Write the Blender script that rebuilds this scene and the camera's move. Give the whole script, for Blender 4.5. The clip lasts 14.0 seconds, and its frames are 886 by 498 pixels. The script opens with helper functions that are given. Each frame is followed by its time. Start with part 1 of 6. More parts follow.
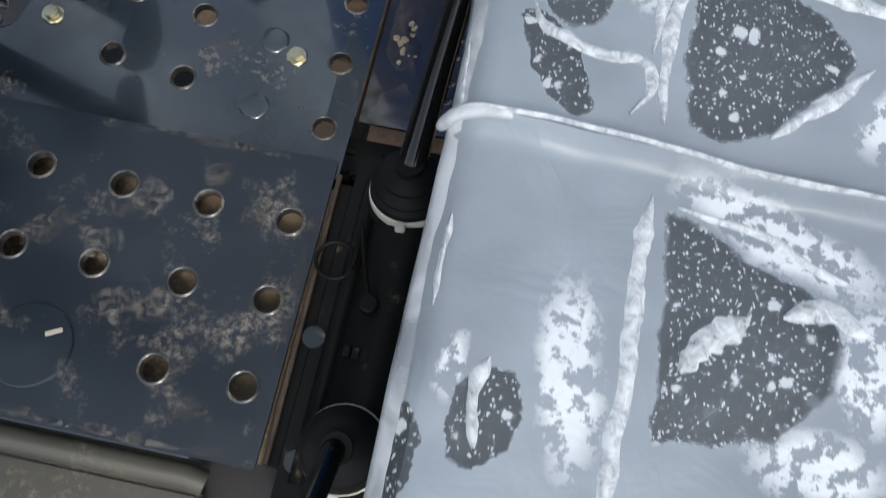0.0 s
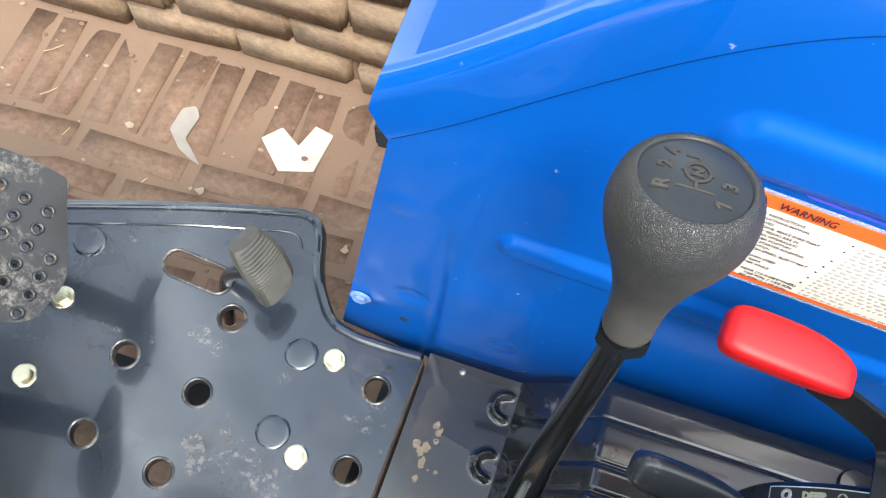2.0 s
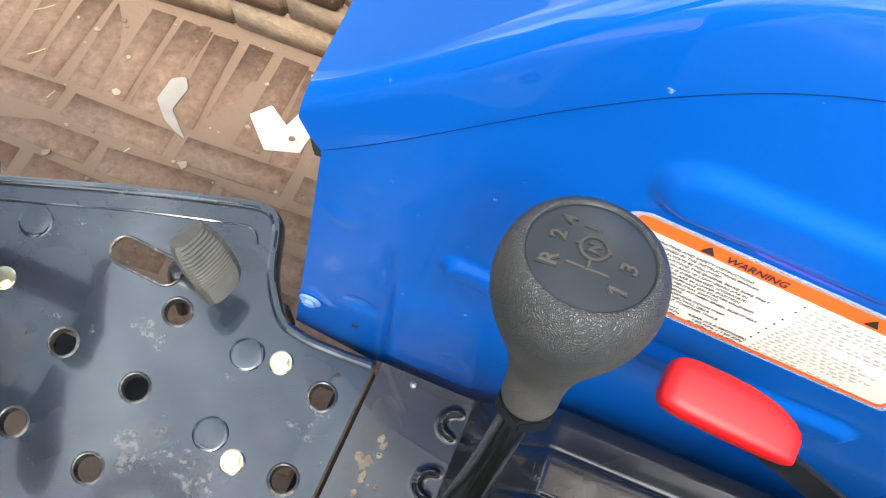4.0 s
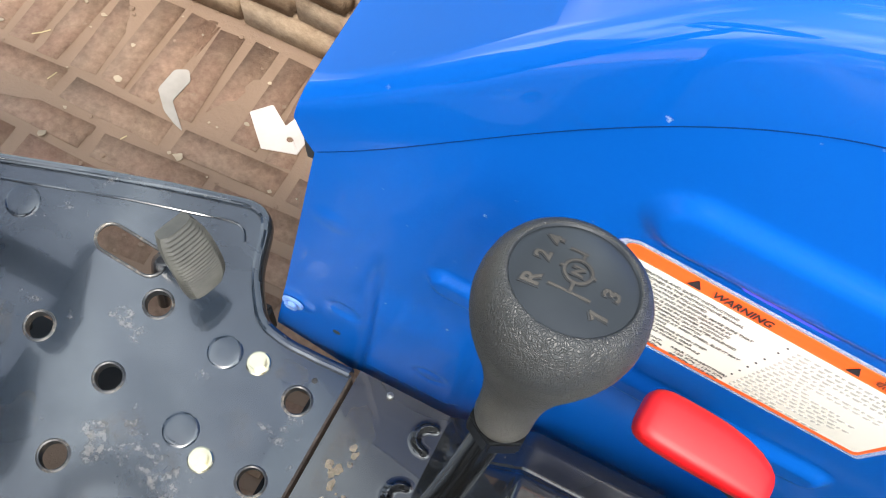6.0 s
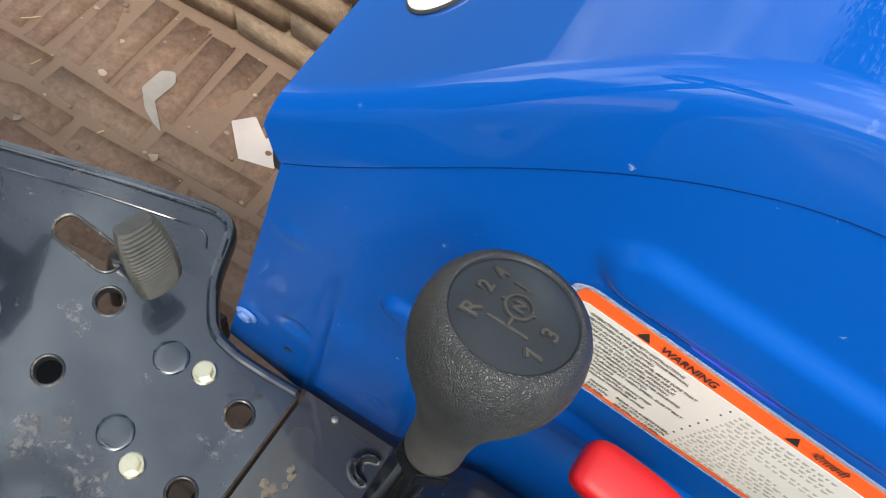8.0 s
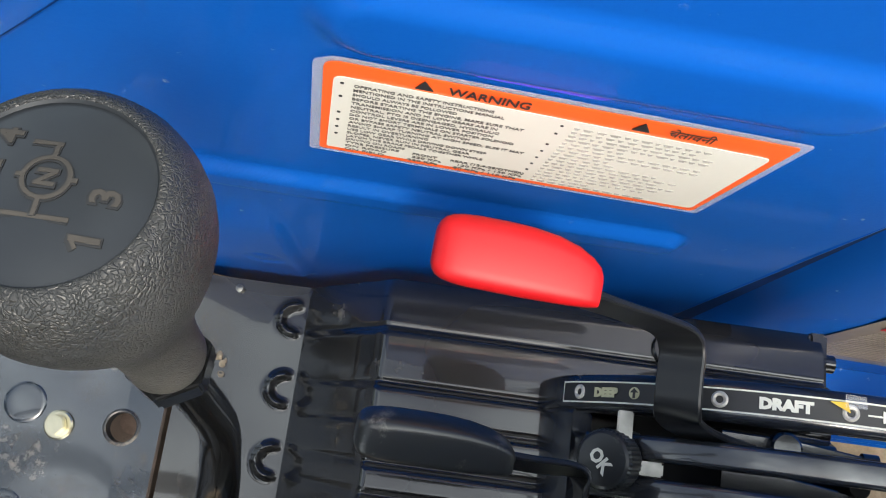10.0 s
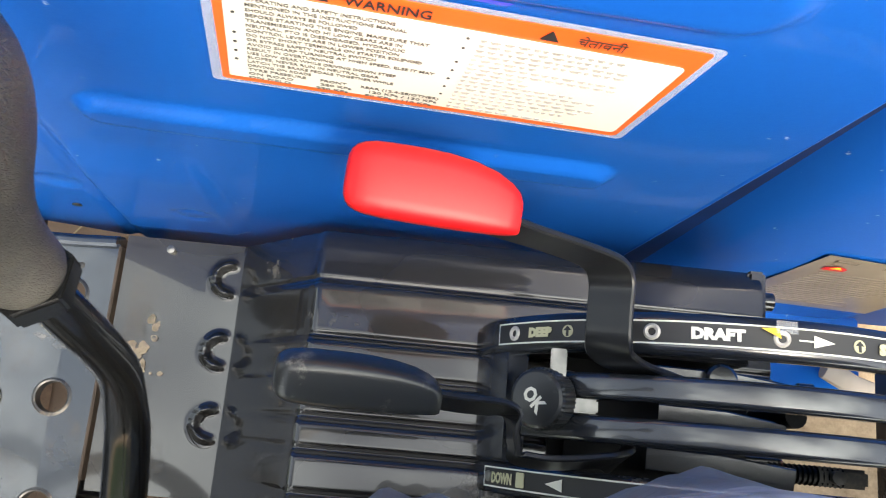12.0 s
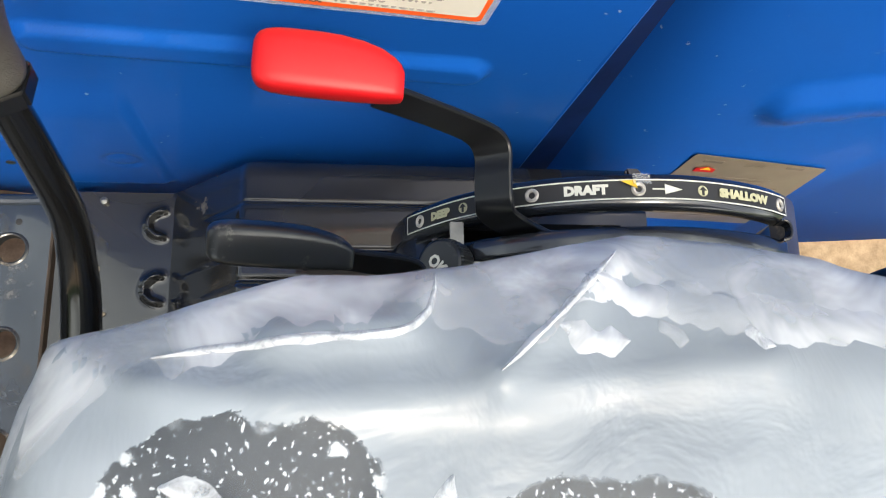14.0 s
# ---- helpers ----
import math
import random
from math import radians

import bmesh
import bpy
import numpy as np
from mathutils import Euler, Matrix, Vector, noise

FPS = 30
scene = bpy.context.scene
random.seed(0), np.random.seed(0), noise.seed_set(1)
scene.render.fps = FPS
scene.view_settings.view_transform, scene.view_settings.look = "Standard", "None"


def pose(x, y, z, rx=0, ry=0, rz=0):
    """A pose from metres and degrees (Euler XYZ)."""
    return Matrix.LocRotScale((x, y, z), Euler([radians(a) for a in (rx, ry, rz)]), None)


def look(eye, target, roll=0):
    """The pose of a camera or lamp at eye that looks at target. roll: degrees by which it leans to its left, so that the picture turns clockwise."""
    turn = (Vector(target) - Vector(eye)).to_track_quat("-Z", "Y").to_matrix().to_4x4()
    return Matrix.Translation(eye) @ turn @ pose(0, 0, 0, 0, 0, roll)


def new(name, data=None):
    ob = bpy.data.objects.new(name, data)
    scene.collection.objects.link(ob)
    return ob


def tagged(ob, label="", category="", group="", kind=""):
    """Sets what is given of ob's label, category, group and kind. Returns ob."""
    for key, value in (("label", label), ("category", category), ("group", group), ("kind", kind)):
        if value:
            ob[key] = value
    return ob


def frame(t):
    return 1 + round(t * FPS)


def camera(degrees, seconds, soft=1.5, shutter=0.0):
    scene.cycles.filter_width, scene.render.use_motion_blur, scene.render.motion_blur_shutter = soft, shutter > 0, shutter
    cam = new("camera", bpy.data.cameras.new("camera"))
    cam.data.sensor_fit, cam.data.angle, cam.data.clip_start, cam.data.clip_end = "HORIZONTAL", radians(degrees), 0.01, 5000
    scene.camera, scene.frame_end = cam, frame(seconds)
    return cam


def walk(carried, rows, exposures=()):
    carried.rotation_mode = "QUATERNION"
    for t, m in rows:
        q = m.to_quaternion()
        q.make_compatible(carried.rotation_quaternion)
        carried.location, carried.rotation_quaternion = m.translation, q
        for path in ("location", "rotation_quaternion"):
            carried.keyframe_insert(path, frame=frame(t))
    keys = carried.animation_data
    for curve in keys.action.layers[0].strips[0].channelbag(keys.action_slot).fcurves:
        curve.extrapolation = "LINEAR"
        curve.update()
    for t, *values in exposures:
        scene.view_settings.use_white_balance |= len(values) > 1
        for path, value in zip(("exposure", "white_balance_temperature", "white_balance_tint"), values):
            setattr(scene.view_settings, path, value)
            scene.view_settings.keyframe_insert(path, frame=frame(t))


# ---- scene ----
cam = camera(56.3, 14.0, soft=1.05, shutter=0.12)
PATH = [
    (0, (0.043, 0.019, 1.287), (-0.074, 0.714, -0.585), 2.1),
    (0.2, (0.043, 0.069, 1.296), (-0.116, 0.82, -0.551), 0.1),
    (0.3, (0.038, 0.1, 1.302), (-0.125, 0.867, -0.537), 0.8),
    (0.5, (0.032, 0.153, 1.308), (-0.153, 0.953, -0.516), 0.3),
    (0.7, (0.025, 0.199, 1.309), (-0.18, 1.02, -0.503), -0.2),
    (1, (0.012, 0.255, 1.301), (-0.219, 1.099, -0.498), -0.5),
    (1.5, (-0.008, 0.319, 1.29), (-0.272, 1.168, -0.502), -0.4),
    (2, (-0.021, 0.352, 1.281), (-0.302, 1.179, -0.518), 0.2),
    (2.5, (-0.015, 0.372, 1.268), (-0.306, 1.171, -0.543), 0.4),
    (3, (-0.003, 0.39, 1.266), (-0.289, 1.169, -0.554), 1.0),
    (5.5, (0.005, 0.402, 1.259), (-0.267, 1.196, -0.556), 7.6),
    (6, (0.005, 0.402, 1.259), (-0.266, 1.216, -0.547), 9.0),
    (6.5, (0.006, 0.399, 1.258), (-0.255, 1.231, -0.542), 10.5),
    (7, (0.007, 0.399, 1.26), (-0.248, 1.254, -0.53), 12.9),
    (7.5, (0.007, 0.398, 1.257), (-0.247, 1.286, -0.516), 16.0),
    (8, (0.012, 0.405, 1.255), (-0.239, 1.314, -0.509), 18.0),
    (8.5, (0.019, 0.413, 1.243), (-0.172, 1.288, -0.545), 16.4),
    (8.7, (0.032, 0.421, 1.233), (-0.124, 1.244, -0.583), 14.4),
    (8.9, (0.049, 0.433, 1.222), (-0.063, 1.189, -0.626), 11.7),
    (9, (0.057, 0.44, 1.215), (-0.031, 1.162, -0.648), 10.8),
    (9.2, (0.075, 0.453, 1.208), (0.018, 1.111, -0.68), 9.0),
    (11.3, (0.071, 0.467, 1.191), (0.078, 0.877, -0.766), 6.8),
    (11.5, (0.068, 0.461, 1.19), (0.092, 0.883, -0.765), 9.3),
    (12, (0.097, 0.45, 1.18), (0.177, 0.894, -0.768), 15.7),
    (12.5, (0.129, 0.446, 1.177), (0.281, 0.896, -0.766), 22.4),
    (13, (0.143, 0.443, 1.178), (0.349, 0.863, -0.766), 27.9),
    (13.5, (0.134, 0.422, 1.192), (0.37, 0.868, -0.744), 28.9),
    (14, (0.114, 0.367, 1.225), (0.343, 0.857, -0.701), 25.0),
]
walk(cam, [(t, look(eye, target, roll)) for t, eye, target, roll in PATH],
     exposures=[(0.0, 0.55, 6750, 10), (0.5, 0.9, 6750, 10), (1.0, 1.2, 6750, 10), (1.5, 1.6, 6750, 10), (2.0, 1.75, 6750, 10), (6.0, 1.65, 6750, 10), (7.0, 1.35, 6750, 10), (7.5, 1.2, 6750, 10), (8.0, 1.0, 6750, 10), (8.5, 1.0, 6750, 10), (9.0, 0.85, 6750, 10), (11.5, 1.85, 7650, 10), (13.0, 1.88, 7650, 10), (13.5, 1.7, 7650, 10), (14.0, 1.3, 7650, 10)])

# ---- light ----
world = bpy.data.worlds.new("sky")
scene.world = world
world.use_nodes = True
wn, wl = world.node_tree.nodes, world.node_tree.links
sky = wn.new("ShaderNodeTexSky")
sky.sky_type, sky.sun_disc = "NISHITA", False
sky.sun_elevation, sky.sun_rotation = radians(58), radians(154)
sky.air_density, sky.dust_density, sky.ozone_density = 1.0, 3.0, 1.4
# thin broken cloud over the whole dome
co = wn.new("ShaderNodeTexCoord")
cn = wn.new("ShaderNodeTexNoise")
cn.inputs["Scale"].default_value, cn.inputs["Detail"].default_value, cn.inputs["Roughness"].default_value = 2.2, 3, 0.5
cr = wn.new("ShaderNodeValToRGB")
cr.color_ramp.elements[0].position, cr.color_ramp.elements[1].position = 0.47, 0.63
cr.color_ramp.elements[0].color, cr.color_ramp.elements[1].color = (0.15, 0.15, 0.15, 1), (0.95, 0.95, 0.95, 1)
cm = wn.new("ShaderNodeMix")
cm.data_type = "RGBA"
# cloud shines most round the sun, as the clear sky does
grey = wn.new("ShaderNodeRGBToBW")
lit = wn.new("ShaderNodeVectorMath")
lit.operation = "MULTIPLY_ADD"
lit.inputs[1].default_value, lit.inputs[2].default_value = (2.0, 2.2, 2.34), (6.0, 7.2, 8.2)
wl.new(sky.outputs["Color"], grey.inputs["Color"])
wl.new(grey.outputs["Val"], lit.inputs[0])
wl.new(lit.outputs["Vector"], cm.inputs["B"])
drift = wn.new("ShaderNodeMapping")
drift.inputs["Location"].default_value = (1.7, 0.3, 0.0)
wl.new(co.outputs["Generated"], drift.inputs["Vector"])
wl.new(drift.outputs["Vector"], cn.inputs["Vector"])
wl.new(cn.outputs["Fac"], cr.inputs["Fac"])
wl.new(cr.outputs["Color"], cm.inputs["Factor"])
wl.new(sky.outputs["Color"], cm.inputs["A"])
wl.new(cm.outputs["Result"], wn["Background"].inputs["Color"])
wn["Background"].inputs["Strength"].default_value = 0.112

sun = new("sun", bpy.data.lights.new("sun", "SUN"))
sun.data.energy, sun.data.angle, sun.data.color = 1.15, radians(12), (1.0, 0.93, 0.84)
sun.matrix_world = look((1.3, -2.35, 5.4), (0, 0.3, 0.6))


# ---- materials ----
def nodes_of(name):
    m = bpy.data.materials.new(name)
    m.use_nodes = True
    return m, m.node_tree.nodes, m.node_tree.links, m.node_tree.nodes["Principled BSDF"]


def noise_node(n, l, scale, detail=4, rough=0.6, coord="Object", distort=0.0):
    tc = n.new("ShaderNodeNewGeometry" if coord == "Position" else "ShaderNodeTexCoord")
    t = n.new("ShaderNodeTexNoise")
    t.inputs["Scale"].default_value, t.inputs["Detail"].default_value = scale, detail
    t.inputs["Roughness"].default_value, t.inputs["Distortion"].default_value = rough, distort
    l.new(tc.outputs[coord], t.inputs["Vector"])
    return t


def ramp(n, l, src, a, b, ca=(0, 0, 0, 1), cb=(1, 1, 1, 1)):
    r = n.new("ShaderNodeValToRGB")
    r.color_ramp.elements[0].position, r.color_ramp.elements[1].position = a, b
    r.color_ramp.elements[0].color, r.color_ramp.elements[1].color = ca, cb
    l.new(src, r.inputs["Fac"])
    return r


def mixed(n, l, fac, a, b):
    m = n.new("ShaderNodeMix")
    m.data_type = "RGBA"
    for sock, v in (("Factor", fac), ("A", a), ("B", b)):
        if hasattr(v, "is_linked"):
            l.new(v, m.inputs[sock])
        else:
            m.inputs[sock].default_value = v if sock == "Factor" else (*v, 1)
    return m.outputs["Result"]


def bumped(n, l, p, src, strength, dist, after=None):
    b = n.new("ShaderNodeBump")
    b.inputs["Strength"].default_value, b.inputs["Distance"].default_value = strength, dist
    l.new(src, b.inputs["Height"])
    if after:
        l.new(after.outputs["Normal"], b.inputs["Normal"])
    l.new(b.outputs["Normal"], p.inputs["Normal"])
    return b


def paint(name, base, rough, dust=(0.30, 0.25, 0.19), dusty=(0.62, 0.74), film=0.12, coat=0.0, sheen=0.07, scale=14, metal=0.0, wave=0.0, spec=0.5, mottle=0.0):
    """Painted or cast metal with a thin film of dust, blotches of dried mud and fine grain."""
    m, n, l, p = nodes_of(name)
    big = noise_node(n, l, scale, 6, 0.65)
    fine = noise_node(n, l, scale * 9, 5, 0.7)
    soft = noise_node(n, l, 3.5, 3, 0.5)
    mask = ramp(n, l, big.outputs["Fac"], *dusty)
    grain = ramp(n, l, fine.outputs["Fac"], 0.42, 0.62)
    mul = n.new("ShaderNodeMath")
    mul.operation = "MULTIPLY"
    l.new(mask.outputs["Color"], mul.inputs[0])
    l.new(grain.outputs["Color"], mul.inputs[1])
    filmr = ramp(n, l, soft.outputs["Fac"], 0.35, 0.7, (0, 0, 0, 1), (film * 2, film * 2, film * 2, 1))
    add = n.new("ShaderNodeMath")
    add.operation, add.use_clamp = "MAXIMUM", True
    l.new(mul.outputs[0], add.inputs[0])
    l.new(filmr.outputs["Color"], add.inputs[1])
    l.new(mixed(n, l, add.outputs[0], base, dust), p.inputs["Base Color"])
    rr = n.new("ShaderNodeMapRange")
    rr.inputs["To Min"].default_value, rr.inputs["To Max"].default_value = rough, min(0.95, rough + 0.5)
    l.new(add.outputs[0], rr.inputs["Value"])
    l.new(rr.outputs["Result"], p.inputs["Roughness"])
    p.inputs["Coat Weight"].default_value, p.inputs["Coat Roughness"].default_value = coat, sheen
    p.inputs["Metallic"].default_value, p.inputs["Specular IOR Level"].default_value = metal, spec
    b = bumped(n, l, p, fine.outputs["Fac"], 0.12, 0.0006)
    if mottle:  # gloss rubbed off in patches
        patch = noise_node(n, l, mottle, 6, 0.7, distort=0.4)
        rub = ramp(n, l, patch.outputs["Fac"], 0.38, 0.60, (coat * 0.45, coat * 0.45, coat * 0.45, 1), (coat, coat, coat, 1))
        l.new(rub.outputs["Color"], p.inputs["Coat Weight"])
    if wave:
        bumped(n, l, p, soft.outputs["Fac"], wave, 0.01, b)
    return m


def plain(name, base, rough, metal=0.0, grain=0.15, scale=160, vary=0.25, coat=0.0, bump=0.0004):
    """A plain surface with slight change of tone and a fine grain."""
    m, n, l, p = nodes_of(name)
    a = noise_node(n, l, scale * 0.12, 4)
    f = noise_node(n, l, scale, 5, 0.7)
    dark = tuple(c * (1 - vary) for c in base)
    lite = tuple(min(1, c * (1 + vary)) for c in base)
    l.new(mixed(n, l, ramp(n, l, a.outputs["Fac"], 0.3, 0.7).outputs["Color"], dark, lite), p.inputs["Base Color"])
    p.inputs["Roughness"].default_value, p.inputs["Metallic"].default_value = rough, metal
    p.inputs["Coat Weight"].default_value = coat
    bumped(n, l, p, f.outputs["Fac"], grain, bump)
    return m


M_plate = paint("footplate_paint", (0.013, 0.020, 0.030), 0.20, film=0.02, dust=(0.22, 0.19, 0.155), dusty=(0.61, 0.74), scale=15, wave=0.10, coat=1.0, spec=0.6, sheen=0.07, mottle=14)
M_tunnel = paint("scuffed_tunnel_paint", (0.009, 0.014, 0.022), 0.30, film=0.018, dust=(0.20, 0.175, 0.145), dusty=(0.53, 0.72), scale=19, wave=0.12, coat=0.5, spec=0.25, sheen=0.2, mottle=24)
M_cover = paint("cover_paint", (0.010, 0.0105, 0.0110), 0.15, film=0.085, dust=(0.27, 0.225, 0.17), dusty=(0.63, 0.72), scale=12, coat=1.0, sheen=0.04, wave=0.14, spec=0.4)
M_worn = paint("worn_rim_paint", (0.017, 0.020, 0.024), 0.34, film=0.04, dusty=(0.48, 0.66), scale=40, coat=0.2)
M_cast = paint("casting_paint", (0.0035, 0.0038, 0.004), 0.42, film=0.012, dust=(0.16, 0.135, 0.10), dusty=(0.60, 0.76), scale=25, spec=0.1)
M_gloss = paint("black_enamel", (0.012, 0.014, 0.018), 0.14, film=0.03, dusty=(0.74, 0.85), scale=30, coat=0.4)
M_blue = paint("blue_enamel", (0.0, 0.073, 0.335), 0.30, dust=(0.10, 0.20, 0.42), film=0.008, dusty=(0.68, 0.80), scale=36, coat=0.14, spec=0.04, sheen=0.05)
M_blue_top = paint("polished_blue_enamel", (0.0, 0.073, 0.335), 0.25, dust=(0.16, 0.26, 0.44), film=0.006, dusty=(0.70, 0.82), scale=36, coat=1.0, spec=0.04, sheen=0.02, wave=0.02)
for m in (M_blue, M_blue_top):  # sparse pale flecks of dust on the enamel
    n, l = m.node_tree.nodes, m.node_tree.links
    p = n["Principled BSDF"]
    fl = n.new("ShaderNodeTexVoronoi")
    fl.inputs["Scale"].default_value = 150
    tcf, wobf = n.new("ShaderNodeTexCoord"), noise_node(n, l, 260, 3, 0.7)
    adf = n.new("ShaderNodeVectorMath")
    adf.operation = "MULTIPLY_ADD"
    adf.inputs[1].default_value = (0.006, 0.006, 0.006)
    l.new(wobf.outputs["Color"], adf.inputs[0])
    l.new(tcf.outputs["Object"], adf.inputs[2])
    l.new(adf.outputs["Vector"], fl.inputs["Vector"])
    near_, rare = ramp(n, l, fl.outputs["Distance"], 0.12, 0.24, (0.5, 0.5, 0.5, 1), (0, 0, 0, 1)), ramp(n, l, fl.outputs["Color"], 0.86, 0.90)
    both = n.new("ShaderNodeMath")
    both.operation = "MULTIPLY"
    l.new(near_.outputs["Color"], both.inputs[0])
    l.new(rare.outputs["Color"], both.inputs[1])
    l.new(mixed(n, l, both.outputs[0], p.inputs["Base Color"].links[0].from_socket, (0.34, 0.40, 0.50)), p.inputs["Base Color"])
M_endplate = paint("dusty_end_enamel", (0.020, 0.020, 0.020), 0.25, film=0.16, dust=(0.24, 0.19, 0.14), dusty=(0.50, 0.70), scale=16, coat=0.5)
M_dirty = paint("dirty_metal", (0.022, 0.022, 0.019), 0.45, dust=(0.14, 0.12, 0.085), film=0.12, dusty=(0.48, 0.66), scale=20)
M_dark = plain("dark_underside", (0.012, 0.012, 0.013), 0.6)
M_mud = paint("muddy_lid", (0.05, 0.042, 0.034), 0.7, dust=(0.26, 0.19, 0.125), film=0.35, dusty=(0.40, 0.55), scale=22)
M_pedal = paint("scuffed_pedal_paint", (0.020, 0.021, 0.022), 0.34, film=0.06, dust=(0.24, 0.21, 0.17), dusty=(0.50, 0.66), scale=30, coat=0.3, spec=0.3)
M_smudge, n, l, p = nodes_of("dried_dust")
p.inputs["Base Color"].default_value, p.inputs["Roughness"].default_value = (0.175, 0.150, 0.125, 1), 0.95
sm1, sm2 = noise_node(n, l, 240, 4, 0.7, distort=0.3), noise_node(n, l, 48, 4, 0.65)
mm = n.new("ShaderNodeMath")
mm.operation = "MULTIPLY"
l.new(ramp(n, l, sm1.outputs["Fac"], 0.45, 0.62).outputs["Color"], mm.inputs[0])
l.new(ramp(n, l, sm2.outputs["Fac"], 0.44, 0.64, (0, 0, 0, 1), (0.23, 0.23, 0.23, 1)).outputs["Color"], mm.inputs[1])
clear = n.new("ShaderNodeBsdfTransparent")
ms = n.new("ShaderNodeMixShader")
l.new(mm.outputs[0], ms.inputs["Fac"])
l.new(clear.outputs["BSDF"], ms.inputs[1])
l.new(p.outputs["BSDF"], ms.inputs[2])
l.new(ms.outputs["Shader"], n["Material Output"].inputs["Surface"])
M_scuff = plain("scuffed_metal", (0.30, 0.275, 0.24), 0.7, scale=300, vary=0.3)
n, l = M_scuff.node_tree.nodes, M_scuff.node_tree.links
sc1 = noise_node(n, l, 150, 5, 0.75, distort=0.5)
clear = n.new("ShaderNodeBsdfTransparent")
ms = n.new("ShaderNodeMixShader")
l.new(ramp(n, l, sc1.outputs["Fac"], 0.46, 0.70, (0, 0, 0, 1), (0.24, 0.24, 0.24, 1)).outputs["Color"], ms.inputs["Fac"])
l.new(clear.outputs["BSDF"], ms.inputs[1])
l.new(n["Principled BSDF"].outputs["BSDF"], ms.inputs[2])
l.new(ms.outputs["Shader"], n["Material Output"].inputs["Surface"])
M_flake = plain("dried_mud", (0.30, 0.24, 0.17), 0.95, grain=0.6, scale=120, vary=0.25, bump=0.002)
M_boot = plain("black_boot_rubber", (0.006, 0.006, 0.006), 0.55, grain=0.2, scale=200)
M_boot.node_tree.nodes["Principled BSDF"].inputs["Specular IOR Level"].default_value = 0.12
M_rod = paint("rod_enamel", (0.004, 0.0045, 0.005), 0.10, film=0.004, dusty=(0.76, 0.86), scale=30, coat=0.4, sheen=0.10, spec=0.2)
M_rust = plain("rusty_edge", (0.042, 0.029, 0.021), 0.8, grain=0.5, scale=300, vary=0.5)
M_zinc = plain("yellow_zinc", (0.56, 0.51, 0.36), 0.26, metal=1.0, vary=0.2)
M_steel = plain("bright_steel", (0.27, 0.265, 0.245), 0.46, metal=0.85, grain=0.25, scale=350, vary=0.3)
# near-black blue: painted shade for the gap behind the fender's front panel
M_gap_shade = plain("gap_shade", (0.002, 0.012, 0.060), 0.6)
M_gap_shade.node_tree.nodes["Principled BSDF"].inputs["Specular IOR Level"].default_value = 0.08
M_seam = plain("seam_shadow", (0.001, 0.020, 0.095), 0.7)
M_seam.node_tree.nodes["Principled BSDF"].inputs["Specular IOR Level"].default_value = 0.05
M_band = plain("pale_band", (0.46, 0.45, 0.40), 0.5, metal=0.2)
M_rivet = plain("dull_rivet", (0.50, 0.47, 0.42), 0.45, metal=0.25, scale=600)
M_red = plain("red_plastic", (0.44, 0.007, 0.010), 0.42, grain=0.10, scale=300, vary=0.12)
M_red.node_tree.nodes["Principled BSDF"].inputs["Specular IOR Level"].default_value = 0.28
M_bar = paint("quadrant_enamel", (0.012, 0.014, 0.018), 0.24, film=0.02, dust=(0.20, 0.18, 0.15), dusty=(0.66, 0.80), scale=30, coat=1.0, sheen=0.07, spec=0.6, mottle=26)
M_lever = paint("lever_enamel", (0.008, 0.009, 0.011), 0.30, film=0.03, dust=(0.16, 0.14, 0.12), dusty=(0.66, 0.80), scale=30, coat=0.15, sheen=0.12, spec=0.25)
M_bgrip = paint("black_plastic", (0.016, 0.018, 0.020), 0.28, film=0.03, dust=(0.20, 0.185, 0.16), dusty=(0.58, 0.74), scale=40, coat=0.2, spec=0.3)
M_rubber = plain("grey_black_rubber", (0.066, 0.063, 0.052), 0.6, grain=0.4, scale=300, vary=0.35)
M_face = plain("knob_face", (0.015, 0.017, 0.019), 0.32, grain=0.06, scale=500, vary=0.15)
M_mark = plain("dust_in_engraving", (0.036, 0.031, 0.025), 0.85, vary=0.4)
# painted shade of engraved edges; the marks themselves are not cut in
M_groove_shade = plain("groove_shade", (0.010, 0.010, 0.010), 0.6, vary=0.3)
M_orange = plain("orange_print", (0.90, 0.115, 0.02), 0.35, vary=0.05)
M_cream = plain("cream_print", (0.66, 0.63, 0.55), 0.35, vary=0.03)
M_ink = plain("black_ink", (0.02, 0.02, 0.02), 0.5, vary=0.1)
M_grey = plain("grey_ink", (0.29, 0.275, 0.245), 0.5)
M_line = plain("thin_ink", (0.10, 0.094, 0.085), 0.5)
M_white = plain("white_print", (0.70, 0.69, 0.60), 0.45, vary=0.08)
M_gold = plain("pale_gold_print", (0.50, 0.48, 0.30), 0.45, vary=0.1)
M_yellow = plain("yellow_film", (0.75, 0.48, 0.03), 0.4)
M_silver = plain("silver_brown_foil", (0.27, 0.225, 0.17), 0.36, metal=0.45, scale=60, vary=0.35)
M_faint = plain("faint_print", (0.155, 0.125, 0.095), 0.45, scale=500, vary=0.4)
M_paper = plain("white_board", (0.56, 0.49, 0.44), 0.8, scale=80, vary=0.12)
M_scrap = plain("grey_scrap", (0.31, 0.28, 0.245), 0.8, scale=80, vary=0.25)
M_fleck = plain("pale_husk", (0.33, 0.26, 0.18), 0.85, scale=60, vary=0.35)
M_straw = plain("straw", (0.42, 0.33, 0.18), 0.8, vary=0.3)
M_vinyl = plain("dark_vinyl", (0.022, 0.026, 0.032), 0.45, scale=250, grain=0.3)
M_tyre = plain("tyre_rubber", (0.018, 0.018, 0.019), 0.7, scale=120, grain=0.4)

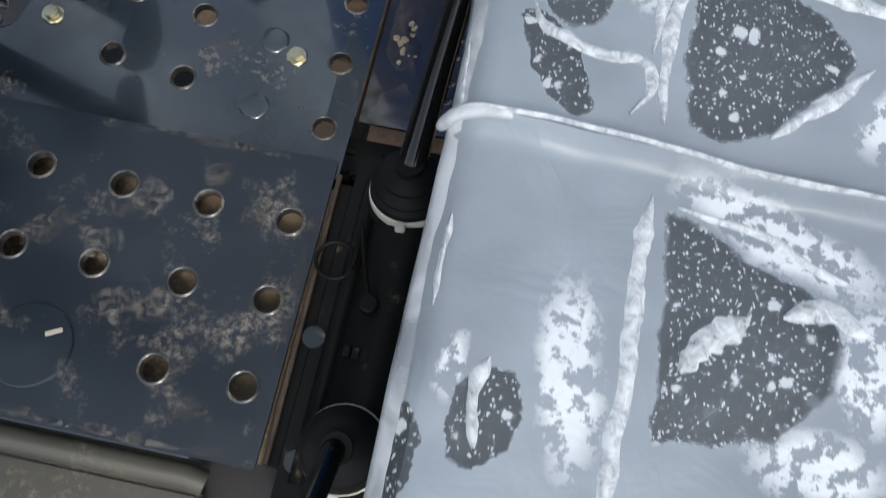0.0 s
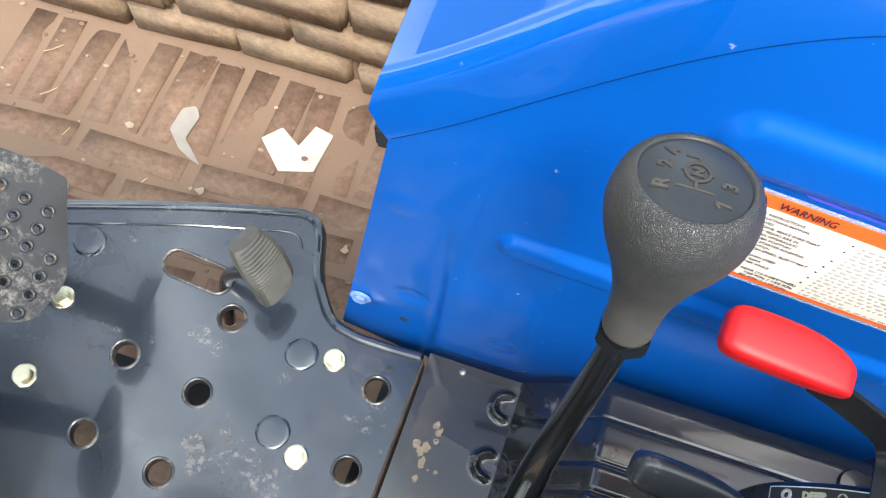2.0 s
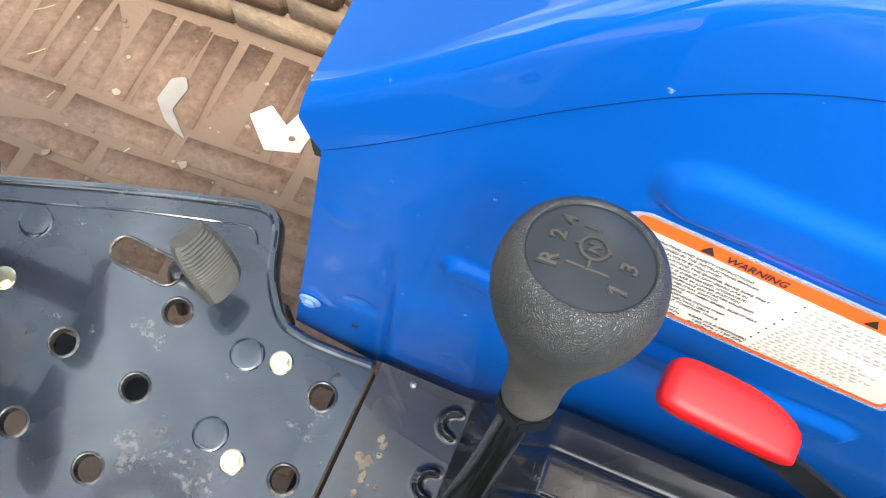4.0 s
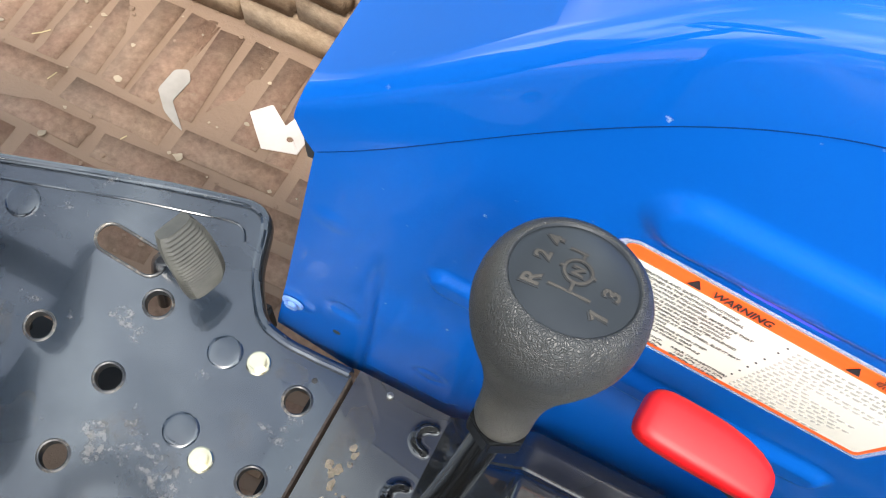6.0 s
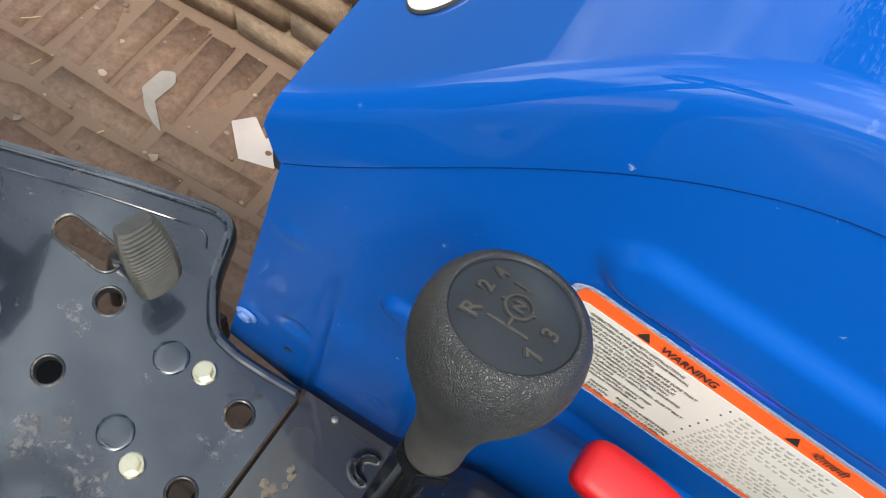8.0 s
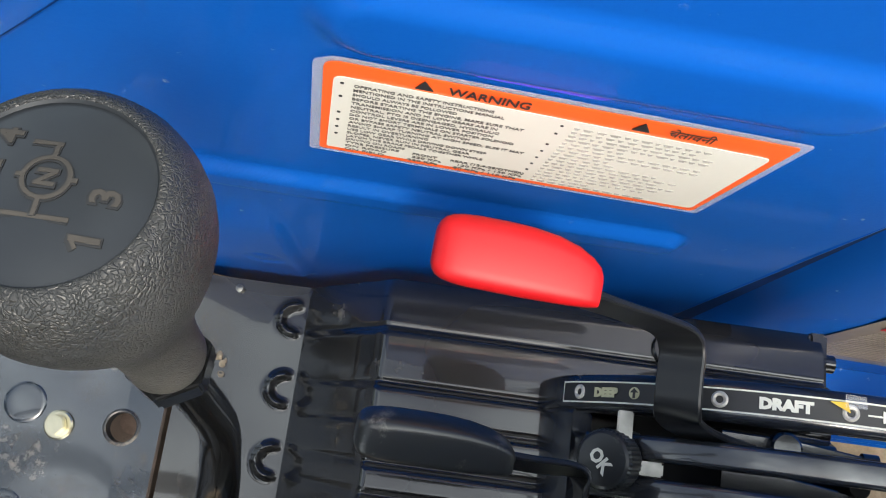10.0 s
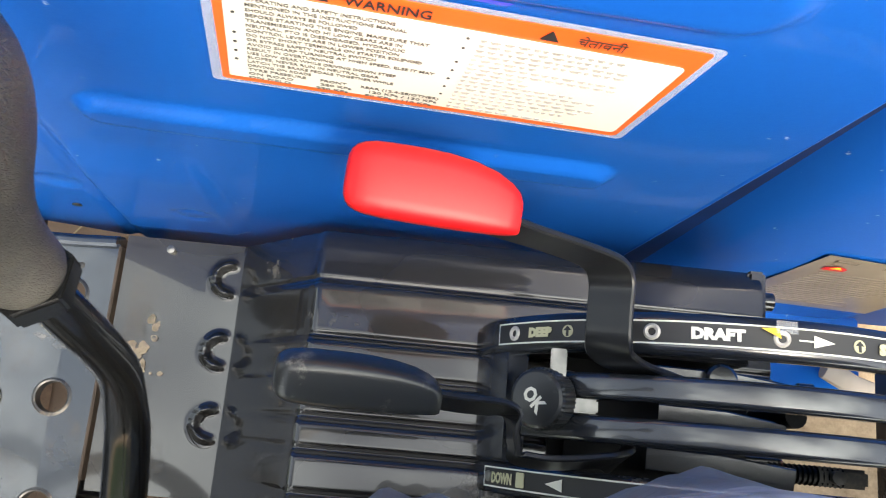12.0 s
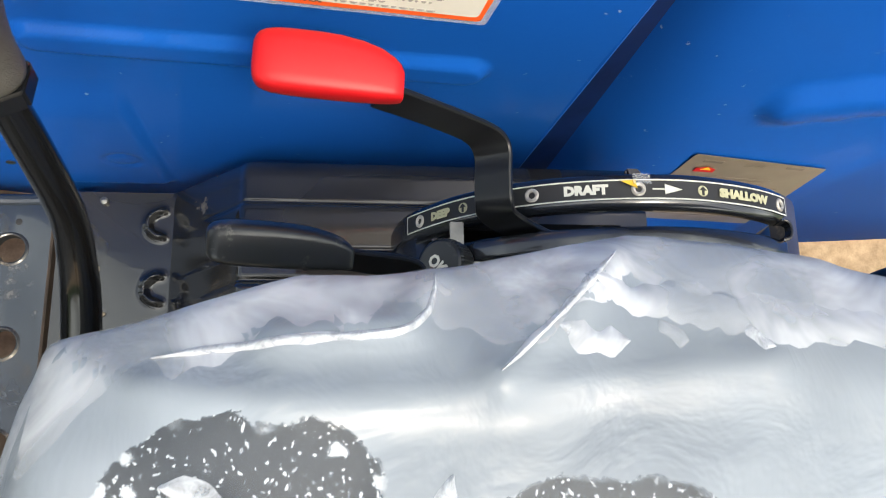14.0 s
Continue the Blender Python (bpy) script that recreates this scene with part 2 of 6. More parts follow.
# leather-grain plastic of the gear knob
M_knob, n, l, p = nodes_of("grained_knob")
vor = n.new("ShaderNodeTexVoronoi")
vor.feature = "DISTANCE_TO_EDGE"
vor.inputs["Scale"].default_value = 1050
tc = n.new("ShaderNodeTexCoord")
wob = noise_node(n, l, 300, 2)
addv = n.new("ShaderNodeVectorMath")
addv.operation = "MULTIPLY_ADD"
addv.inputs[1].default_value = (0.004, 0.004, 0.004)
l.new(wob.outputs["Color"], addv.inputs[0])
l.new(tc.outputs["Object"], addv.inputs[2])
l.new(addv.outputs["Vector"], vor.inputs["Vector"])
edge = ramp(n, l, vor.outputs["Distance"], 0.0, 0.22)
worn = noise_node(n, l, 30, 4)
l.new(mixed(n, l, ramp(n, l, worn.outputs["Fac"], 0.4, 0.7).outputs["Color"], (0.016, 0.0157, 0.0148), (0.036, 0.0335, 0.0290)), p.inputs["Base Color"])
# paler brown blotches, growing towards the seat side and down the neck
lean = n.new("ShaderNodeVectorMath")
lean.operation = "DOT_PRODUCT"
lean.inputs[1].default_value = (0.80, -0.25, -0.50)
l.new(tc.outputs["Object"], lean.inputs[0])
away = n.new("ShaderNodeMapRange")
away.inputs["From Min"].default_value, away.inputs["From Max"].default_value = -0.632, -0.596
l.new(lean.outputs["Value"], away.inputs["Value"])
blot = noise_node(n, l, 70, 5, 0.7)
side_blotch = n.new("ShaderNodeMath")
side_blotch.operation = "MULTIPLY"
l.new(away.outputs["Result"], side_blotch.inputs[0])
l.new(ramp(n, l, blot.outputs["Fac"], 0.30, 0.62, (0.10, 0.10, 0.10, 1), (0.50, 0.50, 0.50, 1)).outputs["Color"], side_blotch.inputs[1])
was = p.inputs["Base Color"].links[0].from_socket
l.new(mixed(n, l, side_blotch.outputs[0], was, (0.105, 0.092, 0.074)), p.inputs["Base Color"])
p.inputs["Roughness"].default_value = 0.40
bumped(n, l, p, edge.outputs["Color"], 0.55, 0.00035)


def brick_material(name, a, b, mud, lo, hi):
    m, n, l, p = nodes_of(name)
    info = n.new("ShaderNodeObjectInfo")
    big = noise_node(n, l, 7, 6, 0.65, coord="Position", distort=0.4)
    fine = noise_node(n, l, 60, 6, 0.75, coord="Position")
    tone = mixed(n, l, info.outputs["Random"], a, b)
    d = ramp(n, l, big.outputs["Fac"], lo, hi)
    col = mixed(n, l, d.outputs["Color"], tone, mud)
    stain = noise_node(n, l, 16, 5, 0.7, coord="Position", distort=0.8)
    damp = ramp(n, l, stain.outputs["Fac"], 0.50, 0.72, (0, 0, 0, 1), (0.55, 0.55, 0.55, 1))
    col = mixed(n, l, damp.outputs["Color"], col, tuple(c * 0.52 for c in mud))
    speck = ramp(n, l, fine.outputs["Fac"], 0.35, 0.75)
    dark = mixed(n, l, speck.outputs["Color"], (0.68, 0.65, 0.63), (1.12, 1.12, 1.12))
    mm = n.new("ShaderNodeMix")
    mm.data_type, mm.blend_type = "RGBA", "MULTIPLY"
    mm.inputs["Factor"].default_value = 1
    l.new(col, mm.inputs["A"])
    l.new(dark, mm.inputs["B"])
    l.new(mm.outputs["Result"], p.inputs["Base Color"])
    p.inputs["Roughness"].default_value = 0.92
    p.inputs["Specular IOR Level"].default_value = 0.2
    b1 = bumped(n, l, p, fine.outputs["Fac"], 0.6, 0.003)
    bumped(n, l, p, big.outputs["Fac"], 0.5, 0.012, b1)
    return m


M_pave = brick_material("paving_brick", (0.225, 0.135, 0.096), (0.300, 0.190, 0.134), (0.262, 0.180, 0.127), 0.36, 0.66)
M_wall = brick_material("mud_brick", (0.26, 0.180, 0.120), (0.33, 0.235, 0.157), (0.36, 0.270, 0.185), 0.35, 0.65)
def far_greened(m, mud, green):
    """Bare earth near by; far off, unseen dark green added to dim fender reflections."""
    n, l = m.node_tree.nodes, m.node_tree.links
    p = n["Principled BSDF"]
    was = p.inputs["Base Color"].links[0].from_socket
    geo, ln = n.new("ShaderNodeNewGeometry"), n.new("ShaderNodeVectorMath")
    ln.operation = "LENGTH"
    l.new(geo.outputs["Position"], ln.inputs[0])
    far_noise = noise_node(n, l, 1.7, 5, 0.6, coord="Position")
    mr = n.new("ShaderNodeMath")
    mr.operation = "MULTIPLY_ADD"
    mr.inputs[1].default_value = 2.0
    l.new(far_noise.outputs["Fac"], mr.inputs[0])
    l.new(ln.outputs["Value"], mr.inputs[2])
    far = n.new("ShaderNodeMapRange")
    far.inputs["From Min"].default_value, far.inputs["From Max"].default_value = 4.0, 6.0
    l.new(mr.outputs[0], far.inputs["Value"])
    # darker trodden mud round the paving; beyond, earth brightened in colour as if sunlit
    away, dry = n.new("ShaderNodeVectorMath"), n.new("ShaderNodeMapRange")
    away.operation = "DISTANCE"
    away.inputs[1].default_value = (-0.95, 0.75, 0.0)
    l.new(geo.outputs["Position"], away.inputs[0])
    ragged = noise_node(n, l, 2.6, 5, 0.6, coord="Position")
    edge_ = n.new("ShaderNodeMath")
    edge_.operation = "MULTIPLY_ADD"
    edge_.inputs[1].default_value = -0.55
    l.new(ragged.outputs["Fac"], edge_.inputs[0])
    l.new(away.outputs["Value"], edge_.inputs[2])
    dry.inputs["From Min"].default_value, dry.inputs["From Max"].default_value = 0.78, 1.0
    l.new(edge_.outputs[0], dry.inputs["Value"])
    near = mixed(n, l, dry.outputs["Result"], mud, was)
    l.new(mixed(n, l, far.outputs["Result"], near, green), p.inputs["Base Color"])
    return m


M_soil = far_greened(brick_material("dusty_soil", (0.56, 0.42, 0.285), (0.56, 0.42, 0.285), (0.46, 0.335, 0.22), 0.4, 0.7), (0.230, 0.155, 0.108), (0.05, 0.085, 0.03))

# thin clear film over the seat: hazy where it stands off, nearly clear where it clings
M_film, n, l, p = nodes_of("clear_film")
tc = n.new("ShaderNodeTexCoord")
warp = noise_node(n, l, 42, 5, 0.65)
shift = n.new("ShaderNodeVectorMath")
shift.operation = "MULTIPLY_ADD"
shift.inputs[1].default_value = (0.016, 0.016, 0.0)
l.new(warp.outputs["Color"], shift.inputs[0])
l.new(tc.outputs["Object"], shift.inputs[2])
CLING = [(0.055, 0.294, 0.021, 0.044, 12), (0.099, 0.361, 0.027, 0.016, -4), (0.058, 0.358, 0.013, 0.023, -35), (0.076, 0.372, 0.018, 0.0085, -2), (0.054, 0.234, 0.011, 0.031, 33),
         (0.188, 0.340, 0.044, 0.022, 6), (0.107, 0.364, 0.015, 0.017, 0), (0.051, 0.072, 0.014, 0.021, -20), (0.022, 0.050, 0.007, 0.022, 0), (0.250, 0.290, 0.03, 0.06, 20), (0.250, 0.150, 0.04, 0.05, 0)]
last = None
for x, y, a, b, turn in CLING:
    mp = n.new("ShaderNodeMapping")
    mp.vector_type = "TEXTURE"
    mp.inputs["Location"].default_value, mp.inputs["Rotation"].default_value = (x + 0.008, y + 0.008, 0), (0, 0, radians(turn))
    mp.inputs["Scale"].default_value = (a, b, 1000)
    l.new(shift.outputs["Vector"], mp.inputs["Vector"])
    ln = n.new("ShaderNodeVectorMath")
    ln.operation = "LENGTH"
    l.new(mp.outputs["Vector"], ln.inputs[0])
    if last is None:
        last = ln.outputs["Value"]
    else:
        mn = n.new("ShaderNodeMath")
        mn.operation = "MINIMUM"
        l.new(last, mn.inputs[0])
        l.new(ln.outputs["Value"], mn.inputs[1])
        last = mn.outputs[0]
# patches with straight sides: the film pulled tight between folds
TIGHT = [[(0.111, 0.173), (0.175, 0.145), (0.187, 0.123), (0.179, 0.104), (0.160, 0.085), (0.113, 0.073)],
         [(0.113, 0.300), (0.148, 0.301), (0.172, 0.281), (0.187, 0.265), (0.184, 0.251), (0.148, 0.213), (0.126, 0.207), (0.116, 0.211), (0.111, 0.240)]]
for poly in TIGHT:
    area = sum(a[0] * b[1] - b[0] * a[1] for a, b in zip(poly, poly[1:] + poly[:1]))
    far = None
    for a, b in zip(poly, poly[1:] + poly[:1]):
        q = math.hypot(b[0] - a[0], b[1] - a[1]) * (1 if area > 0 else -1)
        nx_, ny_ = (b[1] - a[1]) / q, (a[0] - b[0]) / q
        dot = n.new("ShaderNodeVectorMath")
        dot.operation = "DOT_PRODUCT"
        dot.inputs[1].default_value = (nx_ / 0.030, ny_ / 0.030, 0)
        l.new(shift.outputs["Vector"], dot.inputs[0])
        off = n.new("ShaderNodeMath")
        off.operation = "ADD"
        off.inputs[1].default_value = 1 - (nx_ * (a[0] + 0.008) + ny_ * (a[1] + 0.008)) / 0.030
        l.new(dot.outputs["Value"], off.inputs[0])
        if far is not None:
            mx = n.new("ShaderNodeMath")
            mx.operation = "SMOOTH_MAX"
            mx.inputs[2].default_value = 0.20
            l.new(far, mx.inputs[0])
            l.new(off.outputs[0], mx.inputs[1])
            far = mx.outputs[0]
        else:
            far = off.outputs[0]
    mn = n.new("ShaderNodeMath")
    mn.operation = "MINIMUM"
    l.new(last, mn.inputs[0])
    l.new(far, mn.inputs[1])
    last = mn.outputs[0]
cling = ramp(n, l, last, 0.93, 1.0, (1, 1, 1, 1), (0, 0, 0, 1))
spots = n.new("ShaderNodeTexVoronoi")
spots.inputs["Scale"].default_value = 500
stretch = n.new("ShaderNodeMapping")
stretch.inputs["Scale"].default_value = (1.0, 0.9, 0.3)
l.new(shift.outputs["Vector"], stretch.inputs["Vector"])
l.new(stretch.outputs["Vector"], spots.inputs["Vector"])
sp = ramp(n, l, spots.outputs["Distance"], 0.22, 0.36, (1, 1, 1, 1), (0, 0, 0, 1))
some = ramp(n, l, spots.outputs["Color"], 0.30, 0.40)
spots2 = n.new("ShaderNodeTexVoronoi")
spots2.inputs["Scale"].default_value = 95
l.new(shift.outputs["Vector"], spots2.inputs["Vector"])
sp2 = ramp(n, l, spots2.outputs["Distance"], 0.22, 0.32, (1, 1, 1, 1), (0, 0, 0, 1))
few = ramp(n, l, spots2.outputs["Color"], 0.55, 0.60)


def times(a, b):
    m = n.new("ShaderNodeMath")
    m.operation = "MULTIPLY"
    l.new(a, m.inputs[0])
    l.new(b, m.inputs[1])
    return m.outputs[0]


sp, sp2 = times(sp.outputs["Color"], some.outputs["Color"]), times(sp2.outputs["Color"], few.outputs["Color"])
smax = n.new("ShaderNodeMath")
smax.operation = "MAXIMUM"
l.new(sp, smax.inputs[0])
l.new(sp2, smax.inputs[1])
haze = noise_node(n, l, 9, 3)
hz = ramp(n, l, haze.outputs["Fac"], 0.3, 0.7, (0.55, 0.55, 0.55, 1), (0.8, 0.8, 0.8, 1))
inside = mixed(n, l, smax.outputs[0], (0.13, 0.13, 0.13), (0.54, 0.54, 0.54))
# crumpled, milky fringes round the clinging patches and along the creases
# bright reflections of the creased film are put into this white too
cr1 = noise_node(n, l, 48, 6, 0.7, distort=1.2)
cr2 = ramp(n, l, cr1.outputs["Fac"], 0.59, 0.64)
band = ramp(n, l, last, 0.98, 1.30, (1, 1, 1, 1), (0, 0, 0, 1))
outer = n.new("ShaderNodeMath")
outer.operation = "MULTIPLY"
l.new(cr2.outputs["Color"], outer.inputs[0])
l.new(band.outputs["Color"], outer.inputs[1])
milk_shine = n.new("ShaderNodeMath")
milk_shine.operation = "SUBTRACT"
milk_shine.use_clamp = True
l.new(outer.outputs[0], milk_shine.inputs[0])
l.new(cling.outputs["Color"], milk_shine.inputs[1])
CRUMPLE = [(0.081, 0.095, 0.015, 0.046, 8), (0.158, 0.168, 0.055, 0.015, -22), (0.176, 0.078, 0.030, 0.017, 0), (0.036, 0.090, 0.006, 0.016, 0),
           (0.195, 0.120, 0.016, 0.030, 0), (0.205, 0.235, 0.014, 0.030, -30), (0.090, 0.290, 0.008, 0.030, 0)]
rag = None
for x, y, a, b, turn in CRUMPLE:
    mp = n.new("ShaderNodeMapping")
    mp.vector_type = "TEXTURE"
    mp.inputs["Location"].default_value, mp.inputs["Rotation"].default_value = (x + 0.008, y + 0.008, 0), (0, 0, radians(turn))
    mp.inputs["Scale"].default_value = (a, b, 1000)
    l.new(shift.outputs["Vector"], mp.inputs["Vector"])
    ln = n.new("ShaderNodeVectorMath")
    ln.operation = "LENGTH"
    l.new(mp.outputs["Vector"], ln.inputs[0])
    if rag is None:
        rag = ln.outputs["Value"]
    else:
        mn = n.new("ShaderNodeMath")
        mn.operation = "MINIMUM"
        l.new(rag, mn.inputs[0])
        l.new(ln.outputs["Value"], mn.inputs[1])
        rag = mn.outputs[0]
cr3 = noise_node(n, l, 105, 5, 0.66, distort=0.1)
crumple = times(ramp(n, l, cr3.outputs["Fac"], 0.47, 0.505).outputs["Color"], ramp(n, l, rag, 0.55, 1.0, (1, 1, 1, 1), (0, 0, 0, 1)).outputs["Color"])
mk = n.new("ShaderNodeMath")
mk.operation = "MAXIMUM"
l.new(milk_shine.outputs[0], mk.inputs[0])
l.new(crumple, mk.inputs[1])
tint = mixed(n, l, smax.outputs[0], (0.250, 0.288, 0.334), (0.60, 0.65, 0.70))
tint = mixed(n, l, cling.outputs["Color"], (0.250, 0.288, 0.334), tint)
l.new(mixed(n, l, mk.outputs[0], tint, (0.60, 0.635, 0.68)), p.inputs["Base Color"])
cover_fac = mixed(n, l, crumple, mixed(n, l, cling.outputs["Color"], hz.outputs["Color"], inside), (0.74, 0.74, 0.74))
p.inputs["Roughness"].default_value = 0.40
p.inputs["Coat Weight"].default_value = 0.08
wr = noise_node(n, l, 26, 4, 0.6, distort=0.8)
bumped(n, l, p, wr.outputs["Fac"], 0.45, 0.006)
clear = n.new("ShaderNodeBsdfTransparent")
ms = n.new("ShaderNodeMixShader")
l.new(cover_fac, ms.inputs["Fac"])
l.new(clear.outputs["BSDF"], ms.inputs[1])
l.new(p.outputs["BSDF"], ms.inputs[2])
l.new(ms.outputs["Shader"], n["Material Output"].inputs["Surface"])
# doubled film: milky, more in streaks, the creases' white shine put into its colour
M_fold_shine, n, l, p = nodes_of("folded_film_shine")
p.inputs["Base Color"].default_value, p.inputs["Roughness"].default_value = (0.53, 0.56, 0.60, 1), 0.45
fo = noise_node(n, l, 130, 5, 0.7, distort=0.6)
bumped(n, l, p, fo.outputs["Fac"], 0.5, 0.002)
clear = n.new("ShaderNodeBsdfTransparent")
ms = n.new("ShaderNodeMixShader")
l.new(ramp(n, l, fo.outputs["Fac"], 0.36, 0.60, (0.34, 0.34, 0.34, 1), (0.80, 0.80, 0.80, 1)).outputs["Color"], ms.inputs["Fac"])
l.new(clear.outputs["BSDF"], ms.inputs[1])
l.new(p.outputs["BSDF"], ms.inputs[2])
l.new(ms.outputs["Shader"], n["Material Output"].inputs["Surface"])
# gathered film, whitened to carry the broad soft highlights along the border
M_hem_sheen, n, l, p = nodes_of("gathered_film_sheen")
p.inputs["Base Color"].default_value, p.inputs["Roughness"].default_value = (0.52, 0.545, 0.59, 1), 0.38
fo = noise_node(n, l, 20, 4, 0.55, distort=0.8)
bumped(n, l, p, fo.outputs["Fac"], 0.4, 0.004)
clear = n.new("ShaderNodeBsdfTransparent")
ms = n.new("ShaderNodeMixShader")
l.new(ramp(n, l, fo.outputs["Fac"], 0.35, 0.62, (0.16, 0.16, 0.16, 1), (0.72, 0.72, 0.72, 1)).outputs["Color"], ms.inputs["Fac"])
l.new(clear.outputs["BSDF"], ms.inputs[1])
l.new(p.outputs["BSDF"], ms.inputs[2])
l.new(ms.outputs["Shader"], n["Material Output"].inputs["Surface"])
M_clear, n, l, p = nodes_of("clear_laminate")
p.inputs["Base Color"].default_value, p.inputs["Roughness"].default_value = (0.75, 0.78, 0.8, 1), 0.12
clear = n.new("ShaderNodeBsdfTransparent")
ms = n.new("ShaderNodeMixShader")
ms.inputs["Fac"].default_value = 0.22
l.new(clear.outputs["BSDF"], ms.inputs[1])
l.new(p.outputs["BSDF"], ms.inputs[2])
l.new(ms.outputs["Shader"], n["Material Output"].inputs["Surface"])


# ---- mesh helpers ----
def part(name, bm, material, parent=None, label="", angle=32):
    """One mesh object. bm: a bmesh, or a list of (bmesh, material) joined into one mesh."""
    me = bpy.data.meshes.new(name)
    if isinstance(bm, list):
        out = bmesh.new()
        for i, (b, mat) in enumerate(bm):
            for f in b.faces:
                f.material_index = i
            tmp = bpy.data.meshes.new("tmp")
            b.to_mesh(tmp)
            b.free()
            out.from_mesh(tmp)
            bpy.data.meshes.remove(tmp)
            me.materials.append(mat)
        bm = out
    else:
        me.materials.append(material)
    bm.normal_update()
    bm.to_mesh(me)
    bm.free()
    for f in me.polygons:
        f.use_smooth = True
    me.set_sharp_from_angle(angle=radians(angle))
    ob = new(name, me)
    if parent is not None:
        ob.parent = parent
    if label:
        ob["label"] = label
    return ob


def join(*bms):
    out = bmesh.new()
    for b in bms:
        tmp = bpy.data.meshes.new("tmp")
        b.to_mesh(tmp)
        b.free()
        out.from_mesh(tmp)
        bpy.data.meshes.remove(tmp)
    return out


def moved(bm, m):
    bmesh.ops.transform(bm, matrix=m, verts=bm.verts)
    return bm


def box(x0, x1, y0, y1, z0, z1, bevel=0.002, segs=2):
    bm = bmesh.new()
    bmesh.ops.create_cube(bm, size=1, matrix=Matrix.Translation(((x0 + x1) / 2, (y0 + y1) / 2, (z0 + z1) / 2)) @ Matrix.Diagonal((x1 - x0, y1 - y0, z1 - z0, 1)))
    if bevel:
        bmesh.ops.bevel(bm, geom=bm.edges[:], offset=bevel, segments=segs, affect="EDGES")
    return bm


def loft(rings, closed=True, cap0=True, cap1=True):
    """Skin over a list of rings of equal length."""
    bm = bmesh.new()
    vs = [[bm.verts.new(c) for c in r] for r in rings]
    k = len(rings[0])
    for a, b in zip(vs, vs[1:]):
        for i in range(k if closed else k - 1):
            j = (i + 1) % k
            bm.faces.new((a[i], a[j], b[j], b[i]))
    if closed and cap0:
        bm.faces.new(vs[0][::-1])
    if closed and cap1:
        bm.faces.new(vs[-1])
    bmesh.ops.recalc_face_normals(bm, faces=bm.faces)
    return bm


def smooth_line(pts, steps=8):
    """Catmull-Rom through the points."""
    ps = [Vector(q) for q in pts]
    ps = [2 * ps[0] - ps[1]] + ps + [2 * ps[-1] - ps[-2]]
    out = []
    for i in range(1, len(ps) - 2):
        a, b, c, d = ps[i - 1:i + 3]
        for s in range(steps):
            t = s / steps
            out.append(0.5 * ((2 * b) + (c - a) * t + (2 * a - 5 * b + 4 * c - d) * t * t + (3 * b - a - 3 * c + d) * t ** 3))
    return out + [ps[-2]]


def tube(pts, radius, sides=14, flat=1.0, up=(0, 0, 1)):
    """A round bar along the points; radius a number or one for each point; flat squeezes it along its side axis."""
    pts = [Vector(q) for q in pts]
    rings = []
    for i, q in enumerate(pts):
        d = (pts[min(i + 1, len(pts) - 1)] - pts[max(i - 1, 0)]).normalized()
        s = d.cross(Vector(up))
        s = s.normalized() if s.length > 1e-4 else Vector((1, 0, 0))
        u = s.cross(d)
        r = radius[i] if isinstance(radius, (list, tuple)) else radius
        rings.append([q + r * (s * math.cos(2 * math.pi * k / sides) + flat * u * math.sin(2 * math.pi * k / sides)) for k in range(sides)])
    return loft(rings)


def ribbon(pts, sides, half, thick, bevel=0.0008):
    """A flat bar along the points; sides: the direction of its width at each point, or one for all."""
    pts = [Vector(q) for q in pts]
    rings = []
    for i, q in enumerate(pts):
        d = (pts[min(i + 1, len(pts) - 1)] - pts[max(i - 1, 0)]).normalized()
        w = Vector(sides[i] if isinstance(sides, list) else sides)
        w = (w - d * w.dot(d)).normalized()
        nn = d.cross(w)
        h, t, b = half, thick / 2, bevel
        rings.append([q + w * a + nn * c for a, c in ((-h, -t + b), (-h + b, -t), (h - b, -t), (h, -t + b), (h, t - b), (h - b, t), (-h + b, t), (-h, t - b))])
    return loft(rings)


def turned(profile, sides=32, m=Matrix()):
    """A turned body from (radius, height) pairs, about z, then placed by m."""
    rings = [[Vector((max(r, 1e-5) * math.cos(2 * math.pi * k / sides), max(r, 1e-5) * math.sin(2 * math.pi * k / sides), h)) for k in range(sides)] for r, h in profile]
    return moved(loft(rings), m)


def axis(at, direction, spin=0):
    q = Vector(direction).to_track_quat("Z", "Y")
    return Matrix.Translation(at) @ q.to_matrix().to_4x4() @ pose(0, 0, 0, 0, 0, spin)


def circle(x, y, r, k=24):
    return [(x + r * math.cos(2 * math.pi * i / k), y + r * math.sin(2 * math.pi * i / k)) for i in range(k)]


def capsule(x0, y0, x1, y1, r, k=10):
    a = math.atan2(y1 - y0, x1 - x0)
    return [(x1 + r * math.cos(a - math.pi / 2 + math.pi * i / k), y1 + r * math.sin(a - math.pi / 2 + math.pi * i / k)) for i in range(k + 1)] + \
           [(x0 + r * math.cos(a + math.pi / 2 + math.pi * i / k), y0 + r * math.sin(a + math.pi / 2 + math.pi * i / k)) for i in range(k + 1)]


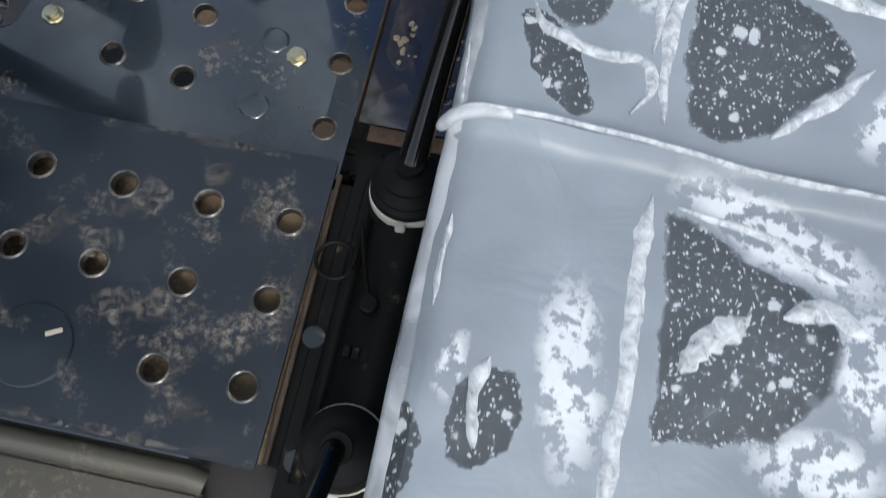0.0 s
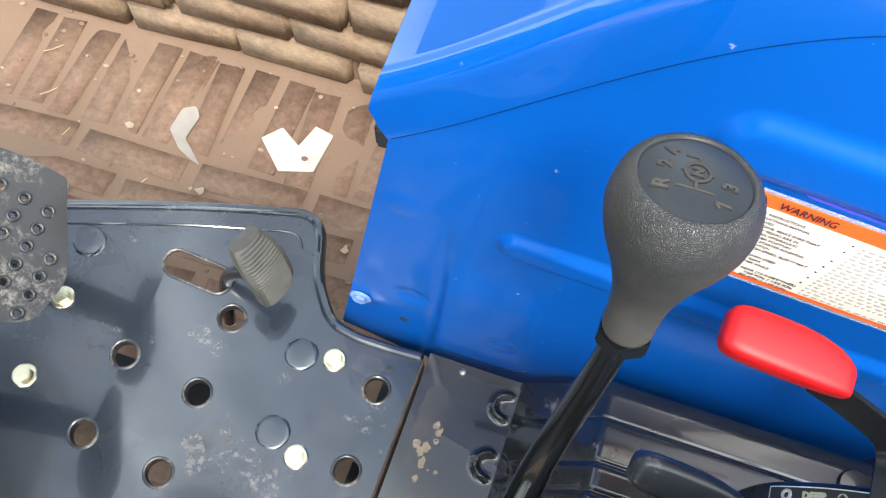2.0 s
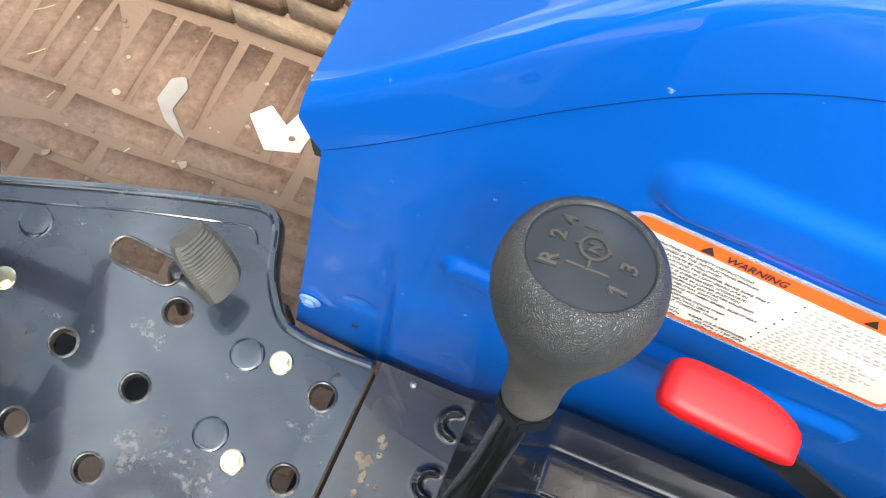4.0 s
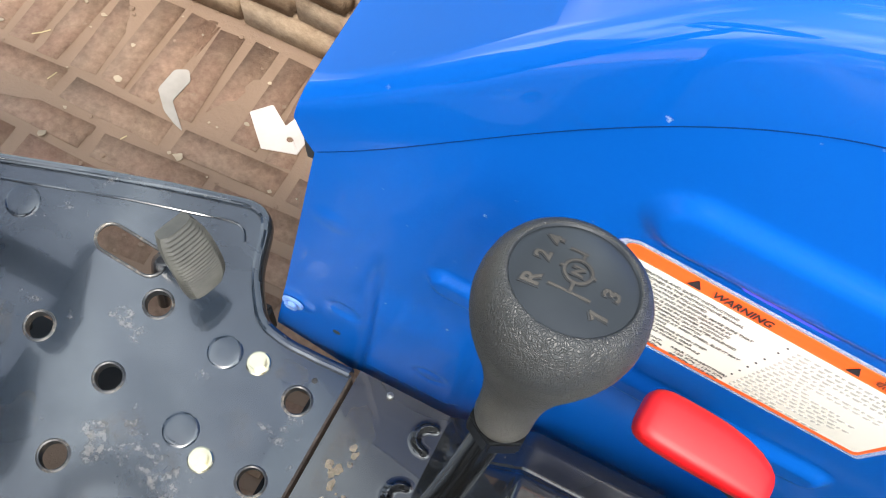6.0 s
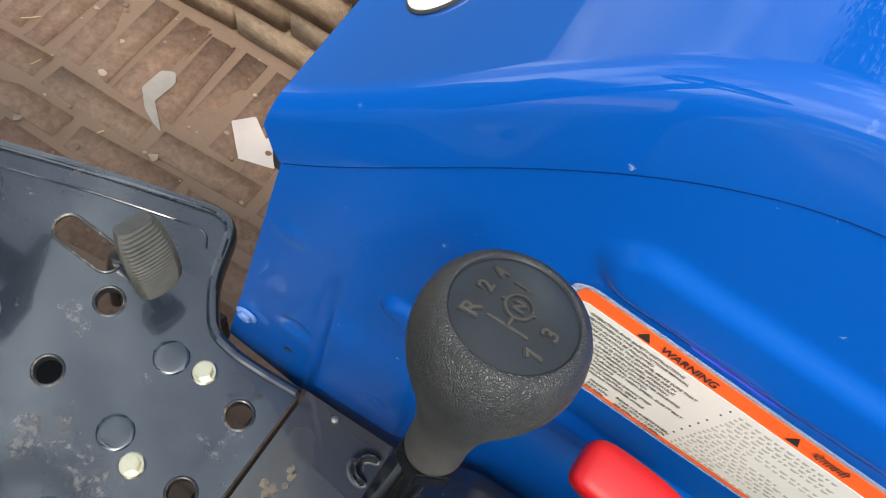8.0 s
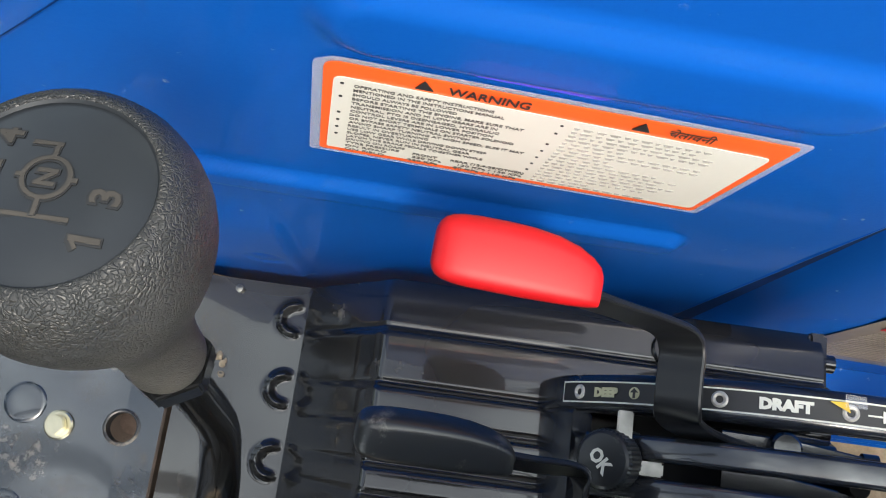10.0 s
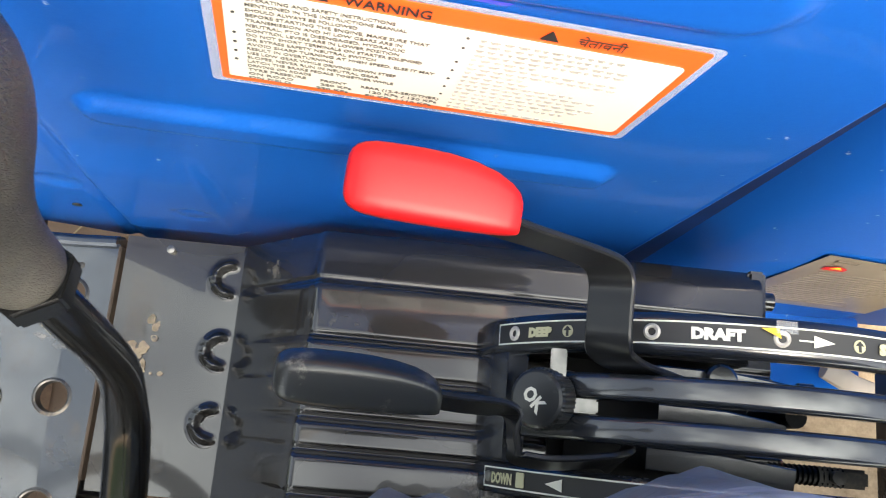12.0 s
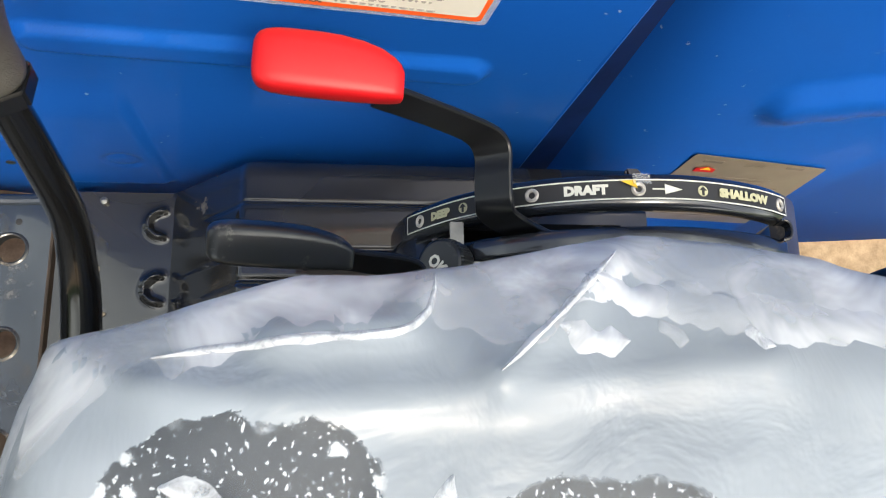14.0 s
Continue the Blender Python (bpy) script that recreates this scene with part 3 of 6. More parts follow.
def rounded(pts, radii, k=6):
    """An outline with its corners rounded; radii one for each corner."""
    out = []
    for i, c in enumerate(pts):
        c, r = Vector(c), radii[i] if isinstance(radii, (list, tuple)) else radii
        a, b = Vector(pts[i - 1]), Vector(pts[(i + 1) % len(pts)])
        if r <= 0:
            out.append(tuple(c))
            continue
        da, db = (a - c).normalized(), (b - c).normalized()
        p0, p1 = c + da * r, c + db * r
        for s in range(k + 1):
            t = s / k
            out.append(tuple((1 - t) ** 2 * p0 + 2 * t * (1 - t) * c + t * t * p1))
    return out


def sheet(outline, holes, z, thick, lift=None):
    """A flat plate with real holes; its top lies at z."""
    bm = bmesh.new()
    edges = []
    for loop in [outline] + holes:
        vs = [bm.verts.new((x, y, z)) for x, y in loop]
        edges += [bm.edges.new((vs[i - 1], vs[i])) for i in range(len(vs))]
    bmesh.ops.triangle_fill(bm, use_beauty=True, use_dissolve=False, edges=edges)
    bm.normal_update()
    for f in bm.faces:
        if f.normal.z < 0:
            f.normal_flip()
    low = bmesh.ops.extrude_face_region(bm, geom=bm.faces[:])
    bmesh.ops.translate(bm, vec=(0, 0, -thick), verts=[v for v in low["geom"] if isinstance(v, bmesh.types.BMVert)])
    bmesh.ops.recalc_face_normals(bm, faces=bm.faces)
    return bm


def ring(x, y, z, r0, r1, h, depth=0.004):
    """A pressed rim round a hole: rolls up to h and down inside."""
    prof = [(r1, z + 0.0002), (r1 - 0.0015, z + h * 0.6), ((r0 + r1) / 2, z + h), (r0 + 0.0004, z + h * 0.7), (r0, z - depth), (r0 + 0.0012, z - depth)]
    return turned_open(prof, x, y)


def turned_open(prof, x, y, sides=24):
    rings = [[Vector((x + r * math.cos(2 * math.pi * k / sides), y + r * math.sin(2 * math.pi * k / sides), h)) for k in range(sides)] for r, h in prof]
    bm = loft(rings, cap0=False, cap1=False)
    return bm


def wavy(bm, amount, scale, seed=0):
    for v in bm.verts:
        v.co += Vector(noise.noise_vector(v.co * scale + Vector((seed, 0, 0)))) * amount
    return bm


def lettering(words, size, extrude=0.0002, bold=0.0):
    """Words as a flat mesh in the xy plane, left-aligned on the base line, with the built-in font."""
    cu = bpy.data.curves.new("words", "FONT")
    cu.body, cu.size, cu.extrude, cu.offset, cu.resolution_u = words, size, extrude, bold, 2
    ob = new("words", cu)
    bpy.context.view_layer.update()
    me = bpy.data.meshes.new_from_object(ob.evaluated_get(bpy.context.evaluated_depsgraph_get()))
    bm = bmesh.new()
    bm.from_mesh(me)
    bpy.data.objects.remove(ob)
    bpy.data.curves.remove(cu)
    bpy.data.meshes.remove(me)
    return bm


def fitted(bm, width):
    """Stretch lettering to a width, starting at x = 0."""
    xs = [v.co.x for v in bm.verts]
    if xs:
        k = width / (max(xs) - min(xs))
        x0 = min(xs)
        for v in bm.verts:
            v.co.x = (v.co.x - x0) * k
    return bm


def hexbolt(at, direction=(0, 0, 1), r=0.0075, h=0.006, washer=0.0105):
    m = axis(at, direction, 17)
    head = bmesh.new()
    bmesh.ops.create_cone(head, cap_ends=True, segments=6, radius1=r, radius2=r, depth=h, matrix=Matrix.Translation((0, 0, 0.0022 + h / 2)))
    bmesh.ops.bevel(head, geom=head.edges[:], offset=0.0007, segments=2, affect="EDGES")
    w = turned([(0.0, 0), (washer, 0.0), (washer, 0.0014), (washer - 0.0012, 0.0022), (0.0, 0.0022)], 24)
    return moved(join(head, w), m)


def step(d, r, soft):
    """1 inside r, falling to 0 over soft."""
    t = min(1.0, max(0.0, (r - d) / soft + 0.5))
    return t * t * (3 - 2 * t)


# ---- the tractor ----
tractor = tagged(new("tractor"), "blue farm tractor with black footplate, gear lever and hydraulic levers", "tractor")
Z = 0.58  # top of the footplate


# footplate with pressed holes; it rises a little to the front and outwards
def rise(x, y):
    d = max(0.0, -0.14 - x)
    d = d if d < 0.21 else 0.21 + (d - 0.21) * 0.5
    return d * (0.10 + 0.6 * (y - 0.454))


def warped(bm):
    for v in bm.verts:
        v.co.z += rise(v.co.x, v.co.y)
    return bm


def diced(bm, step_, x0, x1, y0, y1):
    """Cut a mesh along a grid, so that it can be bent."""
    for ax, a, b in (((1, 0, 0), x0, x1), ((0, 1, 0), y0, y1)):
        c = a + step_
        while c < b:
            bmesh.ops.bisect_plane(bm, geom=bm.verts[:] + bm.edges[:] + bm.faces[:], plane_co=Vector(ax) * c, plane_no=ax)
            c += step_
    return bm


def pressed_plate(name, outline, spots, dimples, z, parent, label, rad=0.0104, extra=(), bend=True, mat=M_plate):
    holes = [circle(x, y, rad + 0.0006) for x, y in spots] + [e for e in extra]
    shape = (lambda b: warped(b)) if bend else (lambda b: b)
    bm = sheet(outline, holes, z, 0.0035)
    if bend:
        bm = diced(bm, 0.03, -0.62, -0.11, 0.33, 0.68)
    plate = part(name, shape(bm), mat, parent, label)
    for x, y in spots:
        part("hole_rim", shape(ring(x, y, z, rad, rad + 0.0030, 0.0016, 0.007)), M_worn, plate)
    for x, y in dimples:
        part("dimple", shape(turned([(0.0152, z - 0.0004), (0.0144, z + 0.0003), (0.0132, z + 0.0009), (0.0112, z + 0.0011), (0.005, z + 0.0012), (0.0, z + 0.0012)], 28, Matrix.Translation((x, y, 0)))), M_plate, plate, angle=70)
    return plate


edge = [(-0.62, 0.33), (-0.112, 0.33), (-0.112, 0.566), (-0.172, 0.563), (-0.200, 0.567), (-0.2255, 0.600), (-0.2450, 0.6590), (-0.62, 0.5260)]
edge = rounded(edge, [0, 0.002, 0, 0.008, 0.012, 0.018, 0.022, 0])
slot = capsule(-0.343, 0.5685, -0.305, 0.5675, 0.0125)
foot_plate = pressed_plate("foot_plate", edge, [(-0.138, 0.380), (-0.140, 0.454), (-0.141, 0.5265), (-0.2835, 0.401), (-0.281, 0.471), (-0.280, 0.5405), (-0.3555, 0.409), (-0.3515, 0.480), (-0.50, 0.42), (-0.50, 0.49)],
                           [(-0.2095, 0.388), (-0.209, 0.4625), (-0.2125, 0.533), (-0.424, 0.561)], Z, tractor, "dusty blue-black steel footplate with pressed holes", extra=[slot])
rim = [Vector((x, y, Z + 0.001)) for x, y in rounded([(-0.62, 0.5265), (-0.2450, 0.6595), (-0.2260, 0.601), (-0.200, 0.568), (-0.172, 0.564), (-0.114, 0.567)], [0, 0.022, 0.018, 0.012, 0.008, 0])]
rim = [a.lerp(b, k / 6) for a, b in zip(rim, rim[1:]) for k in range(6)] + rim[-1:]
part("rolled_edge", warped(join(tube(rim, 0.0042, 10), moved(tube([(a.x, a.y, Z - 0.012) for a in rim], 0.004, 8, flat=3.0), Matrix.Translation((0, 0.003, 0))))), M_plate, foot_plate)
bead = smooth_line([(-0.62, 0.510, Z), (-0.44, 0.5725, Z), (-0.30, 0.621, Z), (-0.268, 0.6320, Z), (-0.255, 0.631, Z), (-0.248, 0.622, Z)], 10)
part("inner_bead", warped(tube(bead, 0.0015, 8)), M_plate, foot_plate)
slot3 = [(x, y, Z + 0.0004) for x, y in slot]
part("slot_lip", warped(tube(slot3 + slot3[:1], 0.0015, 8)), M_worn, foot_plate)
for at in ((-0.183, 0.450), (-0.184, 0.538), (-0.4235, 0.507), (-0.4235, 0.436)):
    part("bolt", hexbolt((*at, Z + rise(*at)), (0.11 if at[0] < -0.3 else 0.0, -0.05, 1)), M_zinc, foot_plate, "yellow zinc-plated hexagon bolt")
part("small_hole", turned([(0.0, Z + 0.0004), (0.0026, Z + 0.0004), (0.0, Z + 0.0008)], 12, Matrix.Translation((-0.137, 0.548, 0))), M_ink, foot_plate)
part("edge_seam", box(-0.1125, -0.1105, 0.40, 0.565, Z - 0.02, Z + 0.0015, 0.0006), M_rust, foot_plate)
part("under_rib", box(-0.6, -0.12, 0.33, 0.345, Z - 0.05, Z - 0.004), M_dark, foot_plate)
part("under_rib", box(-0.6, -0.40, 0.48, 0.488, Z - 0.06, Z - 0.004), M_dark, foot_plate)

part("under_beam", box(-0.470, -0.315, 0.435, 0.508, 0.420, 0.455, 0.004), M_dark, foot_plate)
part("under_beam", box(-0.158, -0.122, 0.35, 0.585, 0.440, 0.462, 0.003), M_dark, foot_plate)

# raised plate over the gearbox tunnel
TZ = 0.650
te = rounded([(-0.62, 0.054), (-0.0995, 0.054), (-0.1, 0.316), (-0.62, 0.316)], [0, 0.004, 0.004, 0])
tunnel_plate = pressed_plate("tunnel_plate", te, [(-0.346, 0.261), (-0.2715, 0.258), (-0.197, 0.2555), (-0.126, 0.2535), (-0.343, 0.188), (-0.272, 0.186), (-0.197, 0.185), (-0.126, 0.184), (-0.197, 0.1125), (-0.125, 0.113)],
                             [(-0.42, 0.19)], TZ, tractor, "scuffed blue-black raised tunnel plate with pressed holes", rad=0.0104, bend=False, mat=M_tunnel)
part("folded_skirt", box(-0.62, -0.168, 0.3135, 0.3165, Z - 0.01, TZ - 0.002, 0.001), M_plate, tunnel_plate)
part("folded_skirt", box(-0.62, -0.15, 0.0525, 0.0555, 0.60, TZ - 0.002, 0.001), M_plate, tunnel_plate)
part("round_cap", turned([(0.034, TZ), (0.034, TZ + 0.0016), (0.033, TZ + 0.0026), (0.006, TZ + 0.0034), (0.0, TZ + 0.0034)], 40, Matrix.Translation((-0.297, 0.111, 0))), M_tunnel, tunnel_plate, "round painted inspection cap")
part("scraped_patch", moved(wavy(box(-0.007, 0.007, -0.002, 0.002, 0.0, 0.0010, 0.0004), 0.0006, 60), Matrix.Translation((-0.281, 0.124, TZ + 0.0032)) @ pose(0, 0, 0, 0, 0, 28)), M_scrap, tunnel_plate)
part("gearbox_lid", box(-0.62, -0.105, 0.062, 0.308, 0.601, 0.606, 0.001), M_mud, tractor, "muddy lid seen through the holes")
part("rolled_bar", tube([(-0.62, 0.040, 0.638), (-0.15, 0.040, 0.638), (-0.137, 0.038, 0.634)], 0.010), M_dirty, tractor, "dusty rolled steel bar beside the tunnel")
part("lower_plate", wavy(box(-0.62, -0.137, -0.25, 0.030, 0.618, 0.626, 0.003), 0.0015, 12), M_dirty, tractor, "dusty scratched steel floor plate")

# cast gear housing with two levers
housing_ring = rounded([(-0.082, 0.02), (0.06, 0.02), (0.06, 0.325), (-0.082, 0.325)], 0.01)
gear_housing = part("gear_housing", join(sheet(housing_ring, [], 0.652, 0.16), box(-0.060, 0.03, 0.02, 0.31, 0.60, 0.668, 0.012, 3), tube([(-0.064, 0.05, 0.655), (-0.064, 0.3, 0.655)], 0.008)), M_cast, tractor, "painted cast gear housing")
part("selector_tube", tube([(-0.026, 0.270, 0.652), (-0.029, 0.095, 0.652)], 0.032, 32), M_cast, gear_housing)
part("channel", box(-0.0975, -0.084, 0.06, 0.30, 0.62, 0.640, 0.001), M_cast, gear_housing)
part("channel_edge", tube([(-0.0935, 0.06, 0.646), (-0.0965, 0.305, 0.646)], 0.0022, 8), M_rust, gear_housing, "rusty edge beside the housing")
for at in ((-0.081, 0.161), (-0.070, 0.066)):
    part("plug", turned([(0.0095, 0.652), (0.009, 0.6545), (0.0, 0.6545)], 20, Matrix.Translation((*at, 0))), M_tunnel, gear_housing)


def turret(x, y, lean):
    m = Matrix.Translation((x, y, 0.655)) @ pose(0, 0, 0, *lean)
    neck = turned([(0.034, -0.02), (0.034, 0.012), (0.029, 0.016), (0.029, 0.030), (0.0, 0.030)], 36, m)
    boot = turned([(0.029, 0.028), (0.0315, 0.031), (0.031, 0.036), (0.0275, 0.039), (0.0285, 0.043), (0.026, 0.048), (0.022, 0.0505), (0.0225, 0.054), (0.017, 0.058), (0.0115, 0.060), (0.011, 0.066), (0.0, 0.066)], 36, m)
    clamp = turned([(0.0290, 0.0195), (0.0322, 0.0205), (0.0325, 0.0225), (0.0325, 0.0265), (0.0322, 0.0285), (0.0290, 0.0295)], 36, m)
    lug = moved(box(-0.004, 0.004, -0.0372, -0.0310, 0.0195, 0.0300, 0.001), m)
    return neck, boot, clamp, lug


for x, y, lean in ((-0.031, 0.283, (-8, 0, 0)), (-0.034, 0.082, (6, 0, 0))):
    neck, boot, clamp, lug = turret(x, y, lean)
    part("turret", neck, M_cast, gear_housing)
    part("boot", boot, M_boot, gear_housing, "ribbed black rubber boot")
    part("clamp", clamp, M_band, gear_housing, "pale clamp band")
    part("clamp_lug", lug, M_band, gear_housing, "bright clamp lug")
clip = [(-0.062, 0.248, 0.678), (-0.0615, 0.222, 0.674), (-0.066, 0.209, 0.672)] + [(-0.0765 + 0.0155 * math.cos(a), 0.2205 + 0.0155 * math.sin(a), 0.672) for a in [math.radians(-30 - 20 * i) for i in range(18)]]
part("wire_clip", tube(clip, 0.0017, 8), M_cast, gear_housing, "black sprung wire clip")
part("pin_wire", tube([(-0.061, 0.250, 0.688), (-0.050, 0.214, 0.688), (-0.0415, 0.190, 0.688)], 0.0018, 8), M_cast, gear_housing)
part("pin_head", turned([(0.0, 0.676), (0.0075, 0.676), (0.0075, 0.6895), (0.006, 0.6905), (0.0, 0.6905)], 20, Matrix.Translation((-0.0405, 0.187, 0))), M_cast, gear_housing)
for i in range(4):
    part("cast_mark", box(-0.052 + i * 0.0075, -0.047 + i * 0.0075, 0.145 - i * 0.001, 0.154 - i * 0.001, 0.676, 0.6852 - 0.0025 * abs(i - 1.7), 0.0005), M_cast, gear_housing)
low_lever = part("range_lever", tube(smooth_line([(-0.035, 0.083, 0.70), (-0.036, 0.06, 0.735), (-0.038, -0.02, 0.80), (-0.04, -0.10, 0.86)]), 0.0085), M_rod, tractor, "black range lever rod")

# parts between the housing and the footplate: dark linkage in the gap
part("linkage", join(box(-0.13, 0.06, 0.372, 0.388, 0.545, 0.557, 0.002), tube([(-0.2, 0.352, 0.535), (0.08, 0.352, 0.535)], 0.008), box(-0.105, -0.075, 0.338, 0.372, 0.50, 0.572, 0.003), box(-0.06, -0.02, 0.335, 0.368, 0.46, 0.575, 0.006)), M_cast, tractor, "black linkage under the footplate")
part("chassis", join(box(-1.1, 1.3, -0.20, 0.29, 0.20, 0.60, 0.02), box(-0.30, -0.235, 0.29, 0.62, 0.42, 0.47, 0.004), box(-0.16, -0.05, 0.29, 0.345, 0.35, 0.53, 0.01)), M_dark, tractor, "dark gearbox and chassis under the floor")

# ribbed cover beside the fender
RIBS = (0.539, 0.503, 0.480, 0.455, 0.437, 0.413)


TREADS = [0.578] + list(RIBS) + [0.392]


def cover_height(x, y):
    """Level treads between the pressed grooves, stepping up towards the seat."""
    mids = [(a + b) / 2 for a, b in zip(TREADS, TREADS[1:])]
    top = 0.667 + (0.575 - mids[0]) * 0.26
    for c, a, b in zip(RIBS, mids, mids[1:]):
        top += (a - b) * 0.26 * (0.5 - 0.5 * math.tanh((y - c) / 0.0022))
        top -= 0.0036 * math.exp(-((y - c) / 0.0024) ** 2)
    top += (0.49 - y) * 0.04
    e = max(0.0, (y - 0.558) / 0.017)
    top -= 0.012 * e * e
    t = min(1.0, max(0.0, (x + 0.022) / 0.067))
    t = t if t < 0.9 else 0.9 + 0.1 * math.sin((t - 0.9) / 0.1 * math.pi / 2)
    z = Z + (top - Z) * t
    for c in (0.548, 0.496, 0.445):  # pressed loops where the ribs run out
        d = math.hypot(max(0.0, -0.030 - x), y - c) if x < -0.030 else abs(y - c)
        if x < 0.0:
            z += 0.0050 * math.exp(-((d - 0.0105) / 0.0028) ** 2) * step(x, -0.028, 0.008)
    return z


bm = bmesh.new()
nx, ny = 250, 300
xs = [-0.1075 + 0.4325 * (i / nx) ** 1.15 for i in range(nx + 1)]
ys = [0.394 + (0.5735 - 0.394) * j / ny for j in range(ny + 1)]
grid = [[bm.verts.new((x, y, cover_height(x, y))) for y in ys] for x in xs]
for i in range(nx):
    for j in range(ny):
        bm.faces.new((grid[i][j], grid[i + 1][j], grid[i + 1][j + 1], grid[i][j + 1]))
border = [grid[i][0] for i in range(nx + 1)] + [grid[nx][j] for j in range(1, ny + 1)] + [grid[i][ny] for i in range(nx - 1, -1, -1)] + [grid[0][j] for j in range(ny - 1, 0, -1)]
low = [bm.verts.new((v.co.x, v.co.y, min(v.co.z - 0.004, Z - 0.004) if v.co.x < 0.32 else 0.50)) for v in border]
for i in range(len(border)):
    j = (i + 1) % len(border)
    bm.faces.new((border[j], border[i], low[i], low[j]))
bmesh.ops.recalc_face_normals(bm, faces=bm.faces)
side_cover = part("side_cover", bm, M_cover, tractor, "glossy black ribbed side cover with dried mud", angle=50)
part("end_flange", join(box(0.318, 0.330, 0.40, 0.574, 0.56, 0.664, 0.002), tube([(0.33, 0.556, 0.655), (0.337, 0.556, 0.655)], 0.006)), M_cover, side_cover)
part("boss", turned([(0.0, 0.0), (0.0125, 0.0), (0.0125, 0.004), (0.0112, 0.0058), (0.0, 0.0064)], 28, axis((0.226, 0.549, 0.6665), (0, 0.1, 1))), M_cover, side_cover, angle=50)
part("stud", turned([(0.0, 0), (0.003, 0.0), (0.003, 0.004), (0.0, 0.005)], 10, Matrix.Translation((-0.075, 0.5655, Z))), M_steel, side_cover)

# dust smudges and mud left by boots
def smudge(x, y, z, rx, ry, turn, parent, bend=False, mat=M_smudge):
    bm = moved(sheet([((1 + 0.35 * noise.noise(Vector((math.cos(a) * 2 + x * 50, math.sin(a) * 2, y * 50)))) * rx * math.cos(a), (1 + 0.35 * noise.noise(Vector((math.cos(a) * 2 + x * 50, math.sin(a) * 2, y * 50)))) * ry * math.sin(a)) for a in [2 * math.pi * k / 28 for k in range(28)]], [], z + 0.0006, 0.0003), Matrix.Translation((x, y, 0)) @ pose(0, 0, 0, 0, 0, turn))
    part("dust_smudge", warped(bm) if bend else bm, mat, parent)


for x, y, rx, ry, turn in ((-0.255, 0.243, 0.022, 0.016, 20), (-0.222, 0.165, 0.024, 0.016, -30), (-0.255, 0.160, 0.010, 0.010, 0), (-0.193, 0.285, 0.013, 0.012, 0), (-0.155, 0.250, 0.014, 0.012, 40),
                           (-0.160, 0.088, 0.018, 0.012, -20), (-0.305, 0.222, 0.016, 0.012, 30), (-0.325, 0.205, 0.016, 0.012, 0), (-0.30, 0.0605, 0.050, 0.0045, 0), (-0.21, 0.0600, 0.045, 0.0040, 0), (-0.140, 0.0600, 0.020, 0.0035, 0),
                           (-0.210, 0.3115, 0.034, 0.0042, 0), (-0.165, 0.3120, 0.022, 0.0035, 0), (-0.290, 0.3110, 0.026, 0.0040, 0), (-0.37, 0.27, 0.02, 0.012, 0), (-0.1065, 0.20, 0.004, 0.06, 0)):
    smudge(x, y, TZ, rx, ry, turn, tunnel_plate)
for x, y, rx, ry, turn in ((-0.215, 0.3130, 0.042, 0.0026, -2), (-0.270, 0.0575, 0.045, 0.0024, 0), (-0.190, 0.0575, 0.035, 0.0024, 0), (-0.198, 0.282, 0.010, 0.011, 0), (-0.154, 0.265, 0.011, 0.010, 0),
                           (-0.243, 0.252, 0.016, 0.018, 20), (-0.238, 0.156, 0.020, 0.016, -10), (-0.212, 0.164, 0.010, 0.012, 0), (-0.270, 0.203, 0.017, 0.014, 0)):
    smudge(x, y, TZ + 0.0003, rx, ry, turn, tunnel_plate, mat=M_scuff)
for x, y, rx, ry, turn in ((-0.245, 0.444, 0.017, 0.014, 20), (-0.262, 0.432, 0.012, 0.012, 0), (-0.172, 0.485, 0.013, 0.016, 50), (-0.165, 0.405, 0.018, 0.013, 0), (-0.325, 0.41, 0.016, 0.02, 0), (-0.128, 0.425, 0.012, 0.022, 10), (-0.205, 0.432, 0.015, 0.010, 70), (-0.40, 0.455, 0.03, 0.03, 0), (-0.155, 0.545, 0.014, 0.010, 0)):
    smudge(x, y, Z, rx, ry, turn, foot_plate, True)
rnd = random.Random(21)
for i in range(15):
    x, y, r_ = -0.084 + rnd.gauss(0, 0.008), 0.490 + rnd.gauss(0, 0.014), rnd.uniform(0.0010, 0.0034)
    bm = bmesh.new()
    bmesh.ops.create_icosphere(bm, subdivisions=2, radius=r_, matrix=Matrix.Translation((x, y, Z + 0.0006)) @ Matrix.Diagonal((1.0, rnd.uniform(0.6, 1.8), 0.06, 1)))
    part("mud_flake", wavy(bm, r_ * 0.55, 420, i), M_flake, side_cover)
smudge(-0.084, 0.490, Z + 0.0012, 0.016, 0.030, 10, side_cover)
smudge(-0.085, 0.525, Z + 0.0012, 0.016, 0.022, 0, side_cover)
smudge(-0.075, 0.420, Z + 0.0012, 0.018, 0.022, 0, side_cover)

# ---- blue fender ----
YF = 0.585


def crease(x):
    if x < 0.108:
        return 1.0130 + x * (0.8362 - x * (2.1568 + 12.4255 * x))
    return 1.0625 - 0.010 * (1 - math.exp(-((x - 0.108) / 0.045) ** 2))


def cap_dist(x, z, x0, z0, x1, z1):
    t = max(0.0, min(1.0, ((x - x0) * (x1 - x0) + (z - z0) * (z1 - z0)) / ((x1 - x0) ** 2 + (z1 - z0) ** 2)))
    return math.hypot(x - x0 - t * (x1 - x0), z - z0 - t * (z1 - z0))


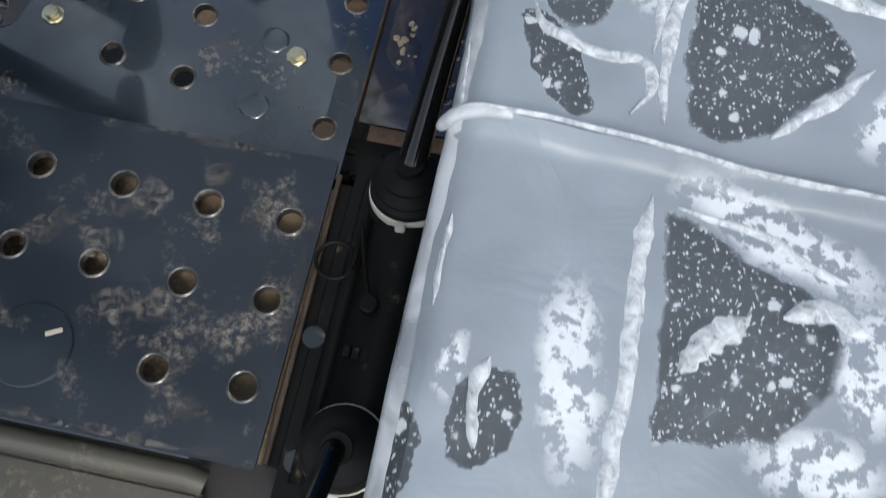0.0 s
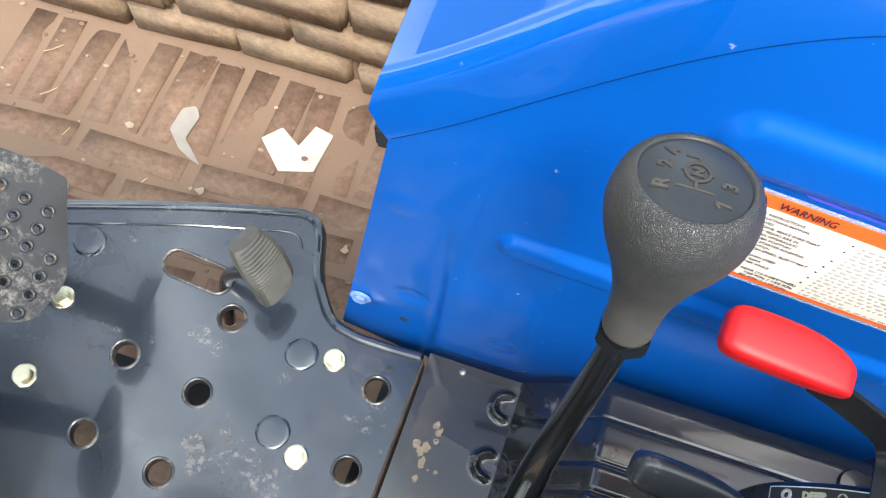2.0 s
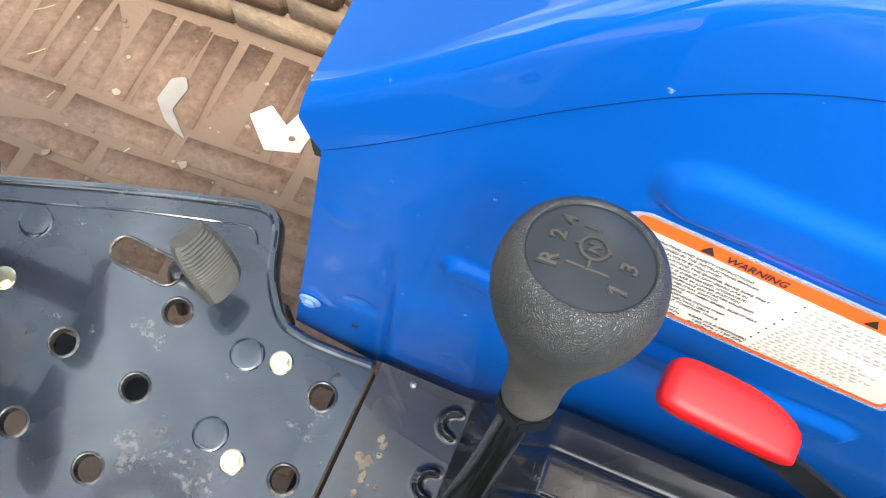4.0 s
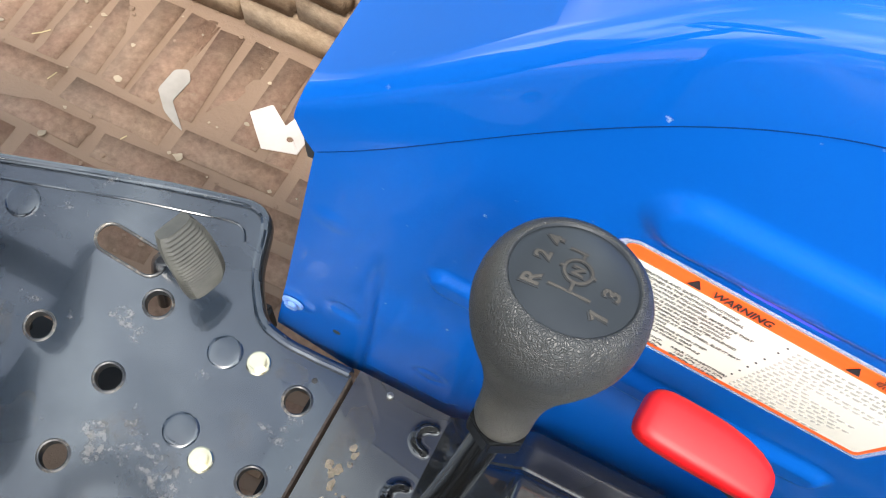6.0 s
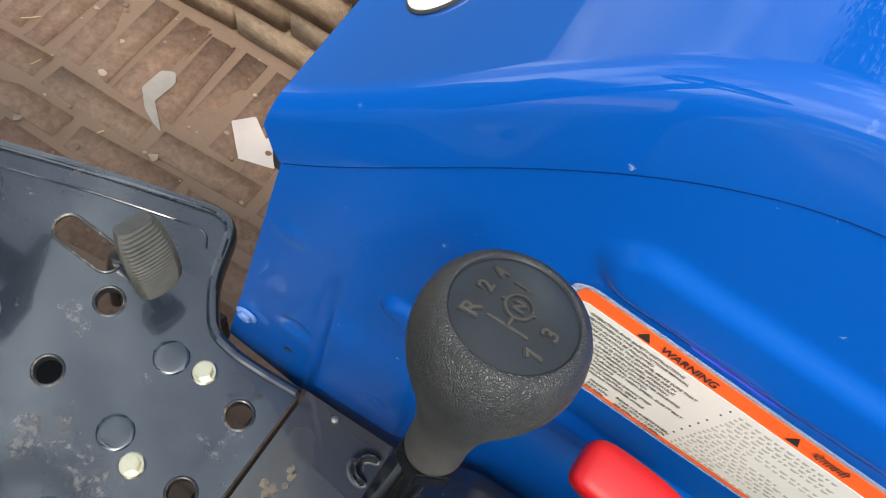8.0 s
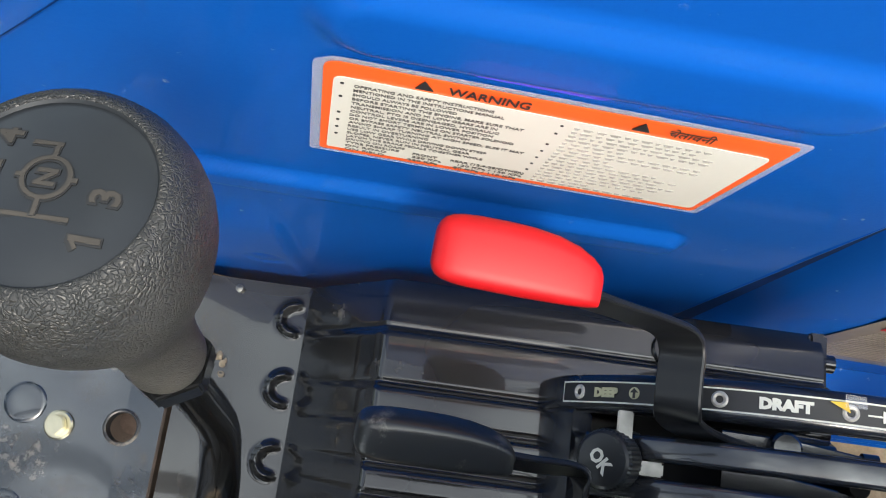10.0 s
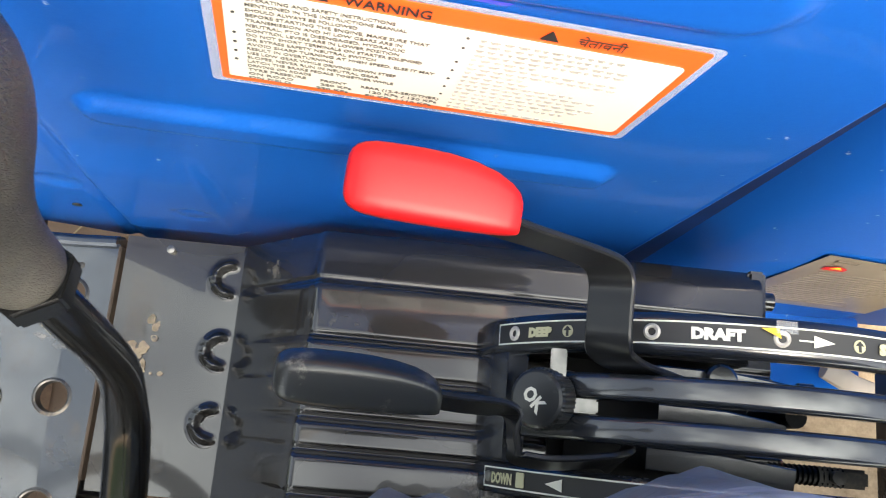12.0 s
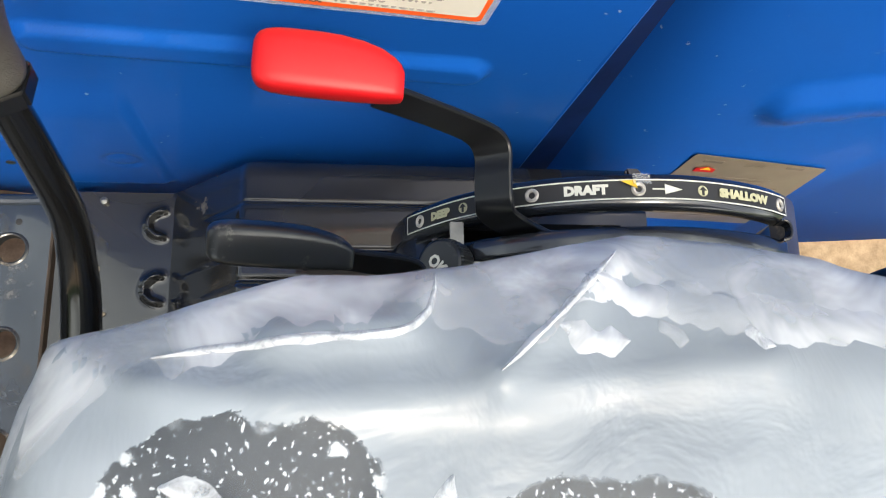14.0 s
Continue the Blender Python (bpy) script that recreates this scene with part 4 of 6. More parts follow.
def fender_y(x, z):
    y = YF
    y -= 0.0058 * step(cap_dist(x, z, -0.049, 0.8120, 0.180, 0.7890), 0.0120, 0.0085)
    y -= 0.0055 * step(cap_dist(x, z, 0.047, 0.9755, 0.189, 0.9630), 0.0185, 0.0140)
    lean = -0.109 + (z - 0.579) * 0.086
    pad = step(lean - x, 0.0, 0.006) * step(x, -0.026, 0.012) * step(z, 0.735, 0.06) * step(0.578 - z, 0.0, 0.008)
    y -= 0.0042 * pad
    y += 0.0028 * math.exp(-((x - lean + 0.005) / 0.0042) ** 2) * step(z, 0.79, 0.05)
    y += 0.0022 * step(math.hypot(x + 0.126, z - 0.670), 0.012, 0.010)
    y -= 0.0012 * step(math.hypot(x + 0.128, z - 0.820), 0.010, 0.014)
    y -= 0.0012 * step(math.hypot(x + 0.1725, z - 0.638), 0.016, 0.012)
    y += 0.0011 * math.exp(-((math.hypot(x + 0.049, z - 0.635) - 0.011) / 0.003) ** 2)
    y += 0.0012 * noise.noise(Vector((x * 9, z * 9, 3.0)))
    return y


def front_x(z):
    return -0.199 + (z - 0.555) * 0.1970 if z > 0.555 else -0.199 + (0.555 - z) * 2.6


bm = bmesh.new()
NU, NV = 200, 260
rows = []
for i in range(NU + 1):
    col = []
    for j in range(NV + 1):
        v = j / NV
        z = 0.44 + v * 0.45
        for _ in range(6):
            x0, x1 = front_x(z), 0.244 + (z - 0.62) * 0.075
            x = x0 + (x1 - x0) * i / NU
            z = 0.44 + v * (crease(x) - 0.44)
        col.append(bm.verts.new((x, fender_y(x, z), z)))
    rows.append(col)
for i in range(NU):
    for j in range(NV):
        bm.faces.new((rows[i][j], rows[i + 1][j], rows[i + 1][j + 1], rows[i][j + 1]))


def thickened(bm, vec):
    g = bmesh.ops.extrude_face_region(bm, geom=bm.faces[:])
    bmesh.ops.translate(bm, vec=vec, verts=[v for v in g["geom"] if isinstance(v, bmesh.types.BMVert)])
    bmesh.ops.recalc_face_normals(bm, faces=bm.faces)
    return bm


fender = part("fender", thickened(bm, (0, 0.0025, 0)), M_blue, tractor, "glossy bright blue pressed steel rear fender", angle=50)

# rounded shoulder and top of the fender, lapping over the side panel at the crease
bm = bmesh.new()
rows = []
NOSE = ((0.0, 0.0004, 0.010, 0.020, 0.0249, 0.0295, 0.0336, 0.0374, 0.0407, 0.0451, 0.0490, 0.051), (-0.1318, -0.1328, -0.1363, -0.1413, -0.1438, -0.1433, -0.1423, -0.1413, -0.1403, -0.1388, -0.1375, -0.1368))
for i in range(121):
    row = []
    for k in range(26):
        up = (0.0, 0.0004, 0.012, 0.030)[k] if k < 4 else 0.030 + 0.021 * math.sin(radians(min(90, 9 * (k - 3))))
        x0 = float(np.interp(up, *NOSE))
        x = x0 + (1.15 - x0) * (i / 120) ** 1.7
        zc = crease(x) - 0.0004
        low = 1 - 0.26 * step(0.065 - x, 0.0, 0.12)
        if k < 14:
            a = radians(9 * max(0, k - 3))
            y, z = (YF + 0.0012, YF - 0.0006, YF - 0.0004, YF + 0.0012)[k] if k < 4 else YF + 0.0012 + 0.013 * (1 - math.cos(a)), zc + up * low
        elif k < 23:
            y, z = 0.5992 + (k - 13) * 0.0462, zc + 0.051 * low + 0.014 * math.sin((k - 13) / 9 * math.pi)
        else:
            y, z = ((1.022, zc + 0.043), (1.03, zc + 0.02), (1.03, zc - 0.05))[k - 23]
        row.append(bm.verts.new((x, y, z)))
    rows.append(row)
for a, b in zip(rows, rows[1:]):
    for j in range(len(a) - 1):
        bm.faces.new((a[j], b[j], b[j + 1], a[j + 1]))
part("shoulder", thickened(bm, (0, 0.001, -0.002)), M_blue_top, fender, angle=60)
part("bolt", hexbolt((-0.1725, YF - 0.0014, 0.6380), (0, -1, 0), 0.0062, 0.0030, 0.0095), plain("chipped_blue", (0.12, 0.22, 0.48), 0.35, scale=300, vary=0.5), fender, "bolt with chipped blue paint")
part("hole", turned([(0.0, 0.0), (0.0035, 0.0), (0.0035, 0.0006), (0.0, 0.0006)], 14, axis((-0.1355, YF + 0.0002, 0.6115), (0, -1, 0))), M_ink, fender)
badge = axis((-0.0935, 0.6640, 0.9838), (-0.68, -0.07, 0.73))
part("badge_rim", turned([(0.0, -0.001), (0.0252, -0.001), (0.0252, 0.0006), (0.0240, 0.0012), (0.0, 0.0012)], 36, badge), M_ink, fender)
part("badge", turned([(0.0, 0.0), (0.0238, 0.0), (0.0236, 0.0018), (0.0, 0.0020)], 36, badge), M_white, fender, "round white badge with a dark rim")
part("corner_bracket", box(-0.145, -0.121, 0.592, 0.60, 0.868, 0.888, 0.002), M_dark, fender)

# dark tube along the crease: the seam's shade put into colour
part("seam_line", tube([(x, YF - 0.0006, crease(x) + 0.0002) for x in [-0.1305 + 0.0063 * k for k in range(62)]], 0.0003, 6), M_seam, fender, "thin dark line painting the seam's shade between panel and shoulder")
part("hemmed_edge", tube([(0.244 + (z - 0.62) * 0.075, YF + 0.0012, z) for z in (0.5, 0.6, 0.7, 0.8, 0.9, 1.0, 1.04)], 0.0019, 8), M_blue, fender)

# dark strip added for the shade between front and rear panel, wider below
shade_rows = [(0.245 + (z - 0.62) * 0.075, max(0.010, 0.036 - 0.050 * (z - 0.5)), z) for z in (0.46, 0.55, 0.64, 0.73, 0.82, 0.91, 1.0, 1.04)]
part("inner_flange", loft([[Vector((x, YF + 0.004, z)), Vector((x + w, YF + 0.010, z)), Vector((x + w, YF + 0.013, z)), Vector((x, YF + 0.007, z))] for x, w, z in shade_rows]), M_gap_shade, fender, "dark strip standing in for shade behind the panel edge")
# rear panel, stepped back from the front one
bm = bmesh.new()
rows = []
for i in range(61):
    col = []
    for j in range(61):
        z = 0.398 + (crease(0.225 + 0.30 * i / 60) - 0.398) * j / 60
        x = 0.225 + (0.297 + 0.13 * (z - 0.447)) * i / 60
        y = YF + 0.012 + 0.05 * max(0, z - 0.60) - 0.009 * step(cap_dist(x, z, 0.425, 0.72, 0.60, 0.78), 0.020, 0.012)
        y += (0.075 + 0.22 * max(0, z - 0.62)) * math.exp(-((x - 0.248) / 0.050) ** 2)
        col.append(bm.verts.new((x, y, z)))
    rows.append(col)
for a, b in zip(rows, rows[1:]):
    for j in range(60):
        bm.faces.new((a[j], b[j], b[j + 1], a[j + 1]))
rear = part("rear_panel", thickened(bm, (0, 0.0025, 0)), M_blue, fender, "glossy blue rear fender panel", angle=50)
part("panel_return", loft([[Vector((x, y, z)) for y in (0.599 + 0.05 * max(0, z - 0.60), 0.640) for x in ((0.519 + 0.13 * (z - 0.447), 0.5215 + 0.13 * (z - 0.447)) if y < 0.63 else (0.5215 + 0.13 * (z - 0.447), 0.519 + 0.13 * (z - 0.447)))] for z in (0.40, 0.6, 0.8, 1.0)]), M_blue, fender)
bm = bmesh.new()
rows = []
for i in range(33):
    x = 0.500 + 0.70 * i / 32
    low_z = 0.318 + 0.30 * max(0.0, x - 0.60) ** 1.2
    rows.append([bm.verts.new((x, 0.6175 + 0.03 * math.exp(-(j / 2.2) ** 2) * -0.25 + 0.02 * (j / 20) ** 2, low_z + (1.02 - low_z) * j / 20)) for j in range(21)])
for a, b in zip(rows, rows[1:]):
    for j in range(20):
        bm.faces.new((a[j], b[j], b[j + 1], a[j + 1]))
part("lower_panel", thickened(bm, (0, 0.0025, 0)), M_blue, fender, "deep blue recessed panel towards the rear", angle=50)
part("ledge", box(0.20, 0.542, 0.527, 0.601, 0.391, 0.3985, 0.0025), M_blue, fender, "blue level ledge at the foot of the panel")
part("check_link", tube([(0.49, 0.545, 0.43), (0.525, 0.531, 0.42), (0.607, 0.507, 0.42), (0.70, 0.476, 0.415)], 0.0105, 12, flat=0.5), M_scrap, tractor, "grey steel check link")

# warning sticker on the fender: laminate, orange field, cream field, writing
SY = YF - 0.0018


def on_panel(bm, lift):
    """From sticker coordinates (metres along x and z) to the panel's face."""
    for v in bm.verts:
        v.co = Vector((v.co.x - 0.0045, SY - lift - v.co.z, v.co.y + 0.0072))
    return bm


def field(pts, r, thick=0.0003):
    return sheet(rounded(pts, r), [], 0.0, thick)


sticker = part("warning_sticker", on_panel(field([(0.0155, 0.856), (0.0275, 0.9405), (0.0350, 0.9445), (0.2010, 0.9245), (0.1875, 0.8370)], 0.0025), 0.0), M_clear, fender, "orange and white printed warning sticker")
bmesh_o = field([(0.0203, 0.8595), (0.0315, 0.9425), (0.1970, 0.9222), (0.1842, 0.8412)], [0.002, 0.006, 0.002, 0.003])
orange = part("orange_field", on_panel(bmesh_o, 0.0005), M_orange, fender)
part("text_field", on_panel(field([(0.0238, 0.8635), (0.0338, 0.9322), (0.1912, 0.9105), (0.1822, 0.8458)], [0.001, 0.004, 0.003, 0.003]), 0.0009), M_cream, fender)
TILT_S = math.atan2(-0.0202, 0.162)


def write(words, x, z, size, width, mat, lift=0.0013, bold=0.0, name="text_line"):
    bm = fitted(lettering(words, size, 0.00008, bold), width)
    bm = moved(bm, Matrix.Translation((x, z, 0)) @ Matrix.Rotation(TILT_S, 4, "Z"))
    return part(name, on_panel(bm, lift), mat, fender)


write("WARNING", 0.0725, 0.9297, 0.0078, 0.0285, M_ink, bold=0.0001, name="heading")
write("\u091a\u0947\u0924\u093e\u0935\u0928\u0940", 0.1500, 0.9200, 0.0075, 0.017, M_ink, name="heading")
for x, z in ((0.0613, 0.9308), (0.1376, 0.9210)):
    part("warning_triangle", on_panel(field([(x, z), (x + 0.0065, z - 0.0008), (x + 0.0036, z + 0.0062)], 0.0004), 0.0012), M_ink, fender)
LINES = ["OPERATING AND SAFETY INSTRUCTIONS", "MENTIONED IN THE INSTRUCTIONS MANUAL", "SHOULD ALWAYS BE FOLLOWED", "BEFORE STARTING THE ENGINE, MAKE SURE THAT",
         "TRANSMISSION AND HI LOW GEARS ARE IN", "NEUTRAL, PTO IS DISENGAGED, HYDRAULIC", "CONTROL LEVERS ARE IN LOWER POSITION", "DO NOT SHORT TERMINALS ON STARTER SOLENOID",
         "OR BYPASS SAFETY NEUTRAL SWITCH", "AVOID SHARP TURNING AT HIGH SPEED, ELSE IT MAY", "RESULT IN OVERTURNING", "USE LOW GEAR WHILE DRIVING DOWN STEEP",
         "SLOPES, NEVER RUN IN NEUTRAL GEAR", "LATCH THE BRAKE PEDALS TOGETHER WHILE", "DRIVING ON ROADS", "TYRE PRESSURE      FRONT      REAR (12.4-28/OTHER)",
         "   ON ROAD          220 KPa      120 KPa / 130 KPa", "   ON FIELD         220 KPa      80 KPa / 110 KPa"]
for i, words in enumerate(LINES):
    write(words, 0.0402 - i * 0.00052, 0.9255 - i * 0.00366, 0.0031, 0.00150 * len(words), M_line, bold=0.00003)
for i in (0, 3, 7, 9, 11, 13):
    part("bullet", on_panel(field(circle(0.0362 - i * 0.00052, 0.9272 - i * 0.00366, 0.0007, 10), 0), 0.0012), M_ink, fender)
rnd = random.Random(5)
for i in range(17):  # unreadable second column: broken bars, one bullet a paragraph
    x, z = 0.1185 - i * 0.0005, 0.9150 - i * 0.00372
    bits, end = [], 0.1185 + rnd.choice((0.046, 0.052, 0.056, 0.024, 0.049)) - i * 0.0006
    while x < end:
        w = rnd.uniform(0.0014, 0.0046)
        bits.append(moved(field([(0, 0), (w, 0), (w, 0.0006), (0, 0.0006)], 0), Matrix.Translation((x, z - (x - 0.1185) * 0.125, 0)) @ Matrix.Rotation(TILT_S, 4, "Z")))
        bits.append(moved(field([(w * 0.15, -0.0009), (w * 0.8, -0.0009), (w * 0.8, -0.0004), (w * 0.15, -0.0004)], 0), Matrix.Translation((x, z - (x - 0.1185) * 0.125, 0)) @ Matrix.Rotation(TILT_S, 4, "Z")))
        x += w + rnd.uniform(0.0009, 0.0016)
    part("text_line", on_panel(join(*bits), 0.0012), M_grey, fender)
    if i in (0, 2, 5, 7, 9, 11, 13):
        part("bullet", on_panel(field(circle(0.1140 - i * 0.0005, 0.9158 - i * 0.00372, 0.0006, 10), 0), 0.0012), M_ink, fender)
# violet patch above the sticker
part("ink_dab", on_panel(wavy(field(capsule(0.084, 0.9465, 0.124, 0.9405, 0.0045), 0), 0.0015, 60), -0.0008), plain("violet_tone", (0.03, 0.06, 0.55), 0.3), fender)

# service sticker on the rear panel
srv = [(0.376, 0.470), (0.387, 0.6370), (0.510, 0.6130), (0.517, 0.452)]


def on_rear(bm, lift):
    for v in bm.verts:
        x, z = v.co.x, v.co.y
        v.co = Vector((x, YF + 0.0105 + 0.05 * max(0, z - 0.60) - lift - v.co.z, z))
    return bm


part("service_sticker", on_rear(field(srv, 0.002), 0.0006), M_silver, fender, "silver-brown foil service sticker")
for words, x, z, w in (("SERVICE", 0.436, 0.6160, 0.018),):
    bm = moved(fitted(lettering(words, 0.0065, 0.00008), w), Matrix.Translation((x, z, 0)) @ Matrix.Rotation(TILT_S, 4, "Z"))
    part("heading", on_rear(bm, 0.0012), M_faint, fender)
for x, z, w in ((0.398, 0.6225, 0.017), (0.474, 0.6120, 0.016)):
    part("heading_bar", on_rear(moved(field([(0, 0), (w, 0), (w, 0.004), (0, 0.004)], 0), Matrix.Translation((x, z, 0)) @ Matrix.Rotation(TILT_S, 4, "Z")), 0.001), M_faint, fender)
part("emblem", on_rear(moved(field([(0, 0), (0.018, 0), (0.018, 0.006), (0.009, 0.010), (0, 0.006)], 0.0005), Matrix.Translation((0.397, 0.6035, 0)) @ Matrix.Rotation(TILT_S, 4, "Z")), 0.001), M_red, fender)
part("emblem", on_rear(moved(field([(0.004, 0.005), (0.014, 0.005), (0.009, 0.010)], 0.0005), Matrix.Translation((0.397, 0.6035, 0)) @ Matrix.Rotation(TILT_S, 4, "Z")), 0.0014), M_yellow, fender)
for i in range(16):
    w = rnd.uniform(0.070, 0.100)
    part("text_line", on_rear(moved(field([(0, 0), (w, 0), (w, 0.0008), (0, 0.0008)], 0), Matrix.Translation((0.401 - i * 0.0007, 0.593 - i * 0.0070, 0)) @ Matrix.Rotation(TILT_S, 4, "Z")), 0.001), M_faint, fender)

# ---- slotted lever quadrant ----
ARC = smooth_line([(0.1425, 0, 0.672), (0.1475, 0, 0.712), (0.159, 0, 0.738), (0.182, 0, 0.768), (0.215, 0, 0.792), (0.255, 0, 0.8055), (0.298, 0, 0.8085), (0.338, 0, 0.799), (0.368, 0, 0.783), (0.390, 0, 0.760), (0.404, 0, 0.715), (0.409, 0, 0.66)], 8)
ARC_S = [0.0]
for a, b in zip(ARC, ARC[1:]):
    ARC_S.append(ARC_S[-1] + (b - a).length)


def arc_at(s):
    """Point and outward normal of the quadrant's arc at that length."""
    i = max(k for k in range(len(ARC_S) - 1) if ARC_S[k] <= max(s, 0))
    t = (s - ARC_S[i]) / (ARC_S[i + 1] - ARC_S[i])
    d = (ARC[i + 1] - ARC[i]).normalized()
    return ARC[i].lerp(ARC[i + 1], t), Vector((-d.z, 0, d.x))


def arc_s(x):
    return min(range(len(ARC)), key=lambda k: abs(ARC[k].x - x) + (0 if ARC[k].z > 0.70 else 1)) and np.interp(x, [q.x for q in ARC], ARC_S)


def arc_bar(y0, y1, xa, xb, thick=0.009, lift=0.0, round_=0.22):
    sa, sb = arc_s(xa), arc_s(xb)
    rings = []
    for k in range(41):
        c, nn = arc_at(sa + (sb - sa) * k / 40)
        y, w, t, b = (y0 + y1) / 2, (y1 - y0) / 2, thick, min(round_ * (y1 - y0), thick * 0.48)
        c = c + nn * lift
        rings.append([c + nn * h + Vector((0, y + s, 0)) for s, h in ((-w, -t + b), (-w + b, -t), (w - b, -t), (w, -t + b), (w, -b), (w - b * 0.13, -b * 0.5), (w - b * 0.5, -b * 0.13), (w - b, 0), (-w + b, 0), (-w + b * 0.5, -b * 0.13), (-w + b * 0.13, -b * 0.5), (-w, -b))])
    return loft(rings)


quadrant = part("lever_quadrant", arc_bar(0.498, 0.5185, 0.1428, 0.3700, 0.012), M_bar, tractor, "glossy black slotted quadrant for the hydraulic levers", angle=50)
for y0, y1, xa, thick, r_ in ((0.4750, 0.4880, 0.162, 0.0125, 0.20), (0.4545, 0.4675, 0.162, 0.0125, 0.20), (0.424, 0.4405, 0.1428, 0.010, 0.21)):
    part("bar", arc_bar(y0, y1, xa, 0.3700, thick, 0.0, r_), M_bar, quadrant, angle=50)
part("end_piece", arc_bar(0.424, 0.5185, 0.3690, 0.4085, 0.0088, -0.0002, 0.05), M_endplate, quadrant, "dusty bent end of the quadrant")
part("end_piece", arc_bar(0.44, 0.500, 0.1428, 0.156, 0.014, 0.0, 0.05), M_bar, quadrant)
for y0, y1 in ((0.4880, 0.4980), (0.4675, 0.4750), (0.4405, 0.4545)):  # rounded closed ends of the slots
    c, nn = arc_at(arc_s(0.3690))
    mid, w = (y0 + y1) / 2, (y1 - y0) / 2
    lip = [Vector((c.x - 0.0045 + 0.0052 * math.cos(a) ** 0.6, mid + (w + 0.0006) * math.sin(a), c.z - 0.0012)) for a in [radians(-88 + 11 * k) for k in range(17)]]
    part("slot_end", ribbon(lip, (0.28, 0.0, 0.96), 0.0065, 0.0016), M_bar, quadrant)
    part("slot_edge", tube([q + Vector((0.0012, 0, 0.0060)) for q in lip], 0.0007, 8), M_worn, quadrant, "worn bright lip of the slot")
part("web", box(0.172, 0.285, 0.502, 0.507, 0.66, 0.742, 0.001), M_cast, quadrant)
part("web", box(0.170, 0.31, 0.43, 0.434, 0.60, 0.74, 0.001), M_cast, quadrant)
part("pivot_block", box(0.185, 0.300, 0.436, 0.502, 0.62, 0.712, 0.008), M_cast, quadrant)
for y, xa, xb, z in ((0.489, 0.232, 0.309, 0.757), (0.4700, 0.236, 0.302, 0.748), (0.4475, 0.232, 0.310, 0.742)):  # flat links under the slots
    part("inner_link", ribbon([(xa, y + 0.002, z - 0.006), ((xa + xb) / 2, y + 0.001, z), (xb, y - 0.003, z - 0.003)], (0, 1, 0.1), 0.0062, 0.005), M_bar, quadrant, "black flat link under the slot")
part("link_cap", turned([(0.0, 0.0), (0.0085, 0.0), (0.0085, 0.006), (0.007, 0.0072), (0.0, 0.0074)], 20, axis((0.262, 0.4910, 0.757), (0, 0, 1))), M_bar, quadrant)
part("link_pin", turned([(0.0, 0.0), (0.004, 0.0), (0.004, 0.008), (0.0, 0.008)], 12, axis((0.305, 0.4905, 0.755), (1, 0, 0.1))), M_bar, quadrant)
part("spindle", tube([(0.306, 0.4760, 0.700), (0.306, 0.4770, 0.752)], 0.0058, 14), M_cast, quadrant)
part("threaded_rod", join(tube([(0.312, 0.4480, 0.700), (0.362, 0.4480, 0.700)], 0.0048, 12), *[turned([(0.0045, -0.0007), (0.0060, 0.0), (0.0045, 0.0007)], 12, axis((0.3150 + 0.0030 * k, 0.4480, 0.700), (1, 0, 0))) for k in range(15)]), M_cast, quadrant, "dark threaded rod")
part("end_bracket", join(box(0.340, 0.372, 0.4425, 0.4535, 0.690, 0.705, 0.002), turned([(0.0, 0), (0.004, 0), (0.004, 0.004), (0.0, 0.005)], 12, axis((0.352, 0.4480, 0.705), (0, 0, 1)))), M_dirty, quadrant)

def on_arc(bm, y0, s0, lift):
    """Bend flat artwork over the arc: x runs along it, y across."""
    for v in bm.verts:
        c, nn = arc_at(s0 + v.co.x)
        v.co = c + nn * (lift + v.co.z) + Vector((0, y0 + v.co.y, 0))
    return bm


def strip(x0, x1, y0, y1, k=24):
    bm = bmesh.new()
    up = [(bm.verts.new((x0 + (x1 - x0) * i / k, y0, 0)), bm.verts.new((x0 + (x1 - x0) * i / k, y1, 0))) for i in range(k + 1)]
    for a, b in zip(up, up[1:]):
        bm.faces.new((a[0], b[0], b[1], a[1]))
    return bm


S0, S1 = arc_s(0.152), arc_s(0.371)
L = S1 - S0
decal = part("scale_label", on_arc(strip(0, L, 0, 0.0115, 60), 0.5025, S0, 0.0006), M_ink, quadrant, "black label with pale border and white words")
part("label_border", on_arc(join(strip(0, L, 0, 0.0008, 60), strip(0, L, 0.0107, 0.0115, 60), strip(0, 0.0007, 0, 0.0115, 2), strip(L - 0.0007, L, 0, 0.0115, 2)), 0.5025, S0, 0.0010), M_white, quadrant)
for words, x, size, w, mat in (("DEEP", 0.1650, 0.0062, 0.0160, M_gold), ("DRAFT", 0.2325, 0.0070, 0.0240, M_white), ("SHALLOW", 0.3190, 0.0064, 0.0375, M_gold)):
    part("word", on_arc(fitted(lettering(words, size, 0.0001, 0.0005), w), 0.5060, arc_s(x), 0.0014), mat, quadrant)
part("arrow", on_arc(join(strip(0, 0.008, 0.0028, 0.0036, 4), field([(0.007, 0.0003), (0.017, 0.0032), (0.007, 0.0061)], 0)), 0.5050, arc_s(0.2795), 0.0012), M_white, quadrant)
for x in (0.1810, 0.3090):
    part("symbol", on_arc(field(circle(0, 0.0, 0.0031, 18), 0), 0.5083, arc_s(x), 0.0009), M_gold, quadrant)
    part("symbol_mark", on_arc(field([(-0.0007, -0.0026), (0.0007, -0.0026), (0.0007, 0.0003), (0.0023, 0.0003), (0, 0.0026), (-0.0023, 0.0003), (-0.0007, 0.0003)], 0), 0.5083, arc_s(x), 0.0012), M_ink, quadrant)
